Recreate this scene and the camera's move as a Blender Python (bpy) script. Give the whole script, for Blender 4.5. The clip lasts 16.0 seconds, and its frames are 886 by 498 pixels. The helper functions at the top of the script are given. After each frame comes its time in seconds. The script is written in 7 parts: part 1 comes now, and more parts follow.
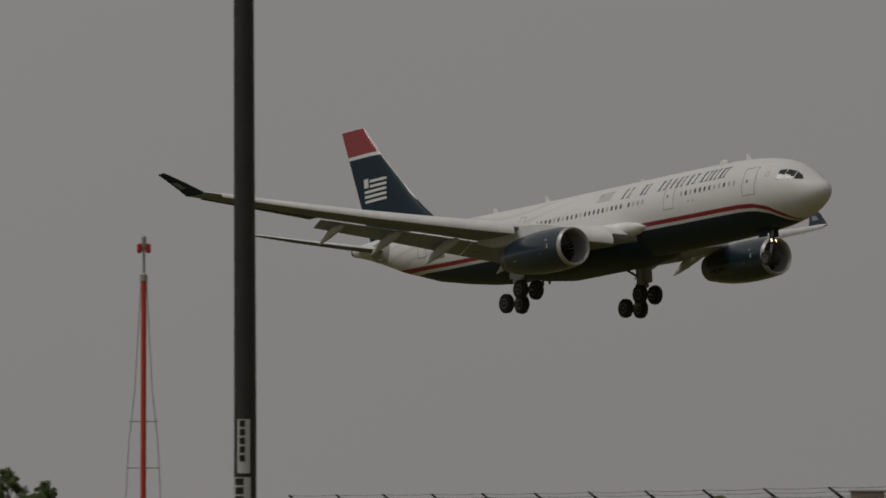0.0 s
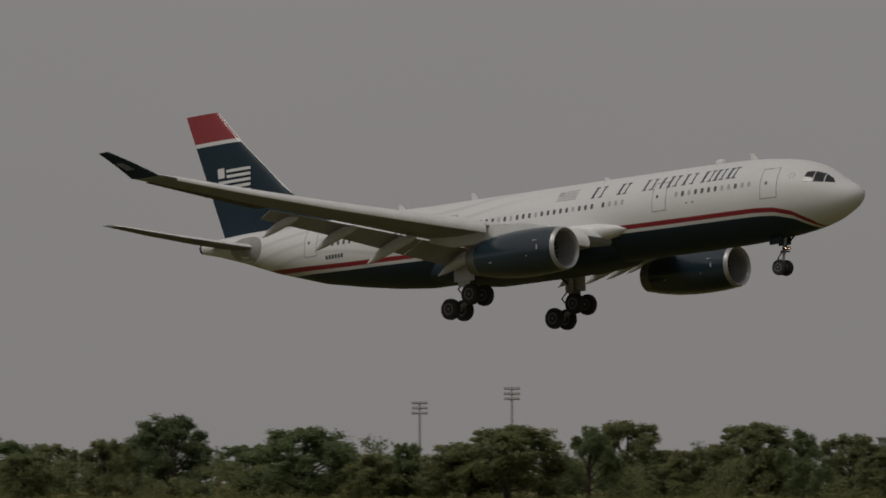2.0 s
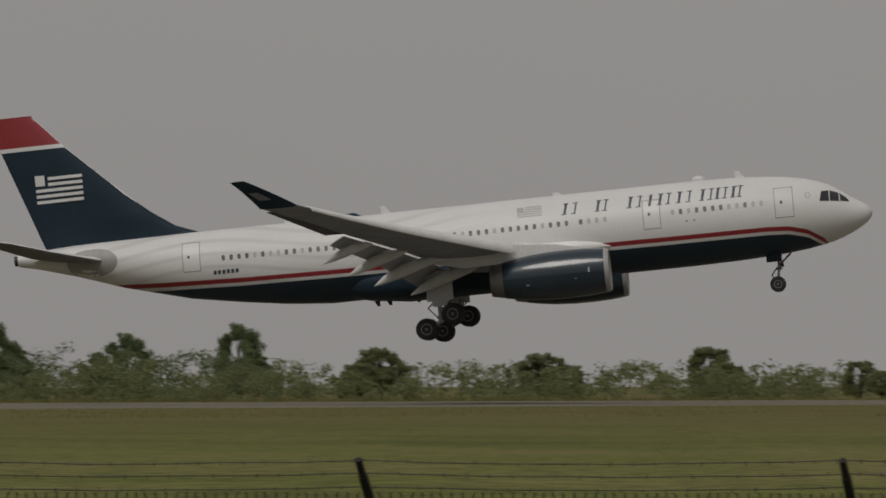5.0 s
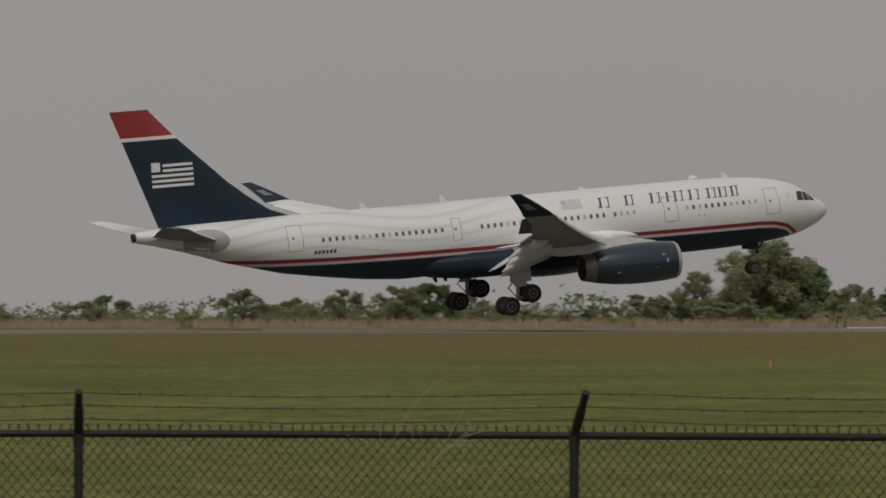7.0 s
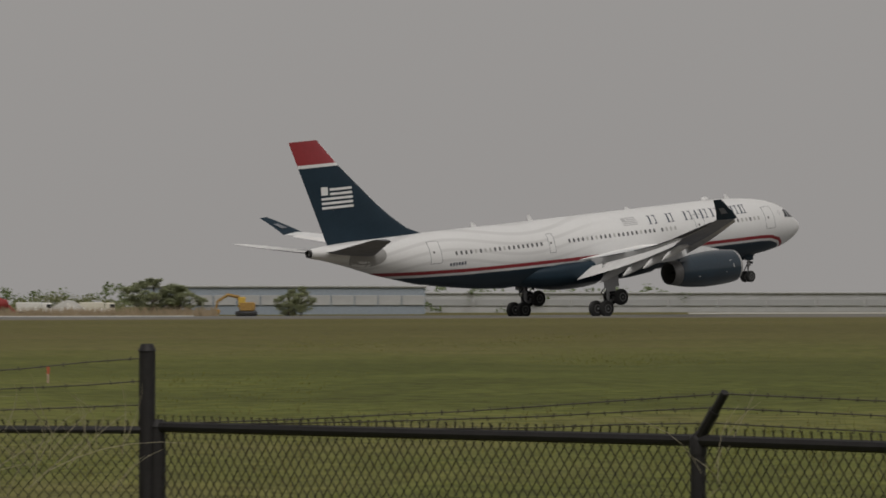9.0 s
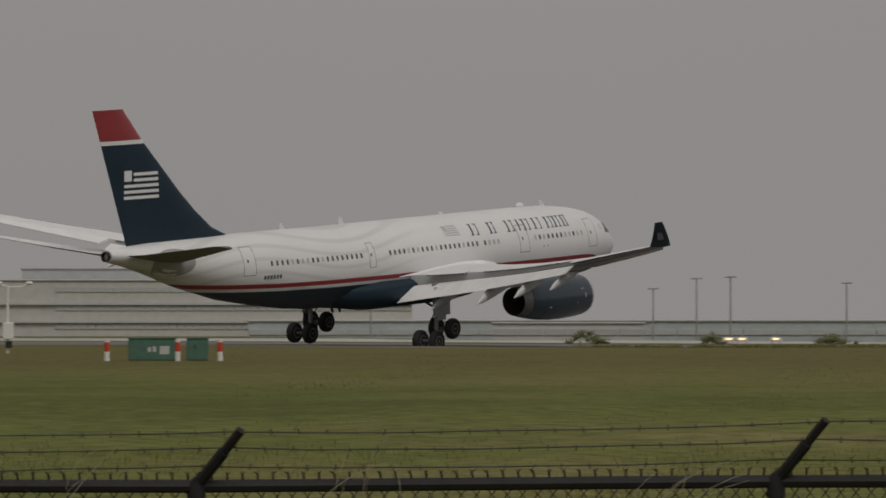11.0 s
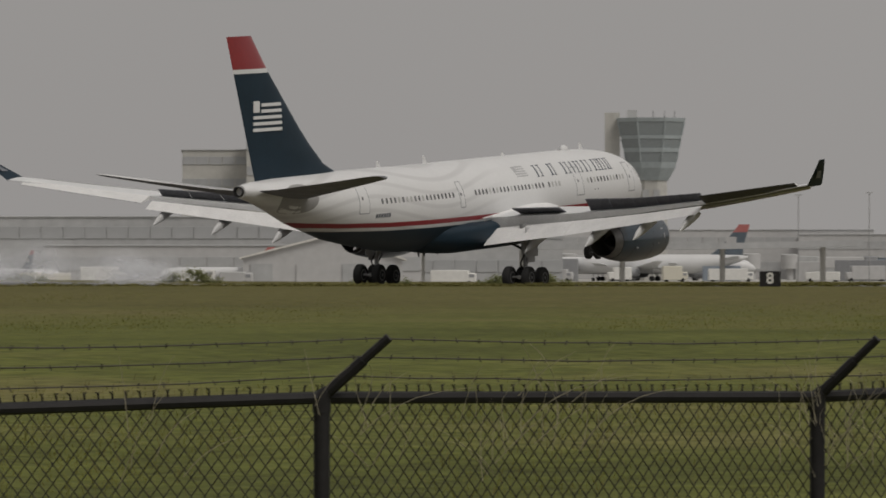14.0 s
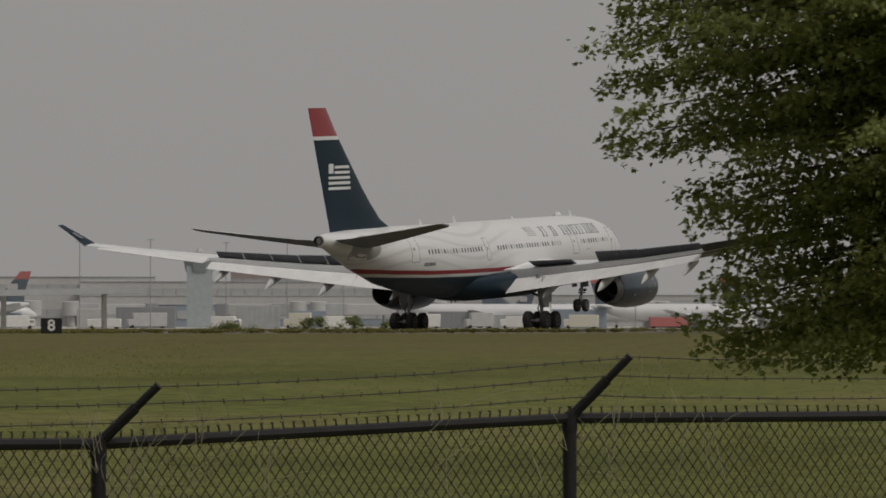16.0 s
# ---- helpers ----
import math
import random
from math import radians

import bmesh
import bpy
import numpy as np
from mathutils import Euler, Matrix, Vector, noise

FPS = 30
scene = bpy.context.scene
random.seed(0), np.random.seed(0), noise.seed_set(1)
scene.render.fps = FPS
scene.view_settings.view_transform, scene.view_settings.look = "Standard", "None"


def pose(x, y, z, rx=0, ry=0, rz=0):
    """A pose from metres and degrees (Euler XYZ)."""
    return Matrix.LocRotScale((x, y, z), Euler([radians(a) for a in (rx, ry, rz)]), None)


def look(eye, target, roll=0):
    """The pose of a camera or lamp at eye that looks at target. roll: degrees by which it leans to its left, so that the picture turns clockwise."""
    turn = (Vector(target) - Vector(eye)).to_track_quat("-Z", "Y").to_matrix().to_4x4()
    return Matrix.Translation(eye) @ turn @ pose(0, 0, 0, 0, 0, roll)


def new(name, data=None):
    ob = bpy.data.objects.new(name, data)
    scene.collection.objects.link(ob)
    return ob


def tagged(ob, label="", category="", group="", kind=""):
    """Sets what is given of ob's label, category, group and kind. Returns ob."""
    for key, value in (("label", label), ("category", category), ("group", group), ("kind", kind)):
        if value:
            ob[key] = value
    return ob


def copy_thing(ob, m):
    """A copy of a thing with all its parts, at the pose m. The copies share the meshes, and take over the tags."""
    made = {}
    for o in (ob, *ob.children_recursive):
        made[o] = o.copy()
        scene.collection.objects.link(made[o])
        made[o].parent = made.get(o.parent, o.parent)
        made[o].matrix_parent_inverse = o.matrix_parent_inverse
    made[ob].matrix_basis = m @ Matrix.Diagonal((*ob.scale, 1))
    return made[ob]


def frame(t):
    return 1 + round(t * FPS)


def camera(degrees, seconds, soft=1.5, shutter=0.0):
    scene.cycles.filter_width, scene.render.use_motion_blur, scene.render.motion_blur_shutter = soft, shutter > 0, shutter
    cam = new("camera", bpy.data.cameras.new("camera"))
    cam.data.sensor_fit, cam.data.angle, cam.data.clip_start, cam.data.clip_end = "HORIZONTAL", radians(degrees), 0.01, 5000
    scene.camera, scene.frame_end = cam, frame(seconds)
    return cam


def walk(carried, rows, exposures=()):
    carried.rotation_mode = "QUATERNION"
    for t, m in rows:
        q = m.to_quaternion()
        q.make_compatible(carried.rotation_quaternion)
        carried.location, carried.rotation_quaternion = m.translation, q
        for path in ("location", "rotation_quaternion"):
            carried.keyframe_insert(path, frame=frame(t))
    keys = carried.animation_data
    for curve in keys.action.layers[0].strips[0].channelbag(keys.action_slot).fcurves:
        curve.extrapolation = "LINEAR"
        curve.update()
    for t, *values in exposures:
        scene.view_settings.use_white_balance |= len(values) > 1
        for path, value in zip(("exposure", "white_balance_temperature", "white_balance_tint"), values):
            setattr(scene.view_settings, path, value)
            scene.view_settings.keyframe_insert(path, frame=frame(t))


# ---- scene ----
# The camera stands on a low bank outside the airfield fence and pans after the aircraft.
EYE = 1.3
cam = camera(9.396, 16.0, soft=1.7, shutter=0.1)


def aim(azimuth, tilt, roll=0.0):
    a, b = radians(azimuth), radians(tilt)
    return look((0, 0, EYE), (100 * math.sin(a) * math.cos(b), 100 * math.cos(a) * math.cos(b), EYE + 100 * math.sin(b)), roll)


walk(cam, [(t, aim(a, b, c)) for t, a, b, c in (
    (0, -47.000, 2.814, 0.00), (0.5, -43.661, 2.791, 0.00), (1, -40.135, 2.802, 0.00), (1.5, -35.847, 2.665, 0.00),
    (2, -32.172, 2.473, 0.00), (2.5, -27.673, 2.227, 0.00), (3, -22.923, 1.975, 0.00), (3.5, -18.358, 2.083, 0.00),
    (4, -12.833, 1.813, 0.00), (4.6, -6.540, 1.655, 0.00), (5.2, -0.054, 1.338, 0.00), (5.8, 6.202, 1.005, 0.00),
    (6.5, 12.644, 0.793, 0.00), (7, 16.926, 0.715, 0.00), (7.5, 20.890, 0.571, 0.00), (8, 24.470, 0.607, 0.00),
    (8.2, 25.581, 0.649, 0.00), (8.8, 29.916, 0.621, 0.00), (9.4, 34.289, 0.576, 0.00), (10, 38.734, 0.542, 0.00),
    (10.5, 42.517, 0.541, 0.00), (11, 48.067, 0.871, 0.00), (11.5, 50.169, 0.655, 0.00), (12, 54.082, 0.474, 0.00),
    (12.5, 56.919, 0.486, 0.00), (13, 59.700, 0.675, 0.00), (13.5, 62.649, 0.285, 0.00), (14, 65.628, 0.222, 0.00),
    (14.5, 68.312, 0.300, 0.00), (15, 70.486, 0.535, 0.00), (15.5, 71.868, 0.535, 0.00), (16, 73.255, 0.721, 0.00))],
     exposures=[(0, -0.24), (1.5, -0.25), (2.5, -0.14), (3.0, -0.05), (3.5, -0.2), (4.0, 0.0), (4.2, 0.02), (6.5, 0.1), (8.0, 0.3), (11.0, 0.04), (12.0, 0.1), (12.5, 0.14), (13.0, 0.06), (13.5, 0.23), (14.5, 0.23), (15.0, 0.16), (16.0, 0.15)])

# ---- light: flat overcast with haze ----
world = bpy.data.worlds.new("overcast_sky")
scene.world = world
world.use_nodes = True
wn, wl = world.node_tree.nodes, world.node_tree.links
sky = wn.new("ShaderNodeTexSky")
sky.sky_type, sky.sun_disc = "NISHITA", False
sky.sun_elevation, sky.sun_rotation = radians(52), radians(200)
sky.air_density, sky.dust_density, sky.ozone_density = 1.0, 6.0, 1.0
grey = wn.new("ShaderNodeHueSaturation")
grey.inputs["Saturation"].default_value = 0.12
cloud = wn.new("ShaderNodeTexNoise")
cloud.inputs["Scale"].default_value = 1.6
cloud.inputs["Detail"].default_value = 4
tone = wn.new("ShaderNodeValToRGB")
tone.color_ramp.elements[0].position, tone.color_ramp.elements[1].position = 0.3, 0.75
tone.color_ramp.elements[0].color, tone.color_ramp.elements[1].color = (2.65, 2.545, 2.47, 1), (2.91, 2.795, 2.71, 1)
veil = wn.new("ShaderNodeMix")
veil.data_type = "RGBA"
veil.inputs["Factor"].default_value = 0.93
wl.new(sky.outputs[0], grey.inputs["Color"])
wl.new(cloud.outputs["Fac"], tone.inputs["Fac"])
wl.new(grey.outputs[0], veil.inputs["A"])
wl.new(tone.outputs[0], veil.inputs["B"])
wl.new(veil.outputs["Result"], wn["Background"].inputs["Color"])
wn["Background"].inputs["Strength"].default_value = 0.1
sun = new("sun", bpy.data.lights.new("sun", "SUN"))
sun.data.energy, sun.data.angle, sun.data.color = 1.15, radians(25), (1.0, 0.95, 0.88)
SUN_AZ, SUN_EL = radians(200), radians(52)
sun.matrix_basis = look((300 * math.sin(SUN_AZ), 300 * math.cos(SUN_AZ), 400), (0, 0, 0))
tagged(sun, "veiled sun behind thin cloud", "sun", kind="structure")


# ---- materials ----
def mat(name, color, rough=0.6, metal=0.0, vary=0.12, scale=3.0, fine=40.0, bump=0.0, spec=0.5, emit=0.0, coat=0.0, island=0.0, thin=0.0):
    m = bpy.data.materials.new(name)
    m.use_nodes = True
    n, l = m.node_tree.nodes, m.node_tree.links
    b = n["Principled BSDF"]
    b.inputs["Roughness"].default_value, b.inputs["Metallic"].default_value = rough, metal
    b.inputs["Specular IOR Level"].default_value = spec
    b.inputs["Coat Weight"].default_value = coat
    b.inputs["Coat Roughness"].default_value = 0.08
    co = n.new("ShaderNodeTexCoord")
    big, small = n.new("ShaderNodeTexNoise"), n.new("ShaderNodeTexNoise")
    big.inputs["Scale"].default_value, small.inputs["Scale"].default_value = scale, fine
    big.inputs["Detail"].default_value = small.inputs["Detail"].default_value = 3
    l.new(co.outputs["Object"], big.inputs["Vector"]), l.new(co.outputs["Object"], small.inputs["Vector"])
    add = n.new("ShaderNodeMath")
    add.operation = "ADD"
    l.new(big.outputs["Fac"], add.inputs[0]), l.new(small.outputs["Fac"], add.inputs[1])
    last = add.outputs[0]
    if island:
        geo, more = n.new("ShaderNodeNewGeometry"), n.new("ShaderNodeMath")
        more.operation, more.inputs[1].default_value = "MULTIPLY_ADD", island
        l.new(geo.outputs["Random Per Island"], more.inputs[0]), l.new(last, more.inputs[2])
        last = more.outputs[0]
    rng = n.new("ShaderNodeMapRange")
    rng.inputs["From Min"].default_value, rng.inputs["From Max"].default_value = 0.6, 1.4 + island
    rng.inputs["To Min"].default_value, rng.inputs["To Max"].default_value = 1 - vary, 1 + vary
    l.new(last, rng.inputs["Value"])
    mul = n.new("ShaderNodeVectorMath")
    mul.operation = "SCALE"
    mul.inputs[0].default_value = color
    l.new(rng.outputs[0], mul.inputs["Scale"]), l.new(mul.outputs[0], b.inputs["Base Color"])
    if bump:
        bp = n.new("ShaderNodeBump")
        bp.inputs["Strength"].default_value, bp.inputs["Distance"].default_value = bump, 0.02
        l.new(small.outputs["Fac"], bp.inputs["Height"]), l.new(bp.outputs[0], b.inputs["Normal"])
    if thin:
        tr, mx = n.new("ShaderNodeBsdfTranslucent"), n.new("ShaderNodeMixShader")
        mx.inputs["Fac"].default_value = thin
        l.new(mul.outputs[0], tr.inputs["Color"])
        l.new(b.outputs[0], mx.inputs[1]), l.new(tr.outputs[0], mx.inputs[2])
        l.new(mx.outputs[0], n["Material Output"].inputs["Surface"])
    if emit:
        b.inputs["Emission Color"].default_value, b.inputs["Emission Strength"].default_value = (*color, 1), emit
    return m


WHITE, NAVY, RED = (0.67, 0.67, 0.672), (0.013, 0.028, 0.043), (0.27, 0.027, 0.034)
M_WHITE = mat("white_paint", WHITE, 0.4, vary=0.05, scale=0.4, fine=6, coat=0.1, spec=0.4)
M_NAVY = mat("navy_paint", NAVY, 0.55, vary=0.2, scale=0.5, fine=8, coat=0.03, spec=0.22)
M_COWL = mat("glossy_navy_cowl", NAVY, 0.3, vary=0.2, scale=0.5, fine=8, coat=0.7, spec=0.4)
M_RED = mat("red_paint", RED, 0.35, vary=0.1, coat=0.3)
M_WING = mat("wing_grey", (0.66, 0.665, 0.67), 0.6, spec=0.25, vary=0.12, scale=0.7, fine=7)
M_FLAP = mat("flap_white", (0.74, 0.735, 0.73), 0.45, vary=0.14, scale=0.8, fine=9)
# flap white again, with the underside shade put into the colour
M_FLAPSHADE = mat("flap_underside_shade", (0.36, 0.37, 0.40), 0.7, spec=0.1, vary=0.15, scale=0.8, fine=8)
M_CANOE = mat("fairing_grey", (0.55, 0.55, 0.55), 0.5, vary=0.12)
# dark grey standing for the shade under raised spoilers and ailerons
M_UNDERSHADE = mat("spoiler_underside_shade", (0.14, 0.143, 0.158), 0.8, spec=0.0, vary=0.25, scale=2, fine=9)
# tailplane and wing undersides: painted-in shade, blued against the grass bounce
M_TAILSHADE = mat("tailplane_underside_shade", (0.235, 0.24, 0.265), 0.8, spec=0.0, vary=0.2, scale=1, fine=8)
M_WINGSHADE = mat("wing_underside_shade", (0.30, 0.312, 0.355), 0.8, spec=0.0, vary=0.15, scale=0.8, fine=7)
M_DARKMETAL = mat("dark_metal", (0.05, 0.05, 0.052), 0.5, 0.6, vary=0.3)
M_TYRE = mat("tyre_rubber", (0.022, 0.022, 0.022), 0.85, vary=0.3, scale=4)
M_LIP = mat("intake_lip_metal", (0.40, 0.40, 0.40), 0.4, 0.3, vary=0.12)
M_DUCT = mat("intake_lining", (0.34, 0.34, 0.345), 0.55, vary=0.15)
M_NOZZLE = mat("sooty_nozzle_metal", (0.2, 0.195, 0.19), 0.45, 0.6, vary=0.3)
M_RIM = mat("dull_wheel_rim", (0.17, 0.17, 0.168), 0.6, 0.2, vary=0.3)
M_STRUT = mat("gear_grey", (0.3, 0.3, 0.3), 0.4, 0.3, vary=0.2)
M_GLASS = mat("dark_cabin_glass", (0.02, 0.022, 0.025), 0.08, vary=0.2, spec=0.7)
M_WINDOW = mat("cabin_window", (0.12, 0.12, 0.125), 0.25, vary=0.25)
M_SHADE = mat("cabin_window_shade", (0.4, 0.4, 0.39), 0.4, vary=0.1)
M_SEAL = mat("bare_panel_grey", (0.30, 0.295, 0.29), 0.5, 0.1, vary=0.12)
M_LINE = mat("door_outline_grey", (0.16, 0.17, 0.19), 0.5, vary=0.2)
M_LETTER = mat("slate_lettering", (0.045, 0.055, 0.08), 0.4, vary=0.2)
M_PALE = mat("pale_grey_marking", (0.42, 0.42, 0.43), 0.4, vary=0.15)
M_LAMP = mat("landing_light", (1.0, 0.72, 0.45), 0.3, emit=6.0, vary=0.02)
M_BLACK = mat("black_vinyl_steel", (0.02, 0.0185, 0.019), 0.6, spec=0.3, vary=0.3, scale=8)
M_MESH = mat("worn_mesh_vinyl", (0.024, 0.021, 0.017), 0.6, spec=0.3, vary=0.35, scale=6)
M_WIRE = mat("galvanised_wire", (0.065, 0.058, 0.05), 0.65, 0.1, vary=0.3)


# ---- mesh helpers ----
def ob_from(name, bm, material, parent=None, label="", smooth=True):
    me = bpy.data.meshes.new(name)
    bmesh.ops.recalc_face_normals(bm, faces=bm.faces)
    if smooth:
        for f in bm.faces:
            f.smooth = True
    bm.to_mesh(me)
    bm.free()
    if smooth:
        me.set_sharp_from_angle(angle=radians(38))
    for m in (material if isinstance(material, (list, tuple)) else [material]):
        me.materials.append(m)
    ob = new(name, me)
    if parent:
        ob.parent = parent
    return tagged(ob, label) if label else ob


def part(name, bm, material, parent, label="", smooth=True):
    return ob_from(name, bm, material, parent, label, smooth)


def loft(rings, cap=True, bm=None, mi=0):
    bm = bm or bmesh.new()
    vs = [[bm.verts.new(p) for p in r] for r in rings]
    n = len(rings[0])
    fs = []
    for a, b in zip(vs, vs[1:]):
        for i in range(n):
            fs.append(bm.faces.new((a[i], a[(i + 1) % n], b[(i + 1) % n], b[i])))
    if cap:
        fs.append(bm.faces.new(vs[0][::-1]))
        fs.append(bm.faces.new(vs[-1]))
    for f in fs:
        f.material_index = mi
    return bm


def tube(points, radii, n=8, bm=None, mi=0):
    """A round bar along points."""
    pts = [Vector(p) for p in points]
    if not isinstance(radii, (list, tuple)):
        radii = [radii] * len(pts)
    rings = []
    for i, p in enumerate(pts):
        d = (pts[min(i + 1, len(pts) - 1)] - pts[max(i - 1, 0)]).normalized()
        a = d.orthogonal().normalized() if abs(d.z) > 0.9 else Vector((0, 0, 1)).cross(d).normalized()
        b = d.cross(a)
        rings.append([p + radii[i] * (math.cos(k * math.tau / n) * a + math.sin(k * math.tau / n) * b) for k in range(n)])
    return loft(rings, True, bm, mi)


def box(c, s, bm=None, bevel=0.0, m=None, mi=0):
    """A box round c of size s, its edges bevelled."""
    bm = bm or bmesh.new()
    b2 = bmesh.new()
    bmesh.ops.create_cube(b2, size=1, matrix=(m or Matrix()) @ Matrix.Translation(c) @ Matrix.Diagonal((*s, 1)))
    if bevel:
        bmesh.ops.bevel(b2, geom=b2.edges[:], offset=bevel, segments=1, affect="EDGES")
    vm = {v: bm.verts.new(v.co) for v in b2.verts}
    for f in b2.faces:
        bm.faces.new([vm[v] for v in f.verts]).material_index = mi
    b2.free()
    return bm


def spin(profile, n=32, axis="x", centre=(0, 0, 0), bm=None, mi=0, cap=True):
    """A turned shape from (along, radius) pairs."""
    c = Vector(centre)
    rings = []
    for a, r in profile:
        ring = []
        for k in range(n):
            u, v = r * math.cos(k * math.tau / n), r * math.sin(k * math.tau / n)
            ring.append(c + (Vector((a, u, v)) if axis == "x" else Vector((u, a, v)) if axis == "y" else Vector((u, v, a))))
        rings.append(ring)
    return loft(rings, cap, bm, mi)


def lerp_table(table, x):
    """Smooth-step-free interpolation in a table of (x, ...) sorted by falling x."""
    for a, b in zip(table, table[1:]):
        if a[0] >= x >= b[0]:
            k = (a[0] - x) / (a[0] - b[0])
            return [p + (q - p) * k for p, q in zip(a[1:], b[1:])]
    return list(table[0][1:] if x > table[0][0] else table[-1][1:])


# ---- the airliner: nose at x = 0, tail towards -x, left wing towards +y ----
HULL = [(0, -0.68, 0.03, 0.03), (-0.12, -0.68, 0.36, 0.34), (-0.35, -0.69, 0.62, 0.57), (-0.8, -0.71, 0.96, 0.86), (-1.3, -0.68, 1.26, 1.14),
        (-2.0, -0.57, 1.63, 1.55), (-2.6, -0.47, 1.89, 1.84), (-3.3, -0.4, 2.13, 2.08), (-4.3, -0.33, 2.4, 2.32), (-5.5, -0.29, 2.58, 2.5),
        (-7, -0.26, 2.71, 2.64), (-9, -0.24, 2.79, 2.75), (-12, -0.24, 2.82, 2.8), (-36.2, -0.24, 2.82, 2.8), (-39, -0.1, 2.76, 2.69),
        (-42, 0.12, 2.62, 2.49), (-45.5, 0.42, 2.36, 2.2), (-49.9, 0.99, 1.83, 1.6), (-53, 1.5, 1.25, 1.05), (-55.5, 1.8, 0.68, 0.62),
        (-56.9, 1.9, 0.4, 0.4)]
STRIPE = [(-2.2, -3.6), (-2.7, -2.8), (-3.1, -2.25), (-3.9, -1.62), (-4.7, -1.28), (-5.6, -1.12), (-7, -1.05), (-13, -1.03), (-20, -0.97),
          (-30, -0.97), (-36, -0.91), (-42, -0.8), (-47, -0.6), (-50, -0.42), (-54, 0.0)]


def surf(x, z, side, off=0.0):
    """The point of the hull's skin at station x and height z; side -1 is right."""
    zc, ry, rz = lerp_table(HULL, x)
    s = max(-0.999, min(0.999, (z - zc) / rz))
    return Vector((x, side * (ry * math.sqrt(1 - s * s) + off * math.sqrt(1 - s * s)), z + off * s))


def skin_patch(corners, side, off=0.012, bm=None, nu=2, nv=3):
    """A thin plate on the skin between four (x, z) corners: lower aft, lower fore, upper fore, upper aft."""
    bm = bm or bmesh.new()
    a, b, c, d = [Vector(p) for p in corners]
    grid = {}
    for lay, o in ((0, off), (1, -0.03)):
        for i in range(nu + 1):
            for j in range(nv + 1):
                u, v = i / nu, j / nv
                p = (a * (1 - u) + b * u) * (1 - v) + (d * (1 - u) + c * u) * v
                grid[lay, i, j] = bm.verts.new(surf(p.x, p.y, side, o))
    for i in range(nu):
        for j in range(nv):
            bm.faces.new((grid[0, i, j], grid[0, i + 1, j], grid[0, i + 1, j + 1], grid[0, i, j + 1]))
    rim = [(i, 0) for i in range(nu + 1)] + [(nu, j) for j in range(1, nv + 1)] + [(i, nv) for i in range(nu - 1, -1, -1)] + [(0, j) for j in range(nv - 1, 0, -1)]
    for p, q in zip(rim, rim[1:] + rim[:1]):
        bm.faces.new((grid[(0, *p)], grid[(0, *q)], grid[(1, *q)], grid[(1, *p)]))
    return bm


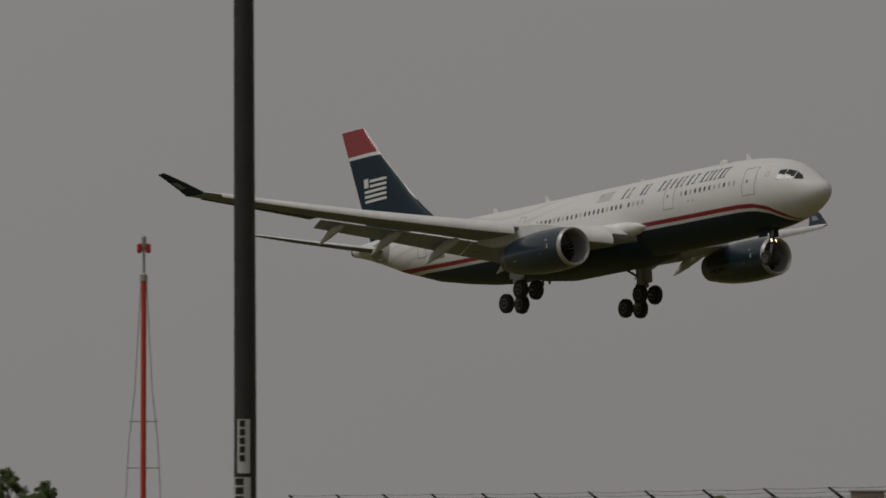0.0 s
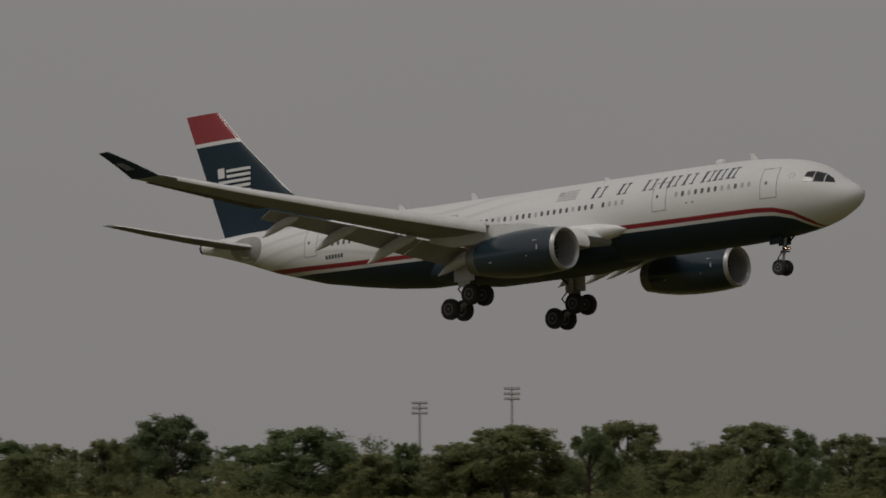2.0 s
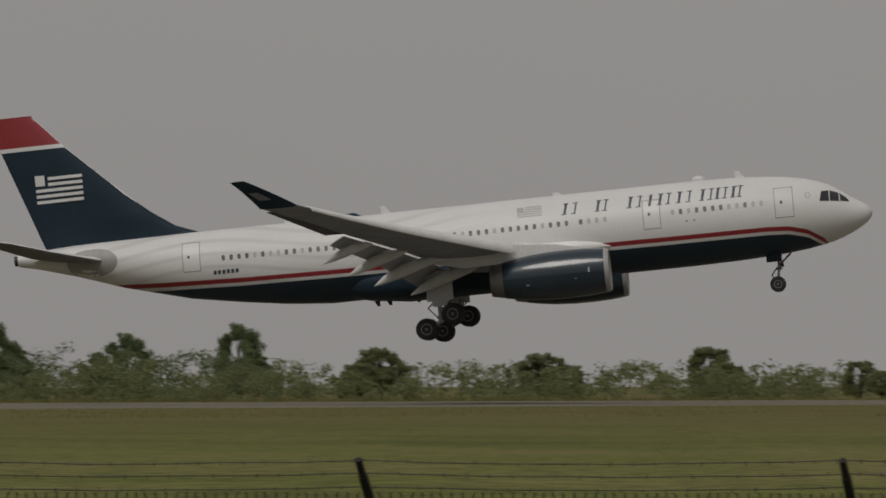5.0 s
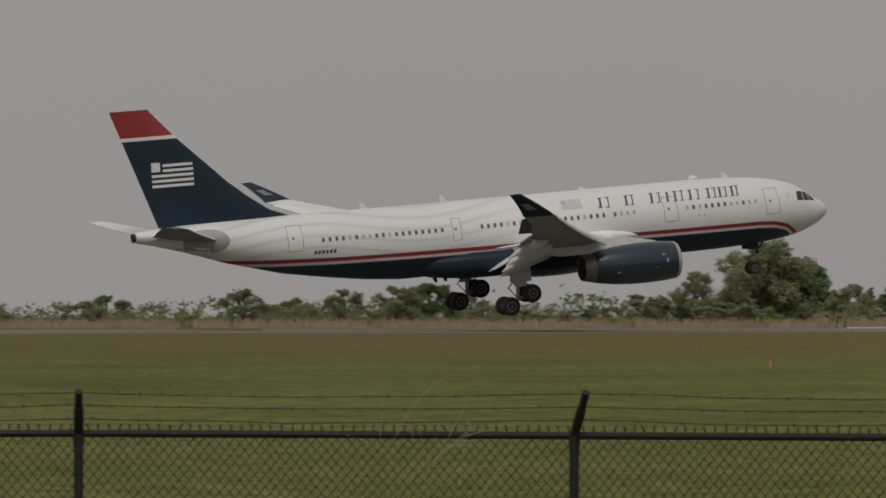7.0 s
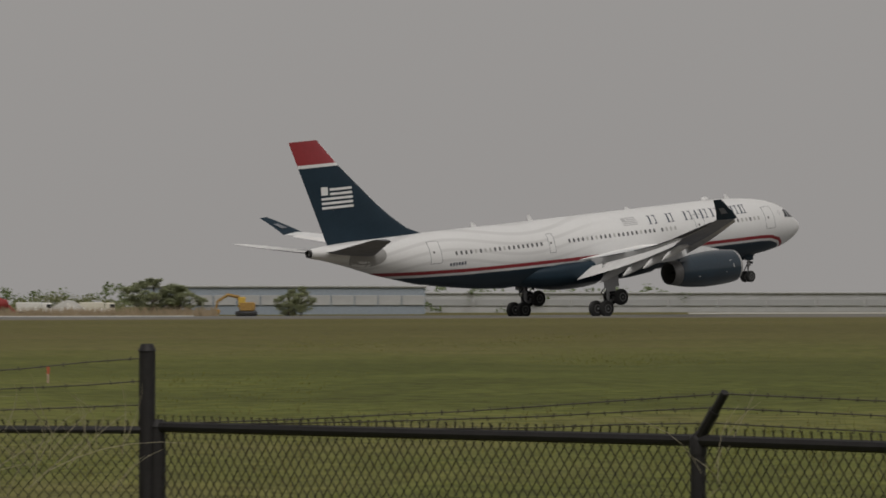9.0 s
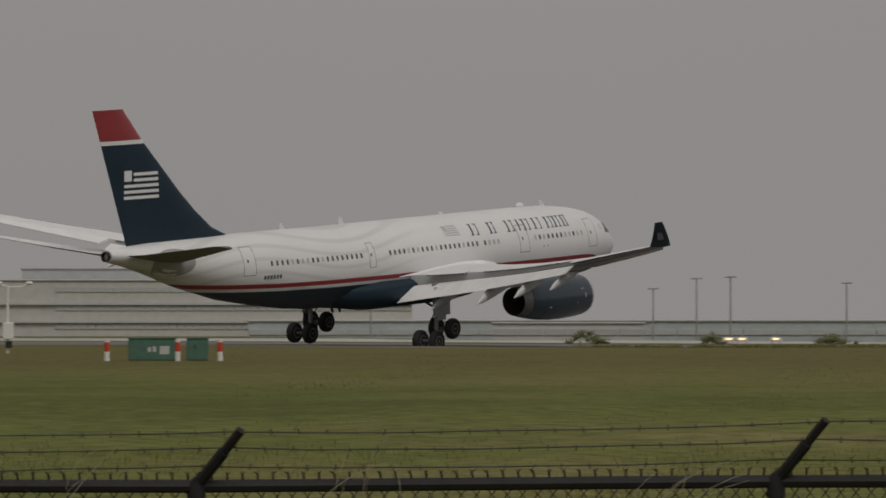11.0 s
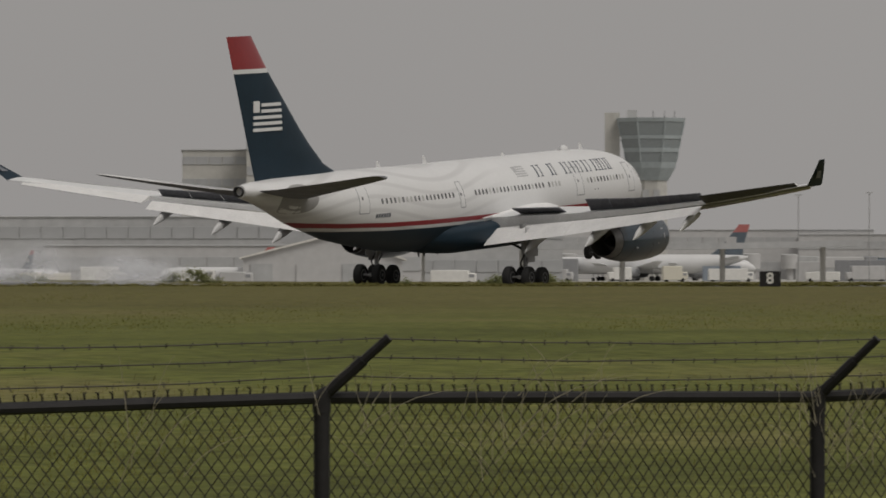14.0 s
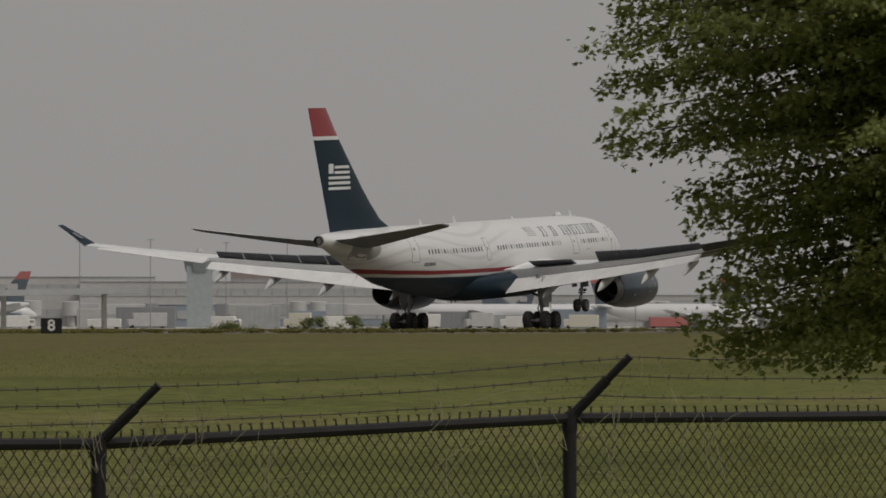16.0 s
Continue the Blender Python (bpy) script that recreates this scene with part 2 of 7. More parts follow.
def hull_material():
    m = mat("hull_livery", WHITE, 0.5, vary=0.05, scale=0.4, fine=6, coat=0.05, spec=0.3)
    n, l = m.node_tree.nodes, m.node_tree.links
    b = n["Principled BSDF"]
    white = b.inputs["Base Color"].links[0].from_socket
    at = n.new("ShaderNodeAttribute")
    at.attribute_name = "below_stripe"
    ramp = n.new("ShaderNodeValToRGB")
    e = ramp.color_ramp
    e.interpolation = "CONSTANT"
    sc = n.new("ShaderNodeMapRange")
    sc.inputs["From Min"].default_value, sc.inputs["From Max"].default_value = -1, 1
    l.new(at.outputs["Fac"], sc.inputs["Value"]), l.new(sc.outputs[0], ramp.inputs["Fac"])
    # 0.5 is the stripe's upper edge
    e.elements[0].position, e.elements[0].color = 0.0, (1, 1, 1, 1)
    e.elements[1].position, e.elements[1].color = 0.5, (0, 0, 0, 1)
    x = e.elements.new(0.645)
    x.color = (1, 1, 1, 1)
    y = e.elements.new(0.755)
    y.color = (0.5, 0.5, 0.5, 1)
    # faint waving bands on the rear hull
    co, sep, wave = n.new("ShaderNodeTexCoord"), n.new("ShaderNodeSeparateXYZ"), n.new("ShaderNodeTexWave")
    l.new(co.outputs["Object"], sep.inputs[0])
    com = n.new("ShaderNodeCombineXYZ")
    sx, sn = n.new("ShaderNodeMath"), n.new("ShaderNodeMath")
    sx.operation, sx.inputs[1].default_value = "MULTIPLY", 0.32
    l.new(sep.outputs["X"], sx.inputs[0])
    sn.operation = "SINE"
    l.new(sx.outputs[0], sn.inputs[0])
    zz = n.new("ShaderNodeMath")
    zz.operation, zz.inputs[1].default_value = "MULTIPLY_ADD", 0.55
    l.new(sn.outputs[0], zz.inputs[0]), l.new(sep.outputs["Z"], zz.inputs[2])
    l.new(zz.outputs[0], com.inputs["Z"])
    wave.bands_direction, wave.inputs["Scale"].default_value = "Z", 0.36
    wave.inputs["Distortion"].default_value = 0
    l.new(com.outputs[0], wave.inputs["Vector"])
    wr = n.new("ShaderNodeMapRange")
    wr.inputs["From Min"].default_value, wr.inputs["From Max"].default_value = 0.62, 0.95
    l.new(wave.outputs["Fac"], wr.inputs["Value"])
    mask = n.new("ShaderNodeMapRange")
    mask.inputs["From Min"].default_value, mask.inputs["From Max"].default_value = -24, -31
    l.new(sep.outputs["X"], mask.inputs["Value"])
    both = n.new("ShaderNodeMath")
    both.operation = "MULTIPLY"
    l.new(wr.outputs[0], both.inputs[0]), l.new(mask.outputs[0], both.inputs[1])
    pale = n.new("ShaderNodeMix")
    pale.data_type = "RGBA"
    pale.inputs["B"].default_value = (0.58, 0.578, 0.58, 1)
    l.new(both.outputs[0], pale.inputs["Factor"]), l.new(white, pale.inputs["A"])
    mix = n.new("ShaderNodeMix")
    mix.data_type = "RGBA"
    mix.inputs["A"].default_value = (*RED, 1)
    gt = n.new("ShaderNodeMath")
    gt.operation, gt.inputs[1].default_value = "GREATER_THAN", 0.75
    l.new(ramp.outputs[0], gt.inputs[0]), l.new(gt.outputs[0], mix.inputs["Factor"]), l.new(pale.outputs["Result"], mix.inputs["B"])
    mix2 = n.new("ShaderNodeMix")
    mix2.data_type = "RGBA"
    mix2.inputs["A"].default_value = (*NAVY, 1)
    cmp = n.new("ShaderNodeMath")
    cmp.operation, cmp.inputs[1].default_value, cmp.inputs[2].default_value = "COMPARE", 0.5, 0.1
    inv = n.new("ShaderNodeMath")
    inv.operation, inv.inputs[0].default_value = "SUBTRACT", 1.0
    l.new(ramp.outputs[0], cmp.inputs[0]), l.new(cmp.outputs[0], inv.inputs[1])
    l.new(inv.outputs[0], mix2.inputs["Factor"]), l.new(mix.outputs["Result"], mix2.inputs["B"])
    l.new(mix2.outputs["Result"], b.inputs["Base Color"])
    return m


def stripe_attribute(me):
    at = me.attributes.new("below_stripe", "FLOAT", "POINT")
    for v, a in zip(me.vertices, at.data):
        a.value = lerp_table(STRIPE, v.co.x)[0] - v.co.z


def airfoil(le, chord, thick, dihedral=0.0, twist=0.0, n=12, cut=1.0, vertical=False):
    """A ring of wing section points; le is its nose, cut the share of the chord that is kept."""
    up = []
    for i in range(n + 1):
        u = (1 - math.cos(i / n * math.pi)) / 2 * cut
        t = thick * 5 * (0.2969 * math.sqrt(u) - 0.126 * u - 0.3516 * u * u + 0.2843 * u ** 3 - 0.1015 * u ** 4)
        up.append((u, t))
    ring = [(u, t * 1.1) for u, t in up] + [(u, -t * 0.9) for u, t in up[::-1][(0 if cut < 1 else 1):-1]]
    out = []
    ct, st = math.cos(radians(twist)), math.sin(radians(twist))
    for u, t in ring:
        x, z = -u * chord, t * chord
        x, z = x * ct + z * st, -(-x) * 0 + z * ct + x * st
        out.append(Vector(le) + (Vector((x, z, 0)) if vertical else Vector((x, 0, z))))
    return out


# span station, nose x, nose z, chord with the flaps in, thickness
WING = [(1.8, -18.4, -1.75, 12.2, 0.14), (2.8, -19.0, -1.65, 11.4, 0.14), (5, -20.3, -1.4, 9.8, 0.135), (9.4, -23.0, -0.95, 7.7, 0.12), (14, -25.6, -0.42, 6.0, 0.11),
        (20, -29.1, 0.42, 4.5, 0.105), (25, -32.0, 1.25, 3.3, 0.1), (29.2, -34.4, 2.0, 2.35, 0.1)]


def wing_at(y):
    t = [(-w[0], *w[1:]) for w in WING]
    return lerp_table(t, -y)


def wing_top(y, u, side, dz=0.0):
    lx, lz, c, th = wing_at(y)
    t = th * 5 * (0.2969 * math.sqrt(u) - 0.126 * u - 0.3516 * u * u + 0.2843 * u ** 3 - 0.1015 * u ** 4)
    return Vector((lx - u * c, side * y, lz + 1.1 * t * c + dz))


def interp_ring(profile, x):
    """The radius of a turned shape's outside at station x."""
    for (a, p), (b, q) in zip(profile, profile[1:]):
        if a >= x >= b:
            return p + (q - p) * (a - x) / (a - b)
    return profile[0][1]


def build_wheel(name, r, w, parent, at):
    """A wheel on a cross axle: tyre with rounded shoulders, and the rim."""
    bm = bmesh.new()
    prof = [(-w / 2, r * 0.55), (-w / 2, r * 0.86), (-w * 0.36, r * 0.97), (-w * 0.12, r), (w * 0.12, r), (w * 0.36, r * 0.97), (w / 2, r * 0.86), (w / 2, r * 0.55)]
    spin(prof, 28, "y", (0, 0, 0), bm, 0)
    for s in (-1, 1):
        spin([(s * w * 0.42, r * 0.55), (s * w * 0.5 + s * 0.004, r * 0.53), (s * w * 0.5 + s * 0.004, r * 0.42), (s * w * 0.38, r * 0.36), (s * w * 0.4, r * 0.16), (s * w * 0.55, r * 0.12), (s * w * 0.56, 0.01)],
             20, "y", (0, 0, 0), bm, 1)
    ob = part(name, bm, [M_TYRE, M_RIM], parent, "black rubber tyre on a grey rim")
    ob.location = at
    return ob


def build_airliner():
    jet = tagged(new("airliner"), "twin-engine white, red and navy airliner with wheels down", "airplane")
    fine = []
    for a, b in zip(HULL, HULL[1:]):
        n = max(1, int(abs(a[0] - b[0]) / 0.7))
        fine += [a[0] + (b[0] - a[0]) * i / n for i in range(n)]
    fine.append(HULL[-1][0])
    hm = hull_material()
    rings = []
    for x in fine:
        zc, ry, rz = lerp_table(HULL, x)
        rings.append([(x, ry * math.sin(k * math.tau / 96), zc + rz * math.cos(k * math.tau / 96)) for k in range(96)])
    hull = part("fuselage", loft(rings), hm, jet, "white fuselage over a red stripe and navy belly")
    stripe_attribute(hull.data)
    # tail pipe
    part("tail_exhaust", spin([(-56.7, 0.3), (-57.15, 0.34), (-57.15, 0.27), (-56.8, 0.22), (-56.8, 0.01)], 20, "x", (0, 0, 1.9)), M_DARKMETAL, jet, "dark metal exhaust in the tail cone")
    # belly fairing
    rings = []
    for x, k in ((-17.8, 0.12), (-18.6, 0.55), (-20, 0.86), (-22.5, 1), (-31, 1), (-33.5, 0.8), (-35.5, 0.45), (-37, 0.1)):
        rings.append([(x, k * 3.3 * math.copysign(abs(math.sin(a)) ** 0.7, math.sin(a)), -2.0 + (0.75 * k if math.cos(a) > 0 else 1.45 * k) * math.copysign(abs(math.cos(a)) ** 0.7, math.cos(a)))
                      for a in [i * math.tau / 40 for i in range(40)]])
    part("belly_fairing", loft(rings), M_NAVY, jet, "navy belly fairing")
    # cockpit panes
    for side in (-1, 1):
        for k, c in enumerate([[(-3.35, 0.32), (-2.72, 0.27), (-2.72, 0.98), (-3.2, 0.98)], [(-2.66, 0.26), (-2.06, 0.2), (-2.1, 0.78), (-2.66, 0.97)], [(-2.0, 0.2), (-1.42, 0.12), (-1.62, 0.42), (-2.04, 0.74)]]):
            part("cockpit_window", skin_patch(c, side, 0.012, nu=4, nv=4), M_GLASS, jet, "dark cockpit pane")
    # cabin windows
    def window_mesh():
        bm = bmesh.new()
        ring = []
        for lay in (0.012, -0.05):
            ring.append([(0.115 * math.copysign(abs(math.cos(a)) ** 0.6, math.cos(a)), lay, 0.185 * math.copysign(abs(math.sin(a)) ** 0.6, math.sin(a))) for a in [i * math.tau / 12 for i in range(12)]])
        return loft(ring, True, bm)
    rows = [-7.15 - 0.53 * i for i in range(12)] + [-17.45 - 0.53 * i for i in range(4)] + [-19.98 - 0.53 * i for i in range(20)] + [-33.3 - 0.53 * i for i in range(19)]
    rnd = random.Random(4)
    proto = {}
    for shade in (0, 1):
        w = ob_from("cabin_window", window_mesh(), M_SHADE if shade else M_WINDOW, jet)
        proto[shade] = w.data
        bpy.data.objects.remove(w)
    for side in (-1, 1):
        for x in rows:
            z = 0.55 + (0.012 * (-36 - x) if x < -36 else 0)
            w = new("cabin_window", proto[1 if rnd.random() < 0.3 else 0])
            w.parent = jet
            p, q = surf(x, z, side), surf(x, z + 0.1, side)
            w.matrix_basis = Matrix.Translation(p) @ Euler((math.atan2((q - p).y, 0.1) * -1, 0, 0)).to_matrix().to_4x4() @ Matrix.Diagonal((1, side, 1, 1))
    # doors with their dark outlines
    for side in (-1, 1):
        for x0, x1, z0, z1 in ((-6.3, -5.06, -0.54, 1.46), (-14.95, -13.8, -0.41, 1.52), (-32.45, -31.76, -0.34, 1.36), (-45.6, -44.4, -0.08, 1.86)):
            d = part("cabin_door", skin_patch([(x0, z0), (x1, z0), (x1, z1), (x0, z1)], side, 0.006, nu=3, nv=10), M_WHITE, jet, "white cabin door with a dark outline")
            bm = bmesh.new()
            w = 0.035
            for c in ([(x0, z0), (x1, z0), (x1, z0 + w * 1.3), (x0, z0 + w * 1.3)], [(x0, z1 - w), (x1, z1 - w), (x1, z1), (x0, z1)], [(x0, z0), (x0 + w, z0), (x0 + w, z1), (x0, z1)], [(x1 - w, z0), (x1, z0), (x1, z1), (x1 - w, z1)]):
                skin_patch(c, side, 0.012, bm, 2, 10)
            part("door_outline", bm, M_LINE, d)
            xm = x0 + 0.36 * (x1 - x0)
            zm = z0 + 0.46 * (z1 - z0)
            part("door_window", skin_patch([(xm - 0.08, zm), (xm + 0.08, zm), (xm + 0.08, zm + 0.2), (xm - 0.08, zm + 0.2)], side, 0.014), M_WINDOW, d)
    # name in plain slanted bars, one pair for each letter, and a small striped emblem
    for side in (-1, 1):
        spans = [(-20.3, -19.0), (-18.1, -17.1), (-16.0, -14.75), (-14.55, -14.2), (-14.0, -12.9), (-12.75, -11.45), (-11.2, -10.1), (-10.2, -9.2), (-9.15, -8.3)]
        if side > 0:
            spans = [(-28.6 - b, -28.6 - a) for a, b in spans]
        for a, b in spans:
            w = b - a
            if w < 0.5:
                strokes = [[(a, 1.12), (a + 0.17, 1.12), (a + 0.33, 1.88), (a + 0.16, 1.88)]]
            else:
                lean = 0.16 * (1 if side < 0 else -1)
                strokes = [[(x, 1.12), (x + q, 1.12), (x + q + lean, 1.88), (x + lean, 1.88)] for x, q in ((a + 0.1 * w, 0.17), (b - 0.36 * w, 0.1))]
                strokes += [[(x, z), (x + 0.34, z), (x + 0.34, z + 0.06), (x, z + 0.06)] for x, z in ((a + 0.02 * w, 1.12), (a + 0.02 * w + lean, 1.82), (b - 0.5 * w, 1.12), (b - 0.5 * w + lean, 1.82))]
            for c in strokes:
                part("name_bar", skin_patch(c, side, 0.012), M_LETTER, jet, "slate grey name bar")
        e0 = -23.2 if side < 0 else -28.6 + 21.5
        for k in range(5):
            z = 1.24 + k * 0.15
            x0 = e0 + (0.55 if k > 2 else 0)
            part("emblem_stripe", skin_patch([(x0, z), (e0 + 1.65, z), (e0 + 1.65, z + 0.075), (x0, z + 0.075)], side, 0.012, nu=3), M_PALE, jet)
        part("emblem_field", skin_patch([(e0, 1.56), (e0 + 0.45, 1.56), (e0 + 0.45, 1.9), (e0, 1.9)], side, 0.012), M_PALE, jet)
        bm = bmesh.new()
        for k in range(6):
            a = k * math.tau / 6
            x, z = -4.1 + 0.17 * math.cos(a), 0.78 + 0.17 * math.sin(a)
            skin_patch([(x - 0.045, z - 0.05), (x + 0.045, z - 0.05), (x + 0.06, z + 0.05), (x - 0.03, z + 0.05)], side, 0.012, bm, 1, 1)
        part("star_emblem", bm, M_PALE, jet)
        bm = bmesh.new()
        for k in range(6):
            x = -43.6 + k * 0.3
            skin_patch([(x, -0.42), (x + 0.2, -0.42), (x + 0.22, -0.16), (x + 0.02, -0.16)], side, 0.012, bm, 1, 1)
        part("registration_bar", bm, M_LETTER, jet, "dark registration bars")
        for x in (-11.6, -12.1):
            part("service_port", skin_patch([(x - 0.06, -0.16), (x + 0.06, -0.16), (x + 0.06, -0.06), (x - 0.06, -0.06)], side, 0.012), M_LINE, jet)
    # aerials
    for x, h in ((-8.4, 0.5), (-32.0, 0.55), (-20.5, 0.25), (-38.5, 0.45)):
        zt = sum(lerp_table(HULL, x)[::2]) - 0.03
        rings = [[(x + k * s - 0.25 * f, 0.03 * g * k, zt + h * f) for s, g in ((0.3, 0), (0, 1), (-0.35, 0), (0, -1))] for f, k in ((0, 1), (1, 0.45))]
        part("aerial", loft(rings), M_WHITE, jet)
    part("radome", spin([(-0.45, 0.02), (-0.3, 0.22), (0, 0.3), (0.3, 0.22), (0.45, 0.02)], 16, "x", (-11.2, 0, 2.6)), M_WHITE, jet, "white aerial dome")
    for x in (-30.5, -32.4, -33.2):
        rings = [[(x + k * s + 0.1 * f, 0.03 * g * k, -3.2 - 0.35 * f) for s, g in ((0.18, 0), (0, 1), (-0.2, 0), (0, -1))] for f, k in ((0, 1), (1, 0.5))]
        part("aerial", loft(rings), M_DARKMETAL, jet)
    # fin with its livery, as stacked bands
    le = [(2.3, -43.9), (2.66, -44.7), (3.1, -46.0), (4.3, -47.75), (5.7, -49.4), (9.16, -53.05), (9.43, -53.3), (11.45, -55.15)]
    def fin_ring(z):
        x0 = lerp_table([(-a, b) for a, b in le], -z)[0]
        x1 = -55.06 - (z - 2.68) * 0.3575
        return airfoil((x0, 0, z), x0 - x1, 0.11 if z > 3.5 else 0.075, vertical=True, n=14)
    for z0, z1, m, nm, lb in ((2.0, 9.16, M_NAVY, "fin", "navy tail fin"), (9.16, 9.43, M_WHITE, "fin_band", "white band across the fin"), (9.43, 11.48, M_RED, "fin_tip", "red fin tip")):
        zs = [z0 + (z1 - z0) * i / 12 for i in range(13)]
        part(nm, loft([fin_ring(z) for z in zs]), m, jet, lb)
    bm = bmesh.new()
    rings = []
    for z in (5.0, 6.5, 8, 9.16, 11.4):
        x0 = lerp_table([(-a, b) for a, b in le], -z)[0]
        rings.append([(x0 + 0.03, 0, z), (x0 - 0.1, 0.075, z), (x0 - 0.1, -0.075, z)])
    part("fin_edge", loft(rings), M_WHITE, jet, "pale leading edge of the fin")
    def fin_patch(x0, x1, z0, z1, side):
        bm = bmesh.new()
        n = 8
        grid = {}
        for i in range(n + 1):
            for j in (0, 1):
                z = z1 if j else z0
                x = x0 + (x1 - x0) * i / n
                xl = lerp_table([(-a, b) for a, b in le], -z)[0]
                c = xl - (-55.06 - (z - 2.68) * 0.3575)
                u = min(0.99, max(0.001, (xl - x) / c))
                y = 1.1 * 0.11 * 5 * c * (0.2969 * math.sqrt(u) - 0.126 * u - 0.3516 * u * u + 0.2843 * u ** 3 - 0.1015 * u ** 4)
                for lay, o in ((0, 0.012), (1, -0.04)):
                    grid[i, j, lay] = bm.verts.new((x, side * (y + o), z))
        for i in range(n):
            bm.faces.new((grid[i, 0, 0], grid[i + 1, 0, 0], grid[i + 1, 1, 0], grid[i, 1, 0]))
            for j in (0, 1):
                bm.faces.new((grid[i, j, 0], grid[i + 1, j, 0], grid[i + 1, j, 1], grid[i, j, 1]))
        for i in (0, n):
            bm.faces.new((grid[i, 0, 0], grid[i, 1, 0], grid[i, 1, 1], grid[i, 0, 1]))
        return bm
    for side in (-1, 1):
        for k in range(5):
            z = 5.53 + k * 0.385
            part("fin_stripe", fin_patch(-55.25 if k < 3 else -54.38, -52.05, z, z + 0.2, side), M_WHITE, jet, smooth=False)
        part("fin_field", fin_patch(-55.25, -54.6, 6.72, 7.42, side), M_WHITE, jet, smooth=False)
    # tailplane
    for side in (-1, 1):
        rings = [airfoil((x, side * y, z - 0.075 * c), c, 0.1, twist=-7.5) for y, x, z, c in ((0.8, -50.6, 1.62, 5.3), (2.2, -51.4, 1.75, 4.7), (6, -53.7, 2.3, 3.3), (9.6, -55.7, 2.85, 1.9), (9.95, -56.2, 2.9, 1.3))]
        bm = loft(rings)
        bmesh.ops.recalc_face_normals(bm, faces=bm.faces)
        # downward faces take the painted shade tone
        for f in bm.faces:
            f.material_index = 1 if f.normal.z < 0.05 else 0
        part("tailplane", bm, [M_FLAP, M_TAILSHADE], jet, "swept tailplane, white above and shade-toned below")
        rings = []
        for k, off in ((1.0, -0.03), (1.0, 0.012), (0.75, 0.016), (0.4, 0.018), (0.05, 0.018)):
            rings.append([surf(-51.75 + 1.75 * k * math.copysign(abs(math.cos(a)) ** 0.8, math.cos(a)), 1.2 + 0.92 * k * math.sin(a), side, off) for a in [i * math.tau / 28 for i in range(28)]])
        part("tailplane_seal", loft(rings), M_SEAL, jet, "bare grey oval panel at the tailplane root")
    # wings
    hinge, wings = [], []
    for side in (-1, 1):
        rings = []
        for y, lx, lz, c, th in WING:
            cut = 0.76 if y < 28.4 else 0.98
            rings.append(airfoil((lx, side * y, lz), c, th, cut=cut, n=14))
        bm = loft(rings)
        bmesh.ops.recalc_face_normals(bm, faces=bm.faces)
        # shade of the lower surface is set by face direction
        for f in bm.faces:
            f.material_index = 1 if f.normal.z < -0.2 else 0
        wing = part("wing", bm, [M_WING, M_WINGSHADE], jet, "swept wing, pale above and shade-toned below")
        wings.append((wing, side))
        for nm, y0, y1, ch in (("inboard_flap", 3.2, 9.42, 0.25), ("outboard_flap", 9.46, 20.3, 0.245)):
            rings = []
            for i in range(5):
                y = y0 + (y1 - y0) * i / 4
                lx, lz, c, th = wing_at(y)
                fc = ch * c if y > 9.45 else 2.25 - 0.37 * (y - 3.2) / 6.2
                rings.append(airfoil((lx - c * 0.79, side * y, lz - 0.02 * c - 0.1), fc, 0.13, twist=27, n=8))
            bm = loft(rings)
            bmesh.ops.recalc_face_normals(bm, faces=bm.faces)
            # lower flap faces get the shaded copy of the white
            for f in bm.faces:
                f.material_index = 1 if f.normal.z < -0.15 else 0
            part(nm, bm, [M_FLAP, M_FLAPSHADE], wing, "white flap lowered behind the wing")
        # aileron: turns about its front edge
        ends = []
        for y in (20.5, 28.3):
            lx, lz, c, th = wing_at(y)
            ends.append((Vector((lx - c * 0.765, side * y, lz + 0.02)), c * 0.27))
        mid, ax = (ends[0][0] + ends[1][0]) / 2, (ends[1][0] - ends[0][0]).normalized()
        front = ax.cross(Vector((0, 0, 1))).normalized()
        base = Matrix.Translation(mid) @ Matrix((front, ax, front.cross(ax))).transposed().to_4x4()
        inv = base.inverted()
        rings = []
        for p, c in ends:
            rings.append([inv @ (p + Vector((-u * c, 0, z * c))) for u, z in ((0, 0.1), (0.12, 0.125), (0.5, 0.075), (1.0, 0.012), (1.0, -0.012), (0.5, -0.05), (0.12, -0.085), (0, -0.08))])
        bm = loft(rings)
        # lower faces carry the painted underside shade
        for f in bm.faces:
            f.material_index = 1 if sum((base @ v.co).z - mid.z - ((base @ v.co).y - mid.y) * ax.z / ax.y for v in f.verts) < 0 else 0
        al = part("aileron", bm, [M_FLAP, M_UNDERSHADE], wing, "hinged aileron, pale above and shade-dark below", smooth=False)
        al.matrix_basis = base
        hinge.append((al, base, side, "aileron"))
        for nm, y0, y1 in (("inboard_slat", 4.2, 8.6), ("outboard_slat", 10.2, 28.2)):
            rings = []
            for i in range(7):
                y = y0 + (y1 - y0) * i / 6
                lx, lz, c, th = wing_at(y)
                k = 0.13 * c
                x, z = lx + 0.07 * c, lz - 0.055 * c
                rings.append([(x + dx * k, side * y, z + dz * k) for dx, dz in ((0, 0), (-0.12, 0.3), (-0.5, 0.62), (-1.1, 0.86), (-1.0, 0.72), (-0.5, 0.38), (-0.22, 0.05), (-0.18, -0.22), (-0.05, -0.2))])
            part(nm, loft(rings), M_FLAP, wing, "pale slat lowered ahead of the wing")
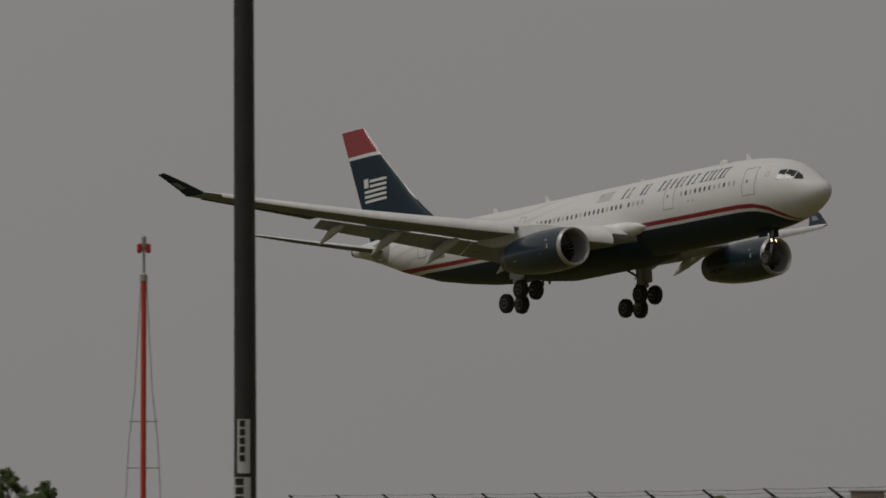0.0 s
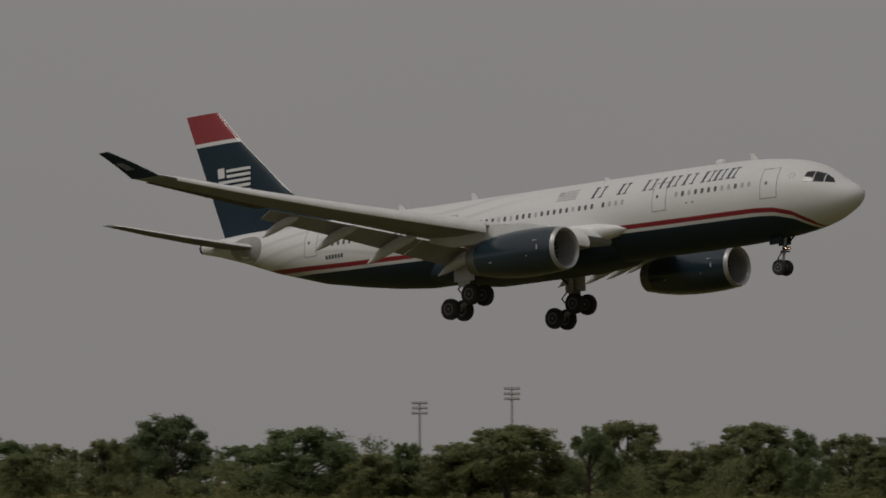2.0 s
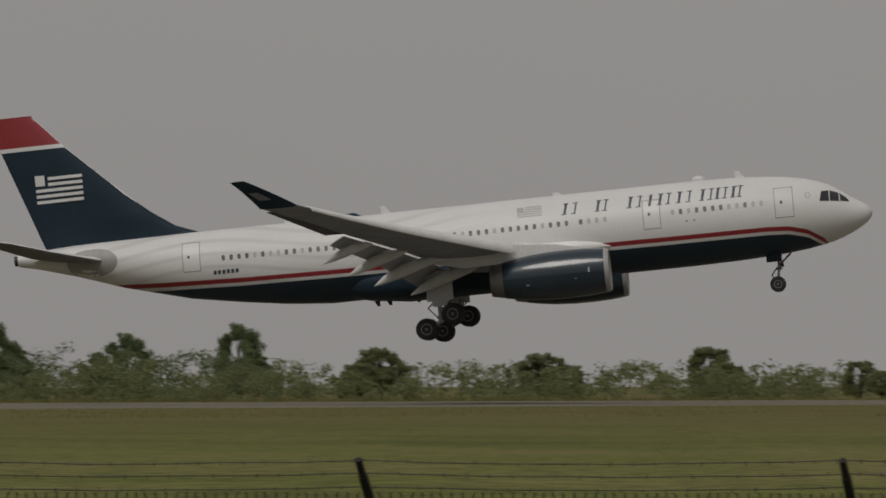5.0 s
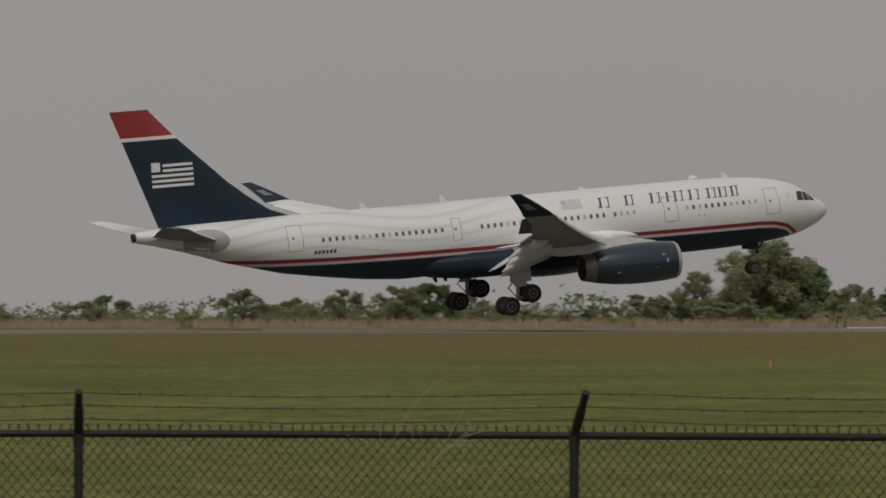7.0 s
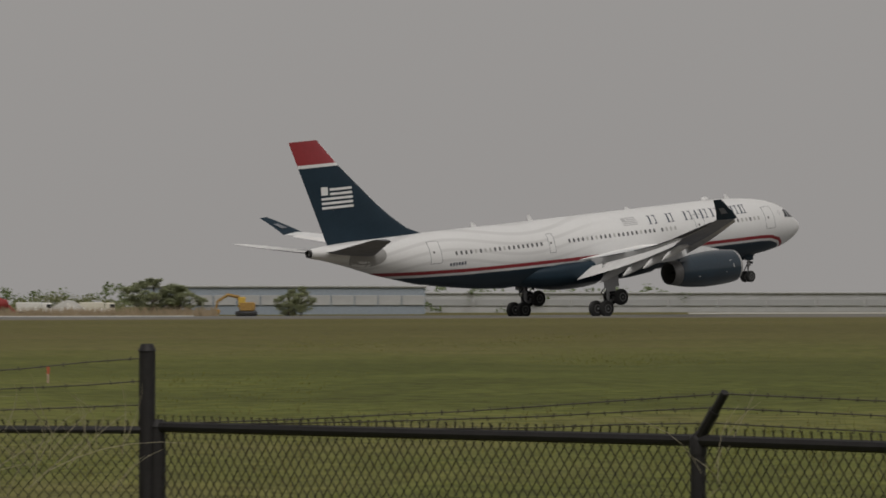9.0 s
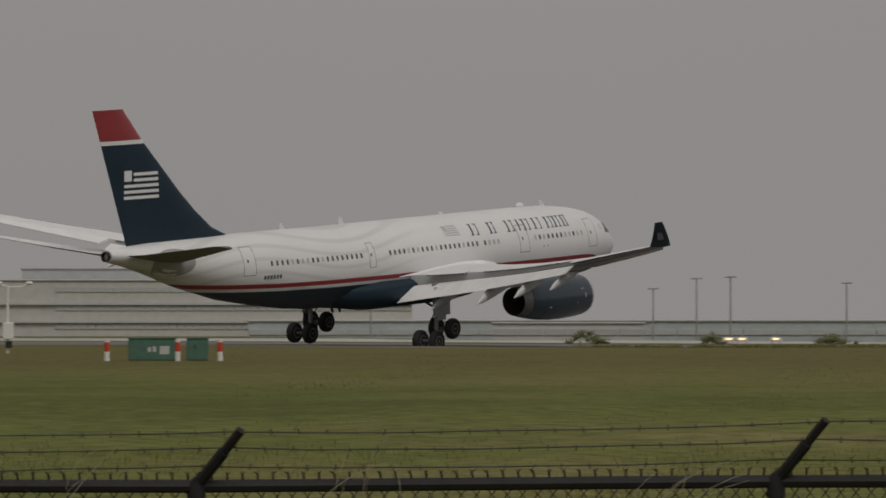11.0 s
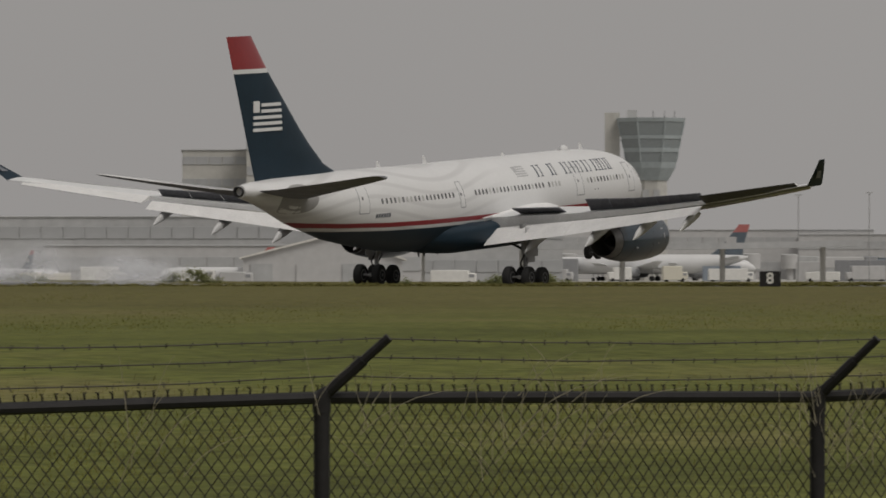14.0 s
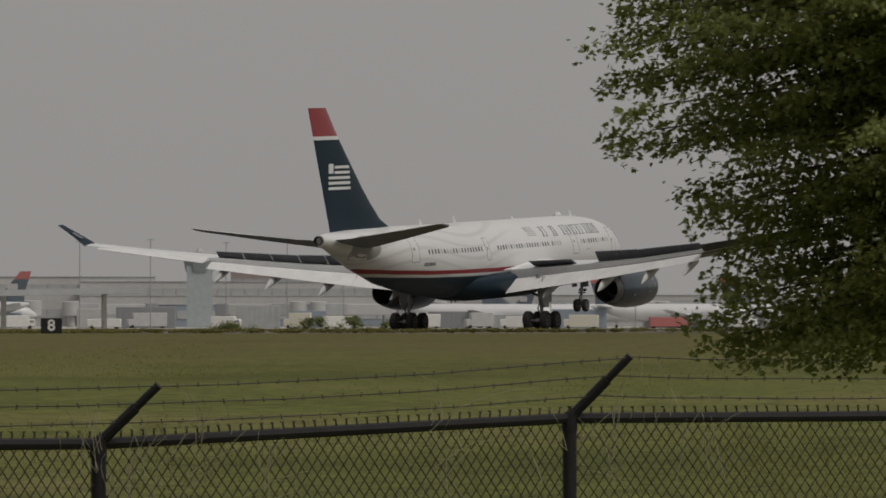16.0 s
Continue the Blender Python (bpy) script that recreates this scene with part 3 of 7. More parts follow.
        # spoilers: each turns about its front edge
        for y0, y1, u0, u1 in ((4.4, 8.2, 0.66, 0.8), (10.2, 12.1, 0.63, 0.79), (12.15, 14.1, 0.63, 0.79), (14.15, 16.1, 0.63, 0.79), (16.15, 18.1, 0.63, 0.79), (18.15, 20.0, 0.63, 0.79)):
            a, b = wing_top(y0, u0, side, 0.015), wing_top(y1, u0, side, 0.015)
            c, d = wing_top(y1, u1, side, 0.02), wing_top(y0, u1, side, 0.02)
            mid = (a + b) / 2
            ax = (b - a).normalized()
            rot = Matrix((ax.cross(Vector((0, 0, 1))).normalized(), ax, ax.cross(Vector((0, 0, 1))).normalized().cross(ax))).transposed().to_4x4()
            base = Matrix.Translation(mid) @ rot
            inv = base.inverted()
            bm = bmesh.new()
            top = [bm.verts.new(inv @ p) for p in (a, b, c, d)]
            low = [bm.verts.new(inv @ (p - Vector((0, 0, 0.07)))) for p in (a, b, c, d)]
            bm.faces.new(top)
            # spoiler underside and edges carry the shade as a darker colour
            f = bm.faces.new(low[::-1])
            f.material_index = 1
            for i in range(4):
                bm.faces.new((top[i], top[(i + 1) % 4], low[(i + 1) % 4], low[i])).material_index = 1
            sp = part("spoiler", bm, [M_WING, M_UNDERSHADE], wing, "hinged spoiler panel", smooth=False)
            sp.matrix_basis = base
            hinge.append((sp, base, side))
        # flap track fairings
        for y, ln, zr in ((6.4, 4.6, 0.42), (11.6, 4.4, 0.42), (15.6, 3.9, 0.38), (19.4, 3.3, 0.32)):
            lx, lz, c, th = wing_at(y)
            x0, z0 = lx - 0.5 * c, lz - 0.55
            rings = []
            for k, r in ((0, 0.05), (0.12, 0.6), (0.35, 0.95), (0.6, 1), (0.85, 0.62), (1, 0.06)):
                zz = z0 - 0.22 * k * ln * (0.35 + k) - 0.1
                rings.append([(x0 - k * ln, side * y + r * zr * 0.62 * math.sin(a), zz + r * zr * math.cos(a)) for a in [i * math.tau / 14 for i in range(14)]])
            part("flap_track_fairing", loft(rings), M_CANOE, wing, "pale canoe-shaped fairing under the wing")
        # winglet
        rings = []
        for k in range(6):
            f = k / 5
            y, z = 29.25 + 1.45 * f, 1.98 + 1.7 * f
            rings.append(airfoil((-34.4 - 2.65 * f - 0.3 * f * f, side * y, z), 2.35 - 1.45 * f, 0.07, n=8))
        part("winglet", loft(rings), M_NAVY, wing, "navy upswept winglet")
        for face in (-1, 1):
            quad = []
            for f, u in ((0.32, 0.34), (0.32, 0.72), (0.6, 0.78), (0.6, 0.4)):
                x, y, z, c = -34.4 - 2.65 * f - 0.3 * f * f - u * (2.35 - 1.45 * f), 29.25 + 1.45 * f, 1.98 + 1.7 * f, 2.35 - 1.45 * f
                quad.append(Vector((x, side * y, z)) + Vector((0, side * 0.76, -0.65)) * face * 0.05 * c)
            part("winglet_emblem", loft([quad, [q + Vector((0, side * 0.76, -0.65)) * face * 0.012 for q in quad]]), M_LINE, wing, smooth=False)
        # engine
        cy, cz = side * 9.37, -2.95
        lip = spin([(-17.7, 1.2), (-17.3, 1.16), (-17.08, 1.24), (-17.02, 1.32), (-17.1, 1.38), (-17.32, 1.43), (-17.34, 1.3)], 48, "x", (0, cy, cz), cap=False)
        part("inlet_lip", lip, M_LIP, jet, "pale rounded intake lip")
        rings = [(-17.33, 1.425), (-18.3, 1.52), (-19.5, 1.56), (-20.8, 1.55), (-22.2, 1.45), (-23.4, 1.27), (-23.9, 1.17), (-23.88, 1.0), (-22.5, 1.1), (-21.5, 1.1), (-21.5, 0.05)]
        rings_n = rings
        part("nacelle", spin(rings, 48, "x", (0, cy, cz), cap=False), M_COWL, jet, "navy engine nacelle")
        part("intake_duct", spin([(-17.6, 1.21), (-18.9, 1.24), (-18.9, 0.02)], 40, "x", (0, cy, cz), cap=False), M_DUCT, jet, "grey intake duct")
        part("exhaust_nozzle", spin([(-23.86, 1.16), (-24.75, 0.98), (-24.74, 0.93), (-23.4, 0.94), (-22.6, 0.8), (-22.6, 0.02)], 40, "x", (0, cy, cz), cap=False), M_NOZZLE, jet, "bare metal exhaust ring, dark inside")
        part("exhaust_cone", spin([(-22.6, 0.5), (-23.6, 0.34), (-24.5, 0.04)], 24, "x", (0, cy, cz)), M_DARKMETAL, jet)
        part("spinner", spin([(-17.95, 0.02), (-18.1, 0.16), (-18.5, 0.3), (-18.7, 0.34)], 20, "x", (0, cy, cz)), M_DARKMETAL, jet)
        bm = bmesh.new()
        for k in range(24):
            a, a2 = k * math.tau / 24, (k + 0.6) * math.tau / 24
            v = [bm.verts.new((x, cy + r * math.sin(g), cz + r * math.cos(g))) for x, r, g in ((-18.66, 0.33, a), (-18.62, 1.2, a), (-18.8, 1.2, a2), (-18.8, 0.33, a2))]
            bm.faces.new(v)
        part("fan", bm, M_DARKMETAL, jet, "dark fan blades", smooth=False)
        rings = [[(x, cy + s * w, z) for s in (-1, 1) for z in ((z0, z1) if s < 0 else (z1, z0))] for x, w, z0, z1 in ((-18.6, 0.05, -1.6, -1.35), (-20.5, 0.22, -1.6, -0.95), (-23.5, 0.26, -1.9, -0.75), (-26.5, 0.2, -1.9, -0.8), (-28.5, 0.04, -1.4, -1.0))]
        part("pylon", loft(rings), M_WING, jet, "grey engine pylon")
        for face in (-1, 1):
            for x, a, lx, lz in ((-18.3, 4, 0.1, 0.3), (-18.55, 22, 0.3, 0.05), (-19.3, -14, 0.34, 0.05), (-20.4, 8, 0.26, 0.06), (-21.2, 30, 0.2, 0.05), (-22.3, -20, 0.24, 0.05)):
                q = 1.535 if x > -21 else 1.49
                m = Matrix.Translation((x, cy + face * q * math.cos(radians(a)), cz + q * math.sin(radians(a)))) @ Matrix.Rotation(radians(a) * face, 4, "X")
                part("nacelle_mark", box((0, 0, 0), (lx, 0.03, lz), m=m), M_PALE, jet, smooth=False)
            for x in (-17.9, -20.0, -22.6):
                q = interp_ring(rings_n, x) + 0.004
                part("cowl_seam", tube([(x, cy + face * q * math.cos(radians(a)), cz + q * math.sin(radians(a))) for a in range(-80, 81, 16)], 0.012, 4), M_DARKMETAL, jet)
        # wing root fairing
        rings = []
        for x, k in ((-17.2, 0.05), (-18.0, 0.5), (-19.5, 0.85), (-22, 0.95), (-24.5, 0.7), (-27, 0.35), (-29, 0.08)):
            rings.append([(x, side * (2.55 + k * 0.75 * max(0, math.sin(a)) + 0.1 * math.cos(a)), -1.25 + 0.72 * k * math.cos(a)) for a in [i * math.tau / 20 for i in range(20)]])
        part("wing_root_fairing", loft(rings), M_FLAP, jet, "pale fairing at the wing root")
        # main gear
        gx, gy = -28.6, side * 5.55
        bm = tube([(gx + 0.2, gy * 0.96, -1.6), (gx + 0.05, gy, -3.7)], 0.24, 14)
        tube([(gx + 0.05, gy, -3.6), (gx, gy, -5.1)], 0.15, 12, bm)
        part("main_gear_strut", bm, M_STRUT, jet, "grey main gear leg")
        bm = tube([(gx - 0.12, gy, -3.6), (gx - 0.75, gy, -4.15), (gx - 0.1, gy, -4.9)], 0.06, 8)
        tube([(gx + 0.12, gy, -3.4), (gx + 0.85, gy, -3.75), (gx + 0.12, gy, -4.3)], 0.05, 8, bm)
        tube([(gx, gy, -3.3), (gx + 0.3, gy * 0.5, -2.2)], 0.09, 8, bm)
        part("gear_link", bm, M_DARKMETAL, jet, "dark folding gear links")
        bm = box((gx + 0.15, gy + side * 0.42, -2.75), (1.75, 0.06, 2.0), bevel=0.02)
        box((gx + 0.1, gy + side * 0.4, -3.85), (1.0, 0.05, 0.5), bm, 0.02)
        part("gear_door", bm, M_PALE, jet, "grey gear leg door", smooth=False)
        bg = tagged(new("bogie"), "four-wheel main gear bogie")
        bg.parent = jet
        bm = tube([(-1.05, 0, 0), (1.05, 0, 0)], 0.13, 12)
        for dx in (-0.99, 0.99):
            tube([(dx, -0.75, 0), (dx, 0.75, 0)], 0.08, 10, bm)
        part("bogie_beam", bm, M_STRUT, bg, "grey bogie beam with axles")
        for dx in (-0.99, 0.99):
            for dy in (-0.7, 0.7):
                build_wheel("main_wheel", 0.72, 0.5, bg, (dx, dy, 0))
        bg.matrix_basis = pose(gx, gy, -5.1, 0, -25, 0)
        hinge.append((bg, gx, gy))
    # nose gear
    bm = tube([(-6.3, 0, -2.6), (-6.5, 0, -3.9)], 0.13, 12)
    tube([(-6.5, 0, -3.8), (-6.65, 0, -4.78)], 0.09, 12, bm)
    tube([(-6.65, -0.42, -4.78), (-6.65, 0.42, -4.78)], 0.06, 10, bm)
    part("nose_gear_strut", bm, M_STRUT, jet, "grey nose gear leg")
    bm = tube([(-6.62, 0, -3.7), (-7.0, 0, -4.15), (-6.72, 0, -4.6)], 0.05, 8)
    tube([(-6.4, 0, -3.5), (-5.6, 0, -2.8)], 0.06, 8, bm)
    tube([(-6.5, -0.35, -3.75), (-6.3, 0.35, -3.75)], 0.05, 8, bm)
    part("gear_link", bm, M_DARKMETAL, jet)
    for s in (-1, 1):
        build_wheel("nose_wheel", 0.52, 0.36, jet, (-6.65, s * 0.36, -4.78))
        part("nose_gear_door", box((-6.75, s * 0.5, -3.0), (1.0, 0.05, 0.55), bevel=0.02), M_NAVY, jet, smooth=False)
        part("lamp_housing", spin([(-0.2, 0.04), (-0.12, 0.11), (0.1, 0.12), (0.1, 0.105), (-0.04, 0.1), (-0.04, 0.02)], 14, "x", (-6.25, s * 0.2, -3.55)), M_DARKMETAL, jet)
        part("landing_light", spin([(-0.03, 0.095), (-0.02, 0.09), (-0.01, 0.02)], 14, "x", (-6.25, s * 0.2, -3.55)), M_LAMP, jet, "lit landing light on the nose gear")
    return jet, hinge, wings


airliner, hinged, flexing = build_airliner()


# ---- the airfield: azimuth in degrees clockwise from +y, distance from the camera ----
def polar(az, r, z=0.0):
    return Vector((r * math.sin(radians(az)), r * math.cos(radians(az)), z))


def interp(table, x):
    if x <= table[0][0]:
        return table[0][1]
    for a, b in zip(table, table[1:]):
        if x <= b[0]:
            return a[1] + (b[1] - a[1]) * (x - a[0]) / (b[0] - a[0])
    return table[-1][1]


def dip(az, r=500):
    """How far the field beyond the near grass lies lower: the open west, and the hollow of the runway in the east."""
    west = interp([(-110, 0.0), (-80, 0.5), (-9, 0.5), (2, 0.26), (27, 0.26), (36, 0.0)], az) * min(1.0, max(0.0, (r - 160) / 160))
    east = interp([(36, 0.0), (46, 0.1), (50, 0.26), (53, 0.28), (57, 0.06), (61, 0.06), (64.5, 0.38), (69, 0.44), (73, 0.3), (90, 0.3), (100, 0.0)], az)
    beyond = 1.7 * interp([(47, 0), (54, 1), (95, 1), (110, 0)], az) * min(1.0, max(0.0, (r - 545) / 230))
    return beyond + west + east * min(1.0, max(0.0, (r - 300) / 30)) * min(1.0, max(0.0, (600 - r) / 50))


def ground_z(r, az=90.0):
    """Bank under the camera, a dip at the fence, then the field rising to the runway."""
    return interp([(0, -0.35), (6, -0.4), (16, -1.15), (38, -1.2), (60, -0.62), (95, 0.0), (250, 0.32), (320, 0.4), (6000, 0.4)], r) - dip(az, r)


def grass_material():
    m = bpy.data.materials.new("mown_grass")
    m.use_nodes = True
    n, l = m.node_tree.nodes, m.node_tree.links
    b = n["Principled BSDF"]
    b.inputs["Roughness"].default_value, b.inputs["Specular IOR Level"].default_value = 0.9, 0.15
    co = n.new("ShaderNodeTexCoord")
    def nz(scale, detail=4):
        t = n.new("ShaderNodeTexNoise")
        t.inputs["Scale"].default_value, t.inputs["Detail"].default_value = scale, detail
        l.new(co.outputs["Object"], t.inputs["Vector"])
        return t
    wide, mid, tuft = nz(0.018, 3), nz(0.15), nz(2.2, 5)
    add = n.new("ShaderNodeMath")
    add.operation, add.inputs[1].default_value = "MULTIPLY_ADD", 0.6
    l.new(mid.outputs["Fac"], add.inputs[0]), l.new(wide.outputs["Fac"], add.inputs[2])
    ramp = n.new("ShaderNodeValToRGB")
    e = ramp.color_ramp.elements
    e[0].position, e[0].color = 0.62, (0.084, 0.094, 0.021, 1)
    e[1].position, e[1].color = 0.98, (0.168, 0.153, 0.055, 1)
    x = e.new(0.8)
    x.color = (0.124, 0.135, 0.031, 1)
    l.new(add.outputs[0], ramp.inputs["Fac"])
    mul = n.new("ShaderNodeMix")
    mul.data_type, mul.blend_type = "RGBA", "MULTIPLY"
    mul.inputs["Factor"].default_value = 1
    r2 = n.new("ShaderNodeMapRange")
    r2.inputs["From Min"].default_value, r2.inputs["From Max"].default_value, r2.inputs["To Min"].default_value, r2.inputs["To Max"].default_value = 0.3, 0.7, 0.6, 1.3
    l.new(tuft.outputs["Fac"], r2.inputs["Value"]), l.new(ramp.outputs[0], mul.inputs["A"]), l.new(r2.outputs[0], mul.inputs["B"])
    # drier, uncut grass nearer the runway, with a ragged edge
    ln, rag, dry = n.new("ShaderNodeVectorMath"), n.new("ShaderNodeMath"), n.new("ShaderNodeMapRange")
    ln.operation, rag.operation, rag.inputs[1].default_value = "LENGTH", "MULTIPLY_ADD", 60.0
    l.new(co.outputs["Object"], ln.inputs[0]), l.new(mid.outputs["Fac"], rag.inputs[0]), l.new(ln.outputs["Value"], rag.inputs[2])
    dry.inputs["From Min"].default_value, dry.inputs["From Max"].default_value, dry.inputs["To Max"].default_value = 135, 215, 0.7
    l.new(rag.outputs[0], dry.inputs["Value"])
    hay = n.new("ShaderNodeMix")
    hay.data_type = "RGBA"
    tan = n.new("ShaderNodeMix")
    tan.data_type, tan.blend_type = "RGBA", "MULTIPLY"
    tan.inputs["Factor"].default_value = 1
    tan.inputs["A"].default_value = (0.125, 0.106, 0.039, 1)
    l.new(r2.outputs[0], tan.inputs["B"])
    l.new(dry.outputs[0], hay.inputs["Factor"]), l.new(mul.outputs["Result"], hay.inputs["A"]), l.new(tan.outputs["Result"], hay.inputs["B"])
    l.new(hay.outputs["Result"], b.inputs["Base Color"])
    bp = n.new("ShaderNodeBump")
    bp.inputs["Strength"].default_value, bp.inputs["Distance"].default_value = 0.8, 0.15
    l.new(tuft.outputs["Fac"], bp.inputs["Height"]), l.new(bp.outputs[0], b.inputs["Normal"])
    return m


M_GRASS = grass_material()
M_RUNWAY = mat("runway_asphalt", (0.15, 0.149, 0.147), 0.85, vary=0.25, scale=0.08, fine=1.5)
M_CONCRETE = mat("pale_concrete", (0.42, 0.41, 0.38), 0.85, vary=0.15, scale=0.1, fine=1.0)

radii = [0.5, 6, 11, 16, 24, 38, 49, 60, 72, 84, 95, 120, 160, 205, 250, 285, 300, 315, 330, 420, 500, 545, 600, 680, 775, 1000, 2200, 4800]
bm = bmesh.new()
loops = []
rg = random.Random(11)
for r in radii:
    loops.append([bm.verts.new(polar(a * 1.5, r, ground_z(r, a * 1.5 if a < 120 else a * 1.5 - 360) + (rg.uniform(-0.04, 0.04) if 30 < r < 240 else 0))) for a in range(240)])
bm.faces.new(loops[0][::-1])
for a, b in zip(loops, loops[1:]):
    for i in range(240):
        bm.faces.new((a[i], a[(i + 1) % 240], b[(i + 1) % 240], b[i]))
tagged(ob_from("ground", bm, M_GRASS), "green and dry grass of the airfield", "grass", kind="structure")

# runway, following the aircraft's ground track
track = [(-110, 300), (-47, 345), (-32, 352), (-13, 362), (0, 385), (12.6, 428), (20.9, 466), (25.6, 492), (34, 492), (42.5, 442), (48, 412), (54, 366), (57, 358), (60, 372), (65.6, 402), (70.5, 432), (73.3, 456), (80, 500), (90, 560)]
bm = bmesh.new()
prev = None
for i in range(76):
    az = 15 + i
    r = interp(track, az)
    ring = [bm.verts.new(polar(az, r + d, z - dip(az, r + d))) for d, z in ((-34, 0.3), (-33.5, 0.45), (33.5, 0.45), (34, 0.3))]
    if prev:
        for j in range(3):
            bm.faces.new((prev[j], ring[j], ring[j + 1], prev[j + 1]))
    prev = ring
tagged(ob_from("runway", bm, M_RUNWAY), "grey asphalt runway", "runway", kind="structure")

# near-side gravelly band added to bounce neutral light, and the clearway before the runway's end
bm = bmesh.new()
prev = None
for i in range(98):
    az = -7 + i
    r = interp(track, az)
    far = 34 if az < 15 else -34.2
    ring = [bm.verts.new(polar(az, r + d, z - dip(az, r + d))) for d, z in ((-68, 0.3), (-67.5, 0.43), (far, 0.43), (far + 0.1, 0.3))]
    if prev:
        for j in range(3):
            bm.faces.new((prev[j], ring[j], ring[j + 1], prev[j + 1]))
    prev = ring
tagged(ob_from("bounce_band", bm, mat("bounce_band_gravel", (0.155, 0.138, 0.105), 0.9, vary=0.25, scale=0.06, fine=1.2)), "brown-grey band added to bounce neutral light, and the runway's clearway", "runway", kind="structure")


# ---- chain-link boundary fence with barbed wire on slanted arms ----
M_STRAW = mat("dry_straw", (0.36, 0.32, 0.23), 0.9, vary=0.3)


def fence_arm(az, sideways, up, reach=0.34):
    """The arm's offset: sideways across the view, up, and the rest towards the camera."""
    back = math.sqrt(max(0.02, reach * reach - sideways * sideways))
    a = radians(az)
    right, near = Vector((math.cos(a), -math.sin(a), 0)), Vector((-math.sin(a), -math.cos(a), 0))
    return right * sideways + near * back * 0.55 + Vector((0, 0, up))


def build_post(fence, foot, top, arm, r):
    bm = tube([foot, top + Vector((0, 0, -0.02))], r, 10)
    if arm is None:
        tube([top + Vector((0, 0, -0.02)), top + Vector((0, 0, 0.02))], [r * 1.15, r * 0.7], 10, bm)
    else:
        tube([top + Vector((0, 0, -0.07)), top + Vector((0, 0, 0.01)), top + arm * 0.1], [r * 1.15, r * 1.15, r * 0.85], 10, bm)
        tube([top + arm * 0.04, top + arm * 0.62], 0.028, 8, bm)
        tube([top + arm * 0.6, top + arm], 0.022, 8, bm)
    part("post", bm, M_BLACK, fence, "black coated steel post")


def build_mesh(fence, a, b, depth, w, h, wire, spike):
    """Woven diagonal wires between two posts, hung from the rail, with the twisted ends above it."""
    d = b - a
    L = math.hypot(d.x, d.y)
    u = Vector((d.x / L, d.y / L, 0))
    n = Vector((-u.y, u.x, 0))
    bm = bmesh.new()
    def at(s, z):
        return a + u * s + Vector((0, 0, d.z * s / L + z))
    def bar(p, q):
        t = (q - p).normalized().cross(n) * wire
        ring = []
        for c in (p, q):
            ring.append([bm.verts.new(c + t), bm.verts.new(c - t * 0.5 + n * wire * 0.87), bm.verts.new(c - t * 0.5 - n * wire * 0.87)])
        for i in range(3):
            bm.faces.new((ring[0][i], ring[0][(i + 1) % 3], ring[1][(i + 1) % 3], ring[1][i]))
    slope = w / h
    for sgn in (1, -1):
        s = -depth * slope if sgn > 0 else 0.0
        end = L if sgn > 0 else L + depth * slope
        while s < end:
            # at the rail s, at the foot s + sgn * depth * slope
            z0, z1 = 0.0, -depth
            s0, s1 = s, s + sgn * depth * slope
            if sgn > 0:
                if s0 < 0:
                    z0, s0 = -(-s0) / slope, 0.0
                if s1 > L:
                    z1, s1 = -(L - s) / slope, L
            else:
                if s0 > L:
                    z0, s0 = -(s0 - L) / slope, L
                if s1 < 0:
                    z1, s1 = -s / slope, 0.0
            if z0 - z1 > 0.03:
                bar(at(s0, z0 + 0.02), at(s1, z1))
            s += w
    if spike:
        s = 0.0
        while s < L:
            p = at(s, 0.02)
            k1, k2 = 0.008 * math.sin(s * 91), 0.007 * math.sin(s * 57 + 1)
            bar(p + u * 0.002, p + Vector((0, 0, 0.038 * spike)) + u * (k1 + 0.004))
            bar(p - u * 0.003, p + Vector((0, 0, 0.036 * spike)) + u * k1)
            bar(p + Vector((0, 0, 0.035 * spike)) + u * k1, p + Vector((0, 0, 0.05 * spike)) + u * (k1 + 0.008 + k2))
            bar(p + Vector((0, 0, 0.035 * spike)) + u * k1, p + Vector((0, 0, 0.05 * spike)) + u * (k1 - 0.008 + k2))
            s += w
    tagged(part("wire_mesh", bm, M_MESH, fence, "black woven chain-link mesh", smooth=False), kind="stuff")


def build_barbed(fence, a, b, rnd, r=0.0032):
    """One strand of twisted wire with barbs."""
    n = 7
    pts = []
    for i in range(n + 1):
        k = i / n
        p = a.lerp(b, k)
        p.z -= 0.02 * math.sin(k * math.pi) + rnd.uniform(-0.004, 0.004)
        pts.append(p)
    bm = tube(pts, r, 4)
    L = (b - a).length
    u = (b - a).normalized()
    s = rnd.uniform(0, 0.12)
    while s < L:
        p = a.lerp(b, s / L) - Vector((0, 0, 0.02 * math.sin(s / L * math.pi)))
        for q in range(2):
            v = Vector((rnd.uniform(-0.4, 0.4), rnd.uniform(-0.4, 0.4), rnd.choice((-1, 1)))).normalized() * 0.013
            tube([p - v, p + v + u * 0.008], 0.0022, 3, bm)
        s += 0.125
    part("barbed_wire", bm, M_WIRE, fence, "rusting barbed wire", smooth=False)


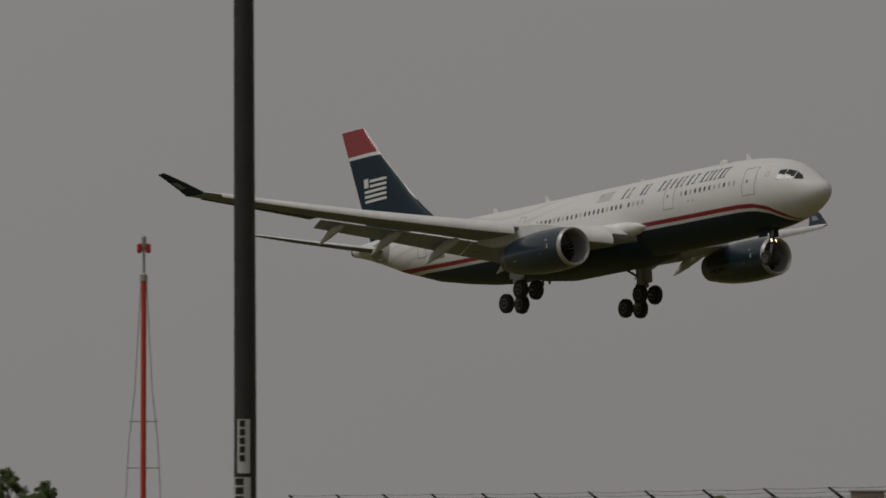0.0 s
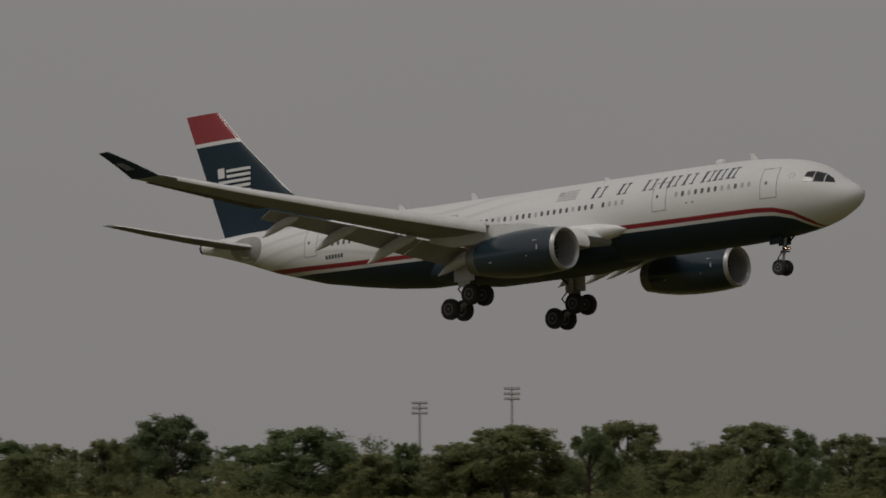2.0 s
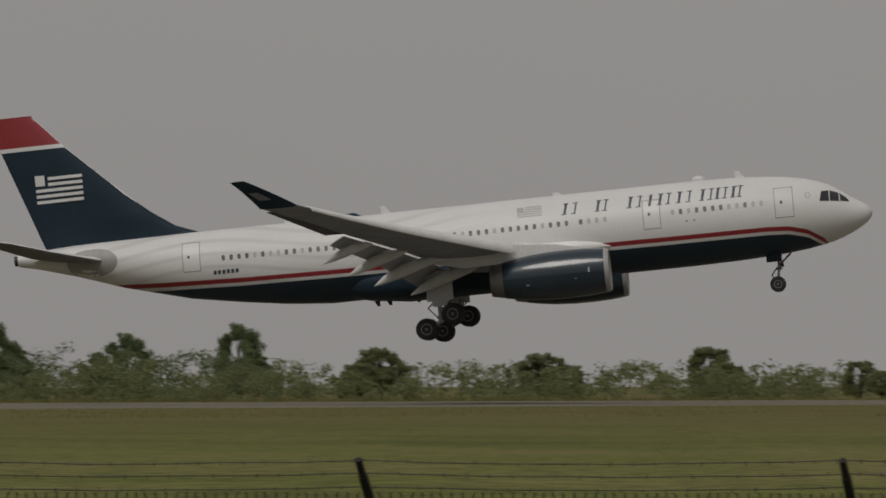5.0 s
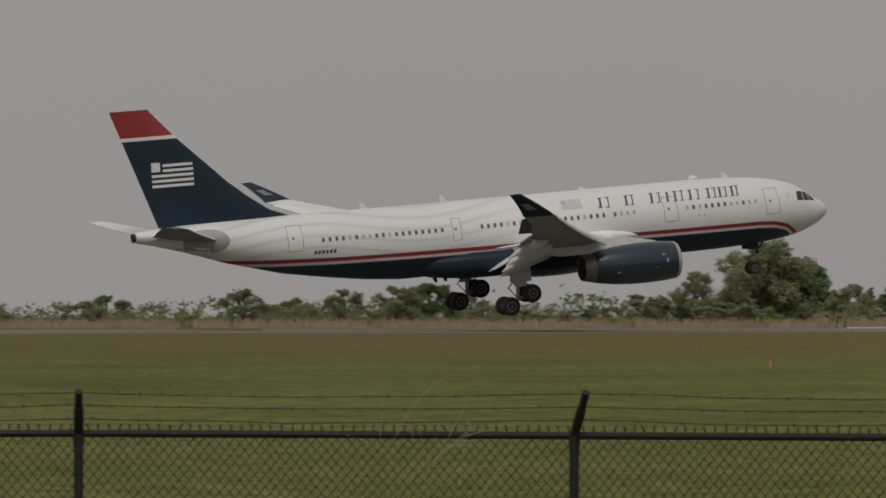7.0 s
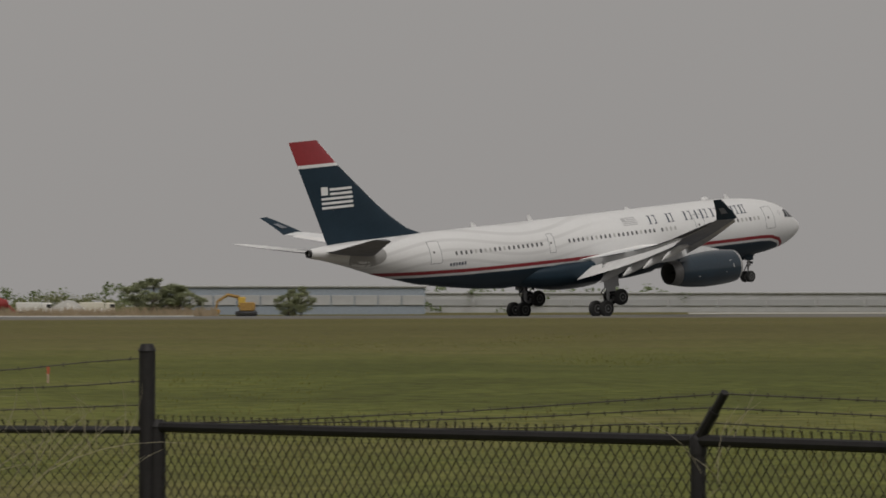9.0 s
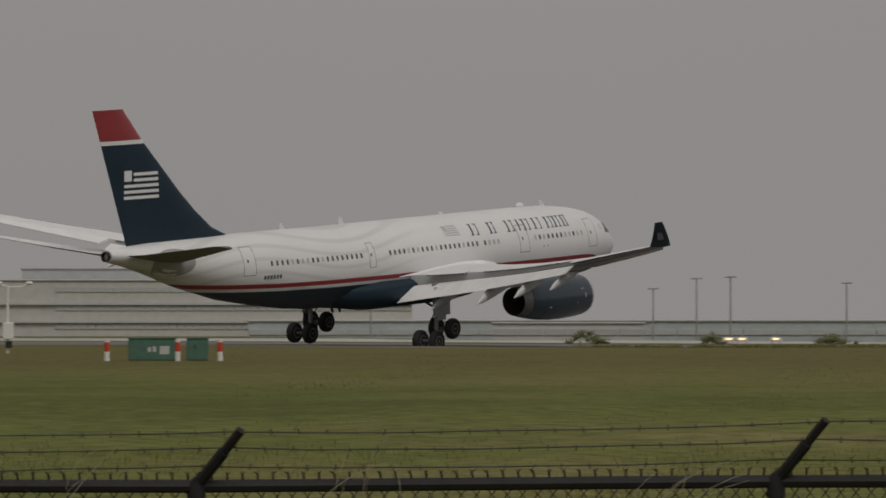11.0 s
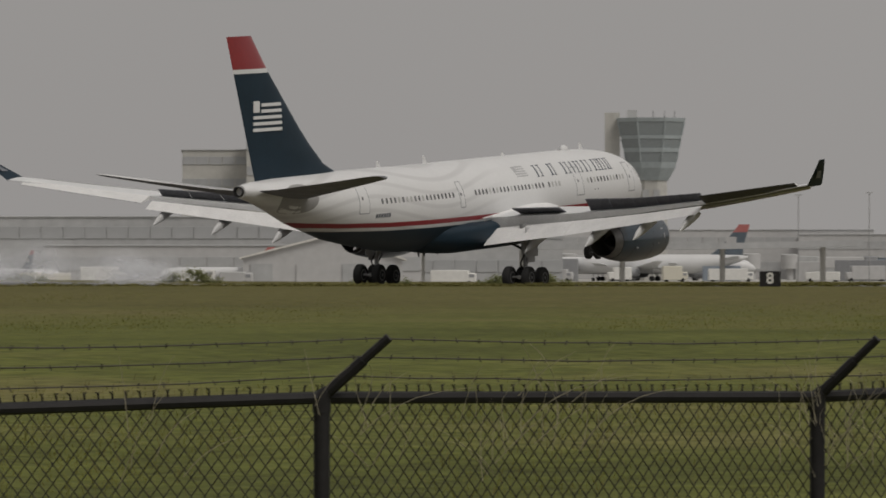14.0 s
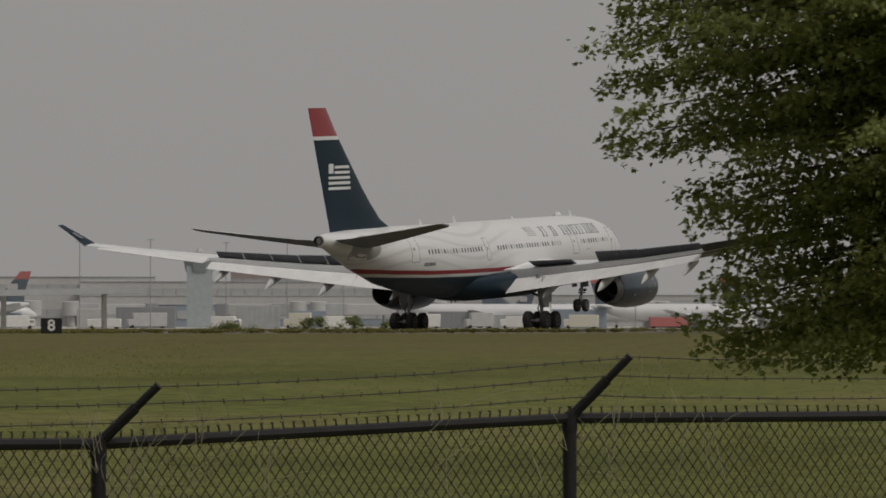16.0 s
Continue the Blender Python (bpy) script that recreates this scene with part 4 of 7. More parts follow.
def build_fence(label, posts, foot_z, mesh_depth, open_spans=(), rail_r=0.029, seed=1, cell=(0.068, 0.084, 0.0032, 0.85)):
    """posts: azimuth, distance, rail height, arm sideways, arm up (0: a tall plain post)."""
    fence = tagged(new("chain_link_fence"), label, "fence", "boundary fence")
    rnd = random.Random(seed)
    tops, tips = [], []
    for az, r, z, side, up in posts:
        p = polar(az, r, z)
        foot = polar(az, r, foot_z)
        if up > 0:
            arm = fence_arm(az, side, up)
            build_post(fence, foot, p, arm, rail_r * 1.3)
            tips.append([p + arm * k for k in (0.36, 0.68, 0.98)])
        else:
            build_post(fence, foot, p + Vector((0, 0, -up)), None, 0.045 if r < 60 else 0.06)
            tips.append([p + Vector((0, 0, -up * k)) for k in (0.3, 0.6, 0.88)])
        tops.append(p)
    for i in range(len(tops) - 1):
        if i in open_spans:
            continue
        a, b = tops[i], tops[i + 1]
        part("rail", tube([a, b], rail_r, 8), M_BLACK, fence, "black top rail")
        build_mesh(fence, a, b, mesh_depth, *cell)
        for k in range(3):
            build_barbed(fence, tips[i][k], tips[i + 1][k], rnd)
    return fence


near_posts = [(-21.2, 34.6, 0.64, -0.17, 0.24), (-16.8, 33.0, 0.64, -0.15, 0.24), (-12.5, 31.6, 0.64, -0.13, 0.24), (-7.9, 30.6, 0.645, -0.1, 0.24), (-3.0, 30.1, 0.65, -0.07, 0.24), (2.1, 29.9, 0.65, -0.05, 0.24),
              (7.42, 30.0, 0.652, -0.025, 0.235), (13.06, 30.0, 0.65, 0.0, 0.235), (18.32, 29.6, 0.645, 0.065, 0.24), (23.41, 29.0, 0.648, 0.08, 0.225), (28.25, 29.4, 0.622, 0, -0.45)]
build_fence("black chain-link fence topped with slanted barbed wire", near_posts, -1.25, 1.8, rail_r=0.021, seed=3, cell=(0.057, 0.066, 0.0027, 0.7))
far_posts = [(28.36, 29.4, 0.64, 0, -0.02), (34.1, 26.2, 0.645, 0.13, 0.235), (39.95, 23.6, 0.63, 0.16, 0.24), (45.45, 23.8, 0.615, 0.195, 0.25), (51.6, 24.0, 0.632, 0.22, 0.275),
             (58.36, 24.0, 0.648, 0.26, 0.32), (64.34, 25.0, 0.708, 0.31, 0.28), (69.6, 26.7, 0.673, 0.295, 0.29), (74.6, 28.6, 0.763, 0.32, 0.33), (79.4, 30.4, 0.75, 0.32, 0.33), (84, 32.4, 0.75, 0.32, 0.33)]
build_fence("black chain-link fence with dry weeds in its wires", far_posts, -1.25, 1.9, seed=5)
left_posts = [(-38.7, 90.0, 1.61, 0, -0.47)]
azl, rl = -39.57, 92.6
for i, step in enumerate((0.88, 0.8, 0.76, 0.72, 0.69, 0.65, 0.62, 0.6, 0.58, 0.56, 0.54, 0.52, 0.5, 0.5, 0.5)):
    left_posts.append((azl, rl, 1.6 - 0.012 * min(i, 9), -0.33, 0.26))
    azl, rl = azl - step, rl + 2.7
build_fence("black boundary fence running away across the grass", left_posts, -0.1, 1.5, rail_r=0.03, seed=7)

# dry stems caught in the fence, in tufts
rs = random.Random(21)
bm = bmesh.new()
TUFTS = [(16.4, 14), (17.0, 18), (22.2, 8), (23.75, 34), (25.3, 22), (26.2, 26), (27.0, 34), (27.8, 16), (34.3, 10), (44.2, 8), (47.2, 16), (50.3, 14), (54.2, 10), (56.0, 16), (58.9, 20), (62.4, 12),
         (64.8, 18), (66.2, 26), (67.1, 24), (69.8, 44), (70.5, 36), (71.3, 18), (73.2, 20), (75.0, 30), (76.1, 20)]
for at_az, many in TUFTS:
    row = near_posts if at_az < 28.2 else far_posts
    for i in range(int(many * 0.65)):
        az = at_az + rs.gauss(0, 0.22)
        k = max(n for n in range(len(row) - 1) if row[n][0] <= az or n == 0)
        a, b = row[k], row[k + 1]
        f = (az - a[0]) / (b[0] - a[0])
        r, top = a[1] + (b[1] - a[1]) * f, a[2] + (b[2] - a[2]) * f
        z0, ln = top - rs.uniform(0.0, 0.4), rs.uniform(0.15, 0.45)
        lean, curl = rs.gauss(0.1, 0.5), rs.uniform(-0.5, 0.5)
        side = Vector((math.cos(radians(az)), -math.sin(radians(az)), 0))
        pts = [polar(az, r - 0.06 - 0.08 * t, z0 + ln * (t - 0.3 * t * t * (abs(lean) + abs(curl)))) + side * ln * (lean * t + curl * t * t * t) for t in (0, 0.2, 0.4, 0.6, 0.8, 1.0)]
        tube(pts, [0.0022, 0.0021, 0.002, 0.0017, 0.0013, 0.0007], 3, bm)
tagged(ob_from("dry_stems", bm, M_STRAW), "pale dry weed stems caught in the fence", "weeds", kind="stuff")


def frame_at(az, r, z=None):
    """A pose on the ground at that place; +x runs to the right, +y away from the camera."""
    return Matrix.Translation(polar(az, r, ground_z(r, az) if z is None else z)) @ Matrix.Rotation(-radians(az), 4, "Z")


def thing(name, label, category, m, group=""):
    ob = tagged(new(name), label, category, group)
    ob.matrix_basis = m
    return ob


# ---- trees: azimuth, height, crown width; one distance for each stretch ----
west_trees = (430, [(-44.08, 3.0, 2.6), (-39.5, 2.9, 4.6), (-51.6, 5, 3.6), (-51.2, 4.2, 2.6), (-36.8, 4.8, 5.9), (-36.35, 4.7, 5), (-35.75, 5, 4.1), (-35.04, 7, 6.3), (-33.65, 5.9, 8.6), (-32.93, 3.8, 5), (-37.37, 2.9, 4.1), (-33.13, 4, 3.2), (-32.56, 4.6, 3.8), (-32.14, 3.1, 2.7), (-31.48, 6, 8.6), (-30.63, 5.8, 4.1), (-30.21, 6.7, 6.3), (-29.62, 4.1, 4.1), (-28.9, 6.4, 6.8), (-28.36, 5.5, 4.1), (-27.82, 5.5, 5.4), (-27.16, 5.4, 2.7), (-26.2, 4.5, 5.9), (-25.29, 2.8, 3.2), (-24.81, 3, 5.4), (-23.91, 3.7, 5), (-23.34, 3.3, 3.2)])
middle_trees = (430, [(-23.19, 4.7, 3.2), (-22.65, 6.8, 5), (-22.29, 6.3, 5.4), (-21.09, 7.7, 10.4), (-20.18, 3.5, 4.5), (-19.34, 3.7, 6.3), (-18.65, 4, 11.7), (-17.84, 3.6, 5), (-17.3, 2.2, 5.4), (-16.1, 5.3, 5.4), (-15.44, 7.3, 8.1), (-14.84, 4.6, 3.6), (-14.18, 4.9, 5.4), (-13.46, 5.3, 4.1), (-12.98, 5.8, 5), (-12.44, 6, 4.5), (-11.84, 6.7, 5), (-11.24, 6.2, 4.5), (-10.63, 4.2, 4.5), (-9.97, 6, 5), (-9.55, 3.7, 3.6), (-8.95, 4.4, 4.5), (-8.35, 4.6, 4.1)])
gap_trees = (480, [(-7, 7.5, 5), (-5.6, 6, 4.6), (-4.4, 7, 5), (-2.9, 5, 5), (-1.2, 4.4, 4.5), (0.6, 5, 4.5), (2.2, 3.6, 4), (4, 4.2, 4.4)])
far_trees = (560, [(8.53, 4.8, 3.5), (6.85, 2.4, 5.3), (7.75, 1.5, 4.1), (8.17, 1.7, 3.5), (9.31, 1.5, 4.7), (9.86, 1.7, 4.1), (10.58, 2.3, 4.7), (11.06, 2.7, 5.3), (11.6, 2.1, 4.1), (12.2, 1.5, 4.7), (13.36, 3.5, 5.3), (14.8, 4.1, 5.3), (15.34, 3.2, 4.7), (15.88, 4.1, 4.7), (16.43, 4.4, 4.7), (16.79, 4.7, 6.5), (17.21, 3.8, 4.1), (17.81, 1.8, 5.3), (18.53, 2.4, 4.1), (19.01, 3.5, 5.9), (19.61, 5.9, 5.3), (20.33, 8.5, 8.8), (21.23, 4.4, 4.1), (21.56, 3.2, 3.5)])
east_trees = (560, [(20.27, 4.2, 8.8), (21.47, 3, 5.3), (23.69, 6.5, 8.8), (24.77, 4.2, 3.5), (20.3, 9.8, 9.7), (22.28, 11, 7), (20.96, 4, 4.1), (21.32, 4.8, 4.1), (21.8, 4.5, 5.3), (23.69, 6.4, 7.6), (24.23, 5, 5.9), (25.08, 3.8, 7), (25.62, 11.4, 7), (28.32, 4.1, 6.5), (29.88, 3.2, 3.5)])

M_BARK = mat("bark", (0.07, 0.058, 0.045), 0.9, vary=0.3, scale=6)
# leaf colours are raised well above foliage tone to paint in distance haze
M_LEAF = [mat("leaves_" + k, c, 0.7, vary=0.2, scale=0.3, fine=1.2, island=0.3, spec=0.15, thin=0.62) for k, c in (("olive", (0.245, 0.265, 0.13)), ("green", (0.215, 0.265, 0.135)), ("dark", (0.185, 0.225, 0.12)), ("pale", (0.28, 0.295, 0.15)))]


# a clump is an uneven leafy core with loose leaves standing out of it
ICO = [(0, 0, -1)] + [(0.894 * math.cos(math.tau * k / 5), 0.894 * math.sin(math.tau * k / 5), -0.447) for k in range(5)] + [(0.894 * math.cos(math.tau * (k + 0.5) / 5), 0.894 * math.sin(math.tau * (k + 0.5) / 5), 0.447) for k in range(5)] + [(0, 0, 1)]
ICO_FACES = [(0, 1 + (k + 1) % 5, 1 + k) for k in range(5)] + [(1 + k, 1 + (k + 1) % 5, 6 + k) for k in range(5)] + [(6 + k, 1 + (k + 1) % 5, 6 + (k + 1) % 5) for k in range(5)] + [(11, 6 + k, 6 + (k + 1) % 5) for k in range(5)]


CORE_V, CORE_F = np.array(ICO), np.array(ICO_FACES)


def clump_mesh(spots, leaves, size, seed, core=0.42):
    """spots: centre x, y, z, radius across, radius up. Leaves lie like shingles, turned outward and up."""
    rnd = np.random.RandomState(seed)
    vs, fs, base = [], [], 0
    for x, y, z, rx, rz in spots:
        c, s = np.array((x, y, z)), np.array((rx, rx, rz))
        v = CORE_V * s * core * rnd.uniform(0.7, 1.2, (len(CORE_V), 1)) + c
        vs.append(v)
        fs.extend((CORE_F + base).tolist())
        base += len(v)
        d = rnd.normal(0, 1, (leaves, 3))
        d /= np.linalg.norm(d, axis=1)[:, None]
        p = c + d * s * rnd.uniform(0.45, 1.3, (leaves, 1)) * (1 + 0.18 * np.sin(5 * d[:, :1] + seed) * np.sin(4 * d[:, 2:] + x))
        n = rnd.normal(0, 0.6, (leaves, 3)) + d * 0.45 + np.array((0, 0, 0.5))
        a = np.cross(n, rnd.normal(0, 1, (leaves, 3)))
        a /= np.linalg.norm(a, axis=1)[:, None]
        b = np.cross(n / np.linalg.norm(n, axis=1)[:, None], a)
        k = size * rnd.uniform(0.6, 1.3, (leaves, 1))
        quad = np.stack([p + k * (a * u + b * w) for u, w in ((-0.5, -0.2), (0.1, -0.45), (0.5, 0.1), (-0.1, 0.5))], 1).reshape(-1, 3)
        vs.append(quad)
        fs.extend((np.arange(4 * leaves).reshape(-1, 4) + base).tolist())
        base += 4 * leaves
    me = bpy.data.meshes.new("leaf_clumps")
    me.from_pydata(np.concatenate(vs).tolist(), [], fs)
    return me


def leafy(name, me, material, parent=None):
    me.materials.append(material)
    ob = new(name, me)
    if parent:
        ob.parent = parent
    return ob


def build_tree(label, seed, material, low=0.1, clumps=190, leaves=100, narrow=0.5, size=0.22, category="tree"):
    """A tree ten metres high and ten wide: tapered trunk, limbs, and a crown of leaf clumps with gaps."""
    rnd = random.Random(seed)
    tree = tagged(new("tree"), label, category, "trees behind the runway")
    trunk = tube([(0, 0, -0.3), (rnd.uniform(-0.2, 0.2), 0.1, 2), (rnd.uniform(-0.4, 0.4), 0, 5), (0, 0, 7.4)], [0.32, 0.26, 0.17, 0.05], 8)
    spots = []
    lean, swell = rnd.uniform(-0.5, 0.5), rnd.uniform(0, math.tau)
    # boughs end in leafy lobes; the lobes overlap into one uneven crown with a few gaps
    lobes = max(9, clumps // 11)
    for i in range(lobes):
        f = (i + 0.5) / lobes
        z = 10 * (low + 0.06 + (0.78 - low) * f ** 0.85)
        w = 10 * 0.5 * max(0.12, math.sqrt(max(0, 1 - abs((f - narrow) / (1.0 - narrow if f > narrow else narrow + 0.35)) ** 2.2)))
        a = i * 2.4 + rnd.uniform(-0.5, 0.5)
        R = rnd.uniform(1.25, 1.9) * (1.12 - 0.35 * f)
        q = max(0.0, w - 0.75 * R) * rnd.uniform(0.55, 1.0) ** 0.5 * (0.9 + 0.14 * math.sin(2 * a + swell + 5 * f))
        c = Vector((q * math.cos(a) + lean * f, q * math.sin(a), z))
        h = max(1.0, z * 0.62 - 0.8)
        tube([(0, 0, h), (c.x * 0.55, c.y * 0.55, (h + z) / 2 + 0.2), c], [0.13, 0.08, 0.03], 5, trunk)
        for k in range(clumps // lobes + 4):
            d = Vector((rnd.gauss(0, 1), rnd.gauss(0, 1), rnd.gauss(0, 1))).normalized() * R * rnd.random() ** 0.4
            r = rnd.uniform(0.4, 0.75) * (1.05 - 0.3 * f)
            spots.append((c.x + d.x, c.y + d.y, max(0.4, c.z + 0.8 * d.z), r, r * rnd.uniform(0.7, 1.0)))
    part("trunk", trunk, M_BARK, tree)
    leafy("crown", clump_mesh(spots, leaves, size, seed, core=0.15), material, tree)
    return tree


# far eastern trees: paler leaf colour with the haze painted in
M_HAZELEAF = mat("leaves_hazed", (0.33, 0.355, 0.215), 0.7, vary=0.2, scale=0.3, fine=1.2, island=0.25, spec=0.3, thin=0.55)
M_BLOSSOM = mat("leaves_blossom", (0.46, 0.42, 0.30), 0.7, vary=0.15, scale=0.4, fine=1.5, island=0.2, thin=0.5)
M_SPRING = mat("leaves_spring", (0.25, 0.30, 0.10), 0.7, vary=0.2, scale=0.4, fine=1.5, island=0.25, thin=0.5)
KINDS = [build_tree("broad leafy tree with an uneven crown", 1, M_LEAF[0], low=0.08), build_tree("dense dark green tree", 2, M_LEAF[2], low=0.06), build_tree("light green tree with an open crown", 3, M_LEAF[1], clumps=165, low=0.08, narrow=0.4),
         build_tree("tall slender tree with gaps in its crown", 4, M_LEAF[1], narrow=0.3, low=0.05, clumps=150), build_tree("low rounded scrub tree", 5, M_LEAF[3], low=0.03, narrow=0.35, clumps=150),
         build_tree("airy tree with leaves paled for haze", 6, M_HAZELEAF, narrow=0.35, low=0.08, clumps=120, leaves=84), build_tree("low tree with leaves paled for haze", 7, M_HAZELEAF, narrow=0.4, low=0.04, clumps=120, leaves=90)]
rt = random.Random(9)
first = set()
trees_to_place = []
for far, spec in (west_trees, middle_trees, gap_trees, far_trees, east_trees):
    for az, h, w in spec:
        k = 3 if h > 1.25 * w else 4 if h < 4.2 else rt.choice((0, 0, 1, 2))
        if far > 500:
            k = rt.choice((5, 5, 5, 2)) if h > 4.2 else 6
        for da, kh, kw in ((0.0, 1.06, 1.0), (rt.choice((-1, 1)) * rt.uniform(0.3, 0.5) * math.degrees(w / far), rt.uniform(0.62, 0.85), 0.85)):
            trees_to_place.append((k, az + da, far, h * kh, w * kw))
for k, az, far, h, w in trees_to_place:
    m = Matrix.Translation(polar(az, far + rt.uniform(-12, 25), 0.36 - dip(az))) @ Matrix.Rotation(rt.uniform(0, math.tau), 4, "Z") @ Matrix.Diagonal((w / 7.9, w / 7.9, h / 9.7, 1))
    if k in first:
        sc = KINDS[k].matrix_basis.to_scale()
        copy_thing(KINDS[k], m @ Matrix.Diagonal((1 / sc.x, 1 / sc.y, 1 / sc.z, 1)))
    else:
        KINDS[k].matrix_basis = m
        first.add(k)

# scrub that closes the foot of the tree line
def build_scrub(name, label, az0, az1, far, hmin, hmax, count, material, seed, size=0.2, deep=14, leaves=56):
    rnd = random.Random(seed)
    spots = []
    for i in range(count):
        az, r = rnd.uniform(az0, az1), far + rnd.uniform(0, deep)
        top = (hmin + (hmax - hmin) * (0.45 + 0.25 * math.sin(az * 2.3 + seed) * math.sin(az * 0.9) + 0.25 * math.sin(az * 3.3 + 2 * seed))) * rnd.uniform(0.85, 1.0)
        k = rnd.uniform(0.45, 0.95) * max(1, far / 520)
        p = polar(az, r, 0.3 - dip(az) + max(0.2, rnd.random() ** 0.75 * top - 0.7 * k))
        spots.append((p.x, p.y, p.z, k, k * rnd.uniform(0.6, 0.9)))
    tagged(leafy(name, clump_mesh(spots, leaves, size, seed, core=0.22), material), label, "shrubs", kind="stuff")


build_scrub("scrub", "olive scrub at the foot of the trees", -37.6, 2, 426, 2.2, 4.8, 2300, M_LEAF[0], 1)
build_scrub("scrub", "dark scrub under the trees", -37.2, -4, 440, 3.4, 6.4, 1800, M_LEAF[2], 2)
build_scrub("scrub", "green scrub beyond the runway", 1, 28, 552, 1.6, 3.6, 1500, M_LEAF[3], 3)
build_scrub("scrub", "pale blossoming scrub beyond the runway", 6, 28, 548, 1.0, 2.8, 420, M_LEAF[3], 4)
build_scrub("scrub", "creamy blossom on scrub beyond the runway", 20.9, 21.6, 546, 1.2, 3.2, 45, M_BLOSSOM, 6)
for az, h in ((18.8, 1.6), (20.35, 2.2), (21.15, 2.0), (22.1, 1.7), (22.35, 1.5), (23.1, 1.3), (24.9, 1.6), (16.2, 2.1), (14.2, 1.7)):
    bush = thing("bush", "small bright green bush among the reeds", "shrub", frame_at(az, 536), "bushes among the reeds")
    rb = random.Random(int(az * 100))
    leafy("foliage", clump_mesh([(rb.gauss(0, h * 0.38), rb.gauss(0, 0.4), max(0.2, rb.random() * h - 0.3), rb.uniform(0.35, 0.6), rb.uniform(0.3, 0.45)) for q in range(16)], 50, 0.16, int(az * 10)), M_SPRING, bush)
build_scrub("far_wood", "grey-green wood far beyond the runway", -38.9, 34, 760, 2.8, 6.0, 2400, M_LEAF[1], 5, 0.45, 26, 22)
M_REED = mat("dry_reeds", (0.30, 0.235, 0.155), 0.9, vary=0.3, scale=0.3, fine=3, island=0.5)
bm = bmesh.new()
rr = random.Random(31)
for i in range(9000):
    az, r = rr.uniform(10, 29), rr.uniform(533, 541)
    p = polar(az, r, 0.35 - dip(az))
    q = Vector((rr.uniform(-0.25, 0.25), rr.uniform(-0.2, 0.2), rr.uniform(0.5, 1.25)))
    w = Vector((math.cos(radians(az)), -math.sin(radians(az)), 0)) * 0.07
    bm.faces.new([bm.verts.new(p - w), bm.verts.new(p + w), bm.verts.new(p + q)])
tagged(ob_from("reeds", bm, M_REED, smooth=False), "dry brown reeds along the far edge of the runway", "reeds", kind="stuff")

# grass standing in the field
M_BLADE = mat("grass_blades", (0.22, 0.22, 0.068), 0.85, thin=0.6, vary=0.3, scale=0.05, fine=0.6, island=0.25, spec=0.1)
def build_grass(name, label, n, az0, az1, r0, r1, h0, h1, wid, seed, material=None):
    rnd = np.random.RandomState(seed)
    az = np.radians(rnd.uniform(az0, az1, n))
    r = r0 + (r1 - r0) * rnd.uniform(0, 1, n) ** 1.6
    z = np.array([ground_z(q, math.degrees(g)) for q, g in zip(r, az)]) - 0.03
    base = np.stack([r * np.sin(az), r * np.cos(az), z], 1)
    turn = rnd.uniform(0, math.tau, n)
    w = np.stack([np.cos(turn), np.sin(turn), np.zeros(n)], 1) * wid * (r / r0)[:, None] ** 0.7
    up = np.stack([rnd.normal(0, 0.35, n), rnd.normal(0, 0.35, n), np.ones(n)], 1) * rnd.uniform(h0, h1, n)[:, None]
    v = np.stack([base - w, base + w, base + up], 1).reshape(-1, 3)
    me = bpy.data.meshes.new(name)
    me.from_pydata(v.tolist(), [], np.arange(3 * n).reshape(-1, 3).tolist())
    me.materials.append(material or M_BLADE)
    tagged(new(name, me), label, "grass", kind="stuff")


build_grass("field_grass", "uneven mown grass beyond the fence", 170000, 0, 80, 40, 330, 0.02, 0.06, 0.007, 5)
build_grass("rough_grass", "longer grass along the mown edge", 16000, 5, 80, 116, 145, 0.03, 0.08, 0.012, 6)
M_VERGE = mat("verge_grass", (0.165, 0.155, 0.055), 0.85, thin=0.3, vary=0.25, scale=0.1, fine=0.8, island=0.3, spec=0.1)
M_EDGE = mat("field_edge_grass", (0.235, 0.225, 0.085), 0.85, thin=0.6, vary=0.3, scale=0.06, fine=0.5, island=0.3, spec=0.1)
M_DRYBLADE = mat("dry_grass_blades", (0.20, 0.17, 0.075), 0.85, thin=0.5, vary=0.3, scale=0.08, fine=0.6, island=0.3, spec=0.1)
build_grass("near_grass", "long uneven grass behind the fence", 60000, 0, 82, 33, 75, 0.05, 0.16, 0.006, 7)
build_grass("edge_grass", "tall ragged grass before the tree line", 30000, -52, 6, 416, 428, 0.15, 0.5, 0.03, 9, M_EDGE)
build_grass("edge_grass", "uneven uncut grass of the far field", 60000, -52, 6, 200, 425, 0.05, 0.16, 0.02, 10, M_EDGE)
# ragged verge that stands up before the runway and hides its near edge
verge = []
rq = random.Random(14)
for i in range(1500):
    az = 49.5 + 31 * rq.random()
    k = rq.uniform(0.1, 0.16)
    p = polar(az, interp(track, az) - 73 + rq.uniform(-4, 3), 0)
    lift = min(1.0, (az - 49.5) / 3) * (0.75 + 0.25 * math.sin(az * 3.1) * math.sin(az * 7.7))
    verge.append((p.x, p.y, 0.3 + rq.uniform(0.0, 0.14) * lift, k * 3.2, k))
tagged(leafy("verge_grass", clump_mesh(verge, 40, 0.10, 14, core=0.5), M_VERGE), "ragged uncut grass along the runway's verge", "grass", kind="stuff")
build_grass("near_grass", "dry straw grass behind the fence", 18000, 0, 82, 33, 80, 0.06, 0.18, 0.005, 8, M_DRYBLADE)


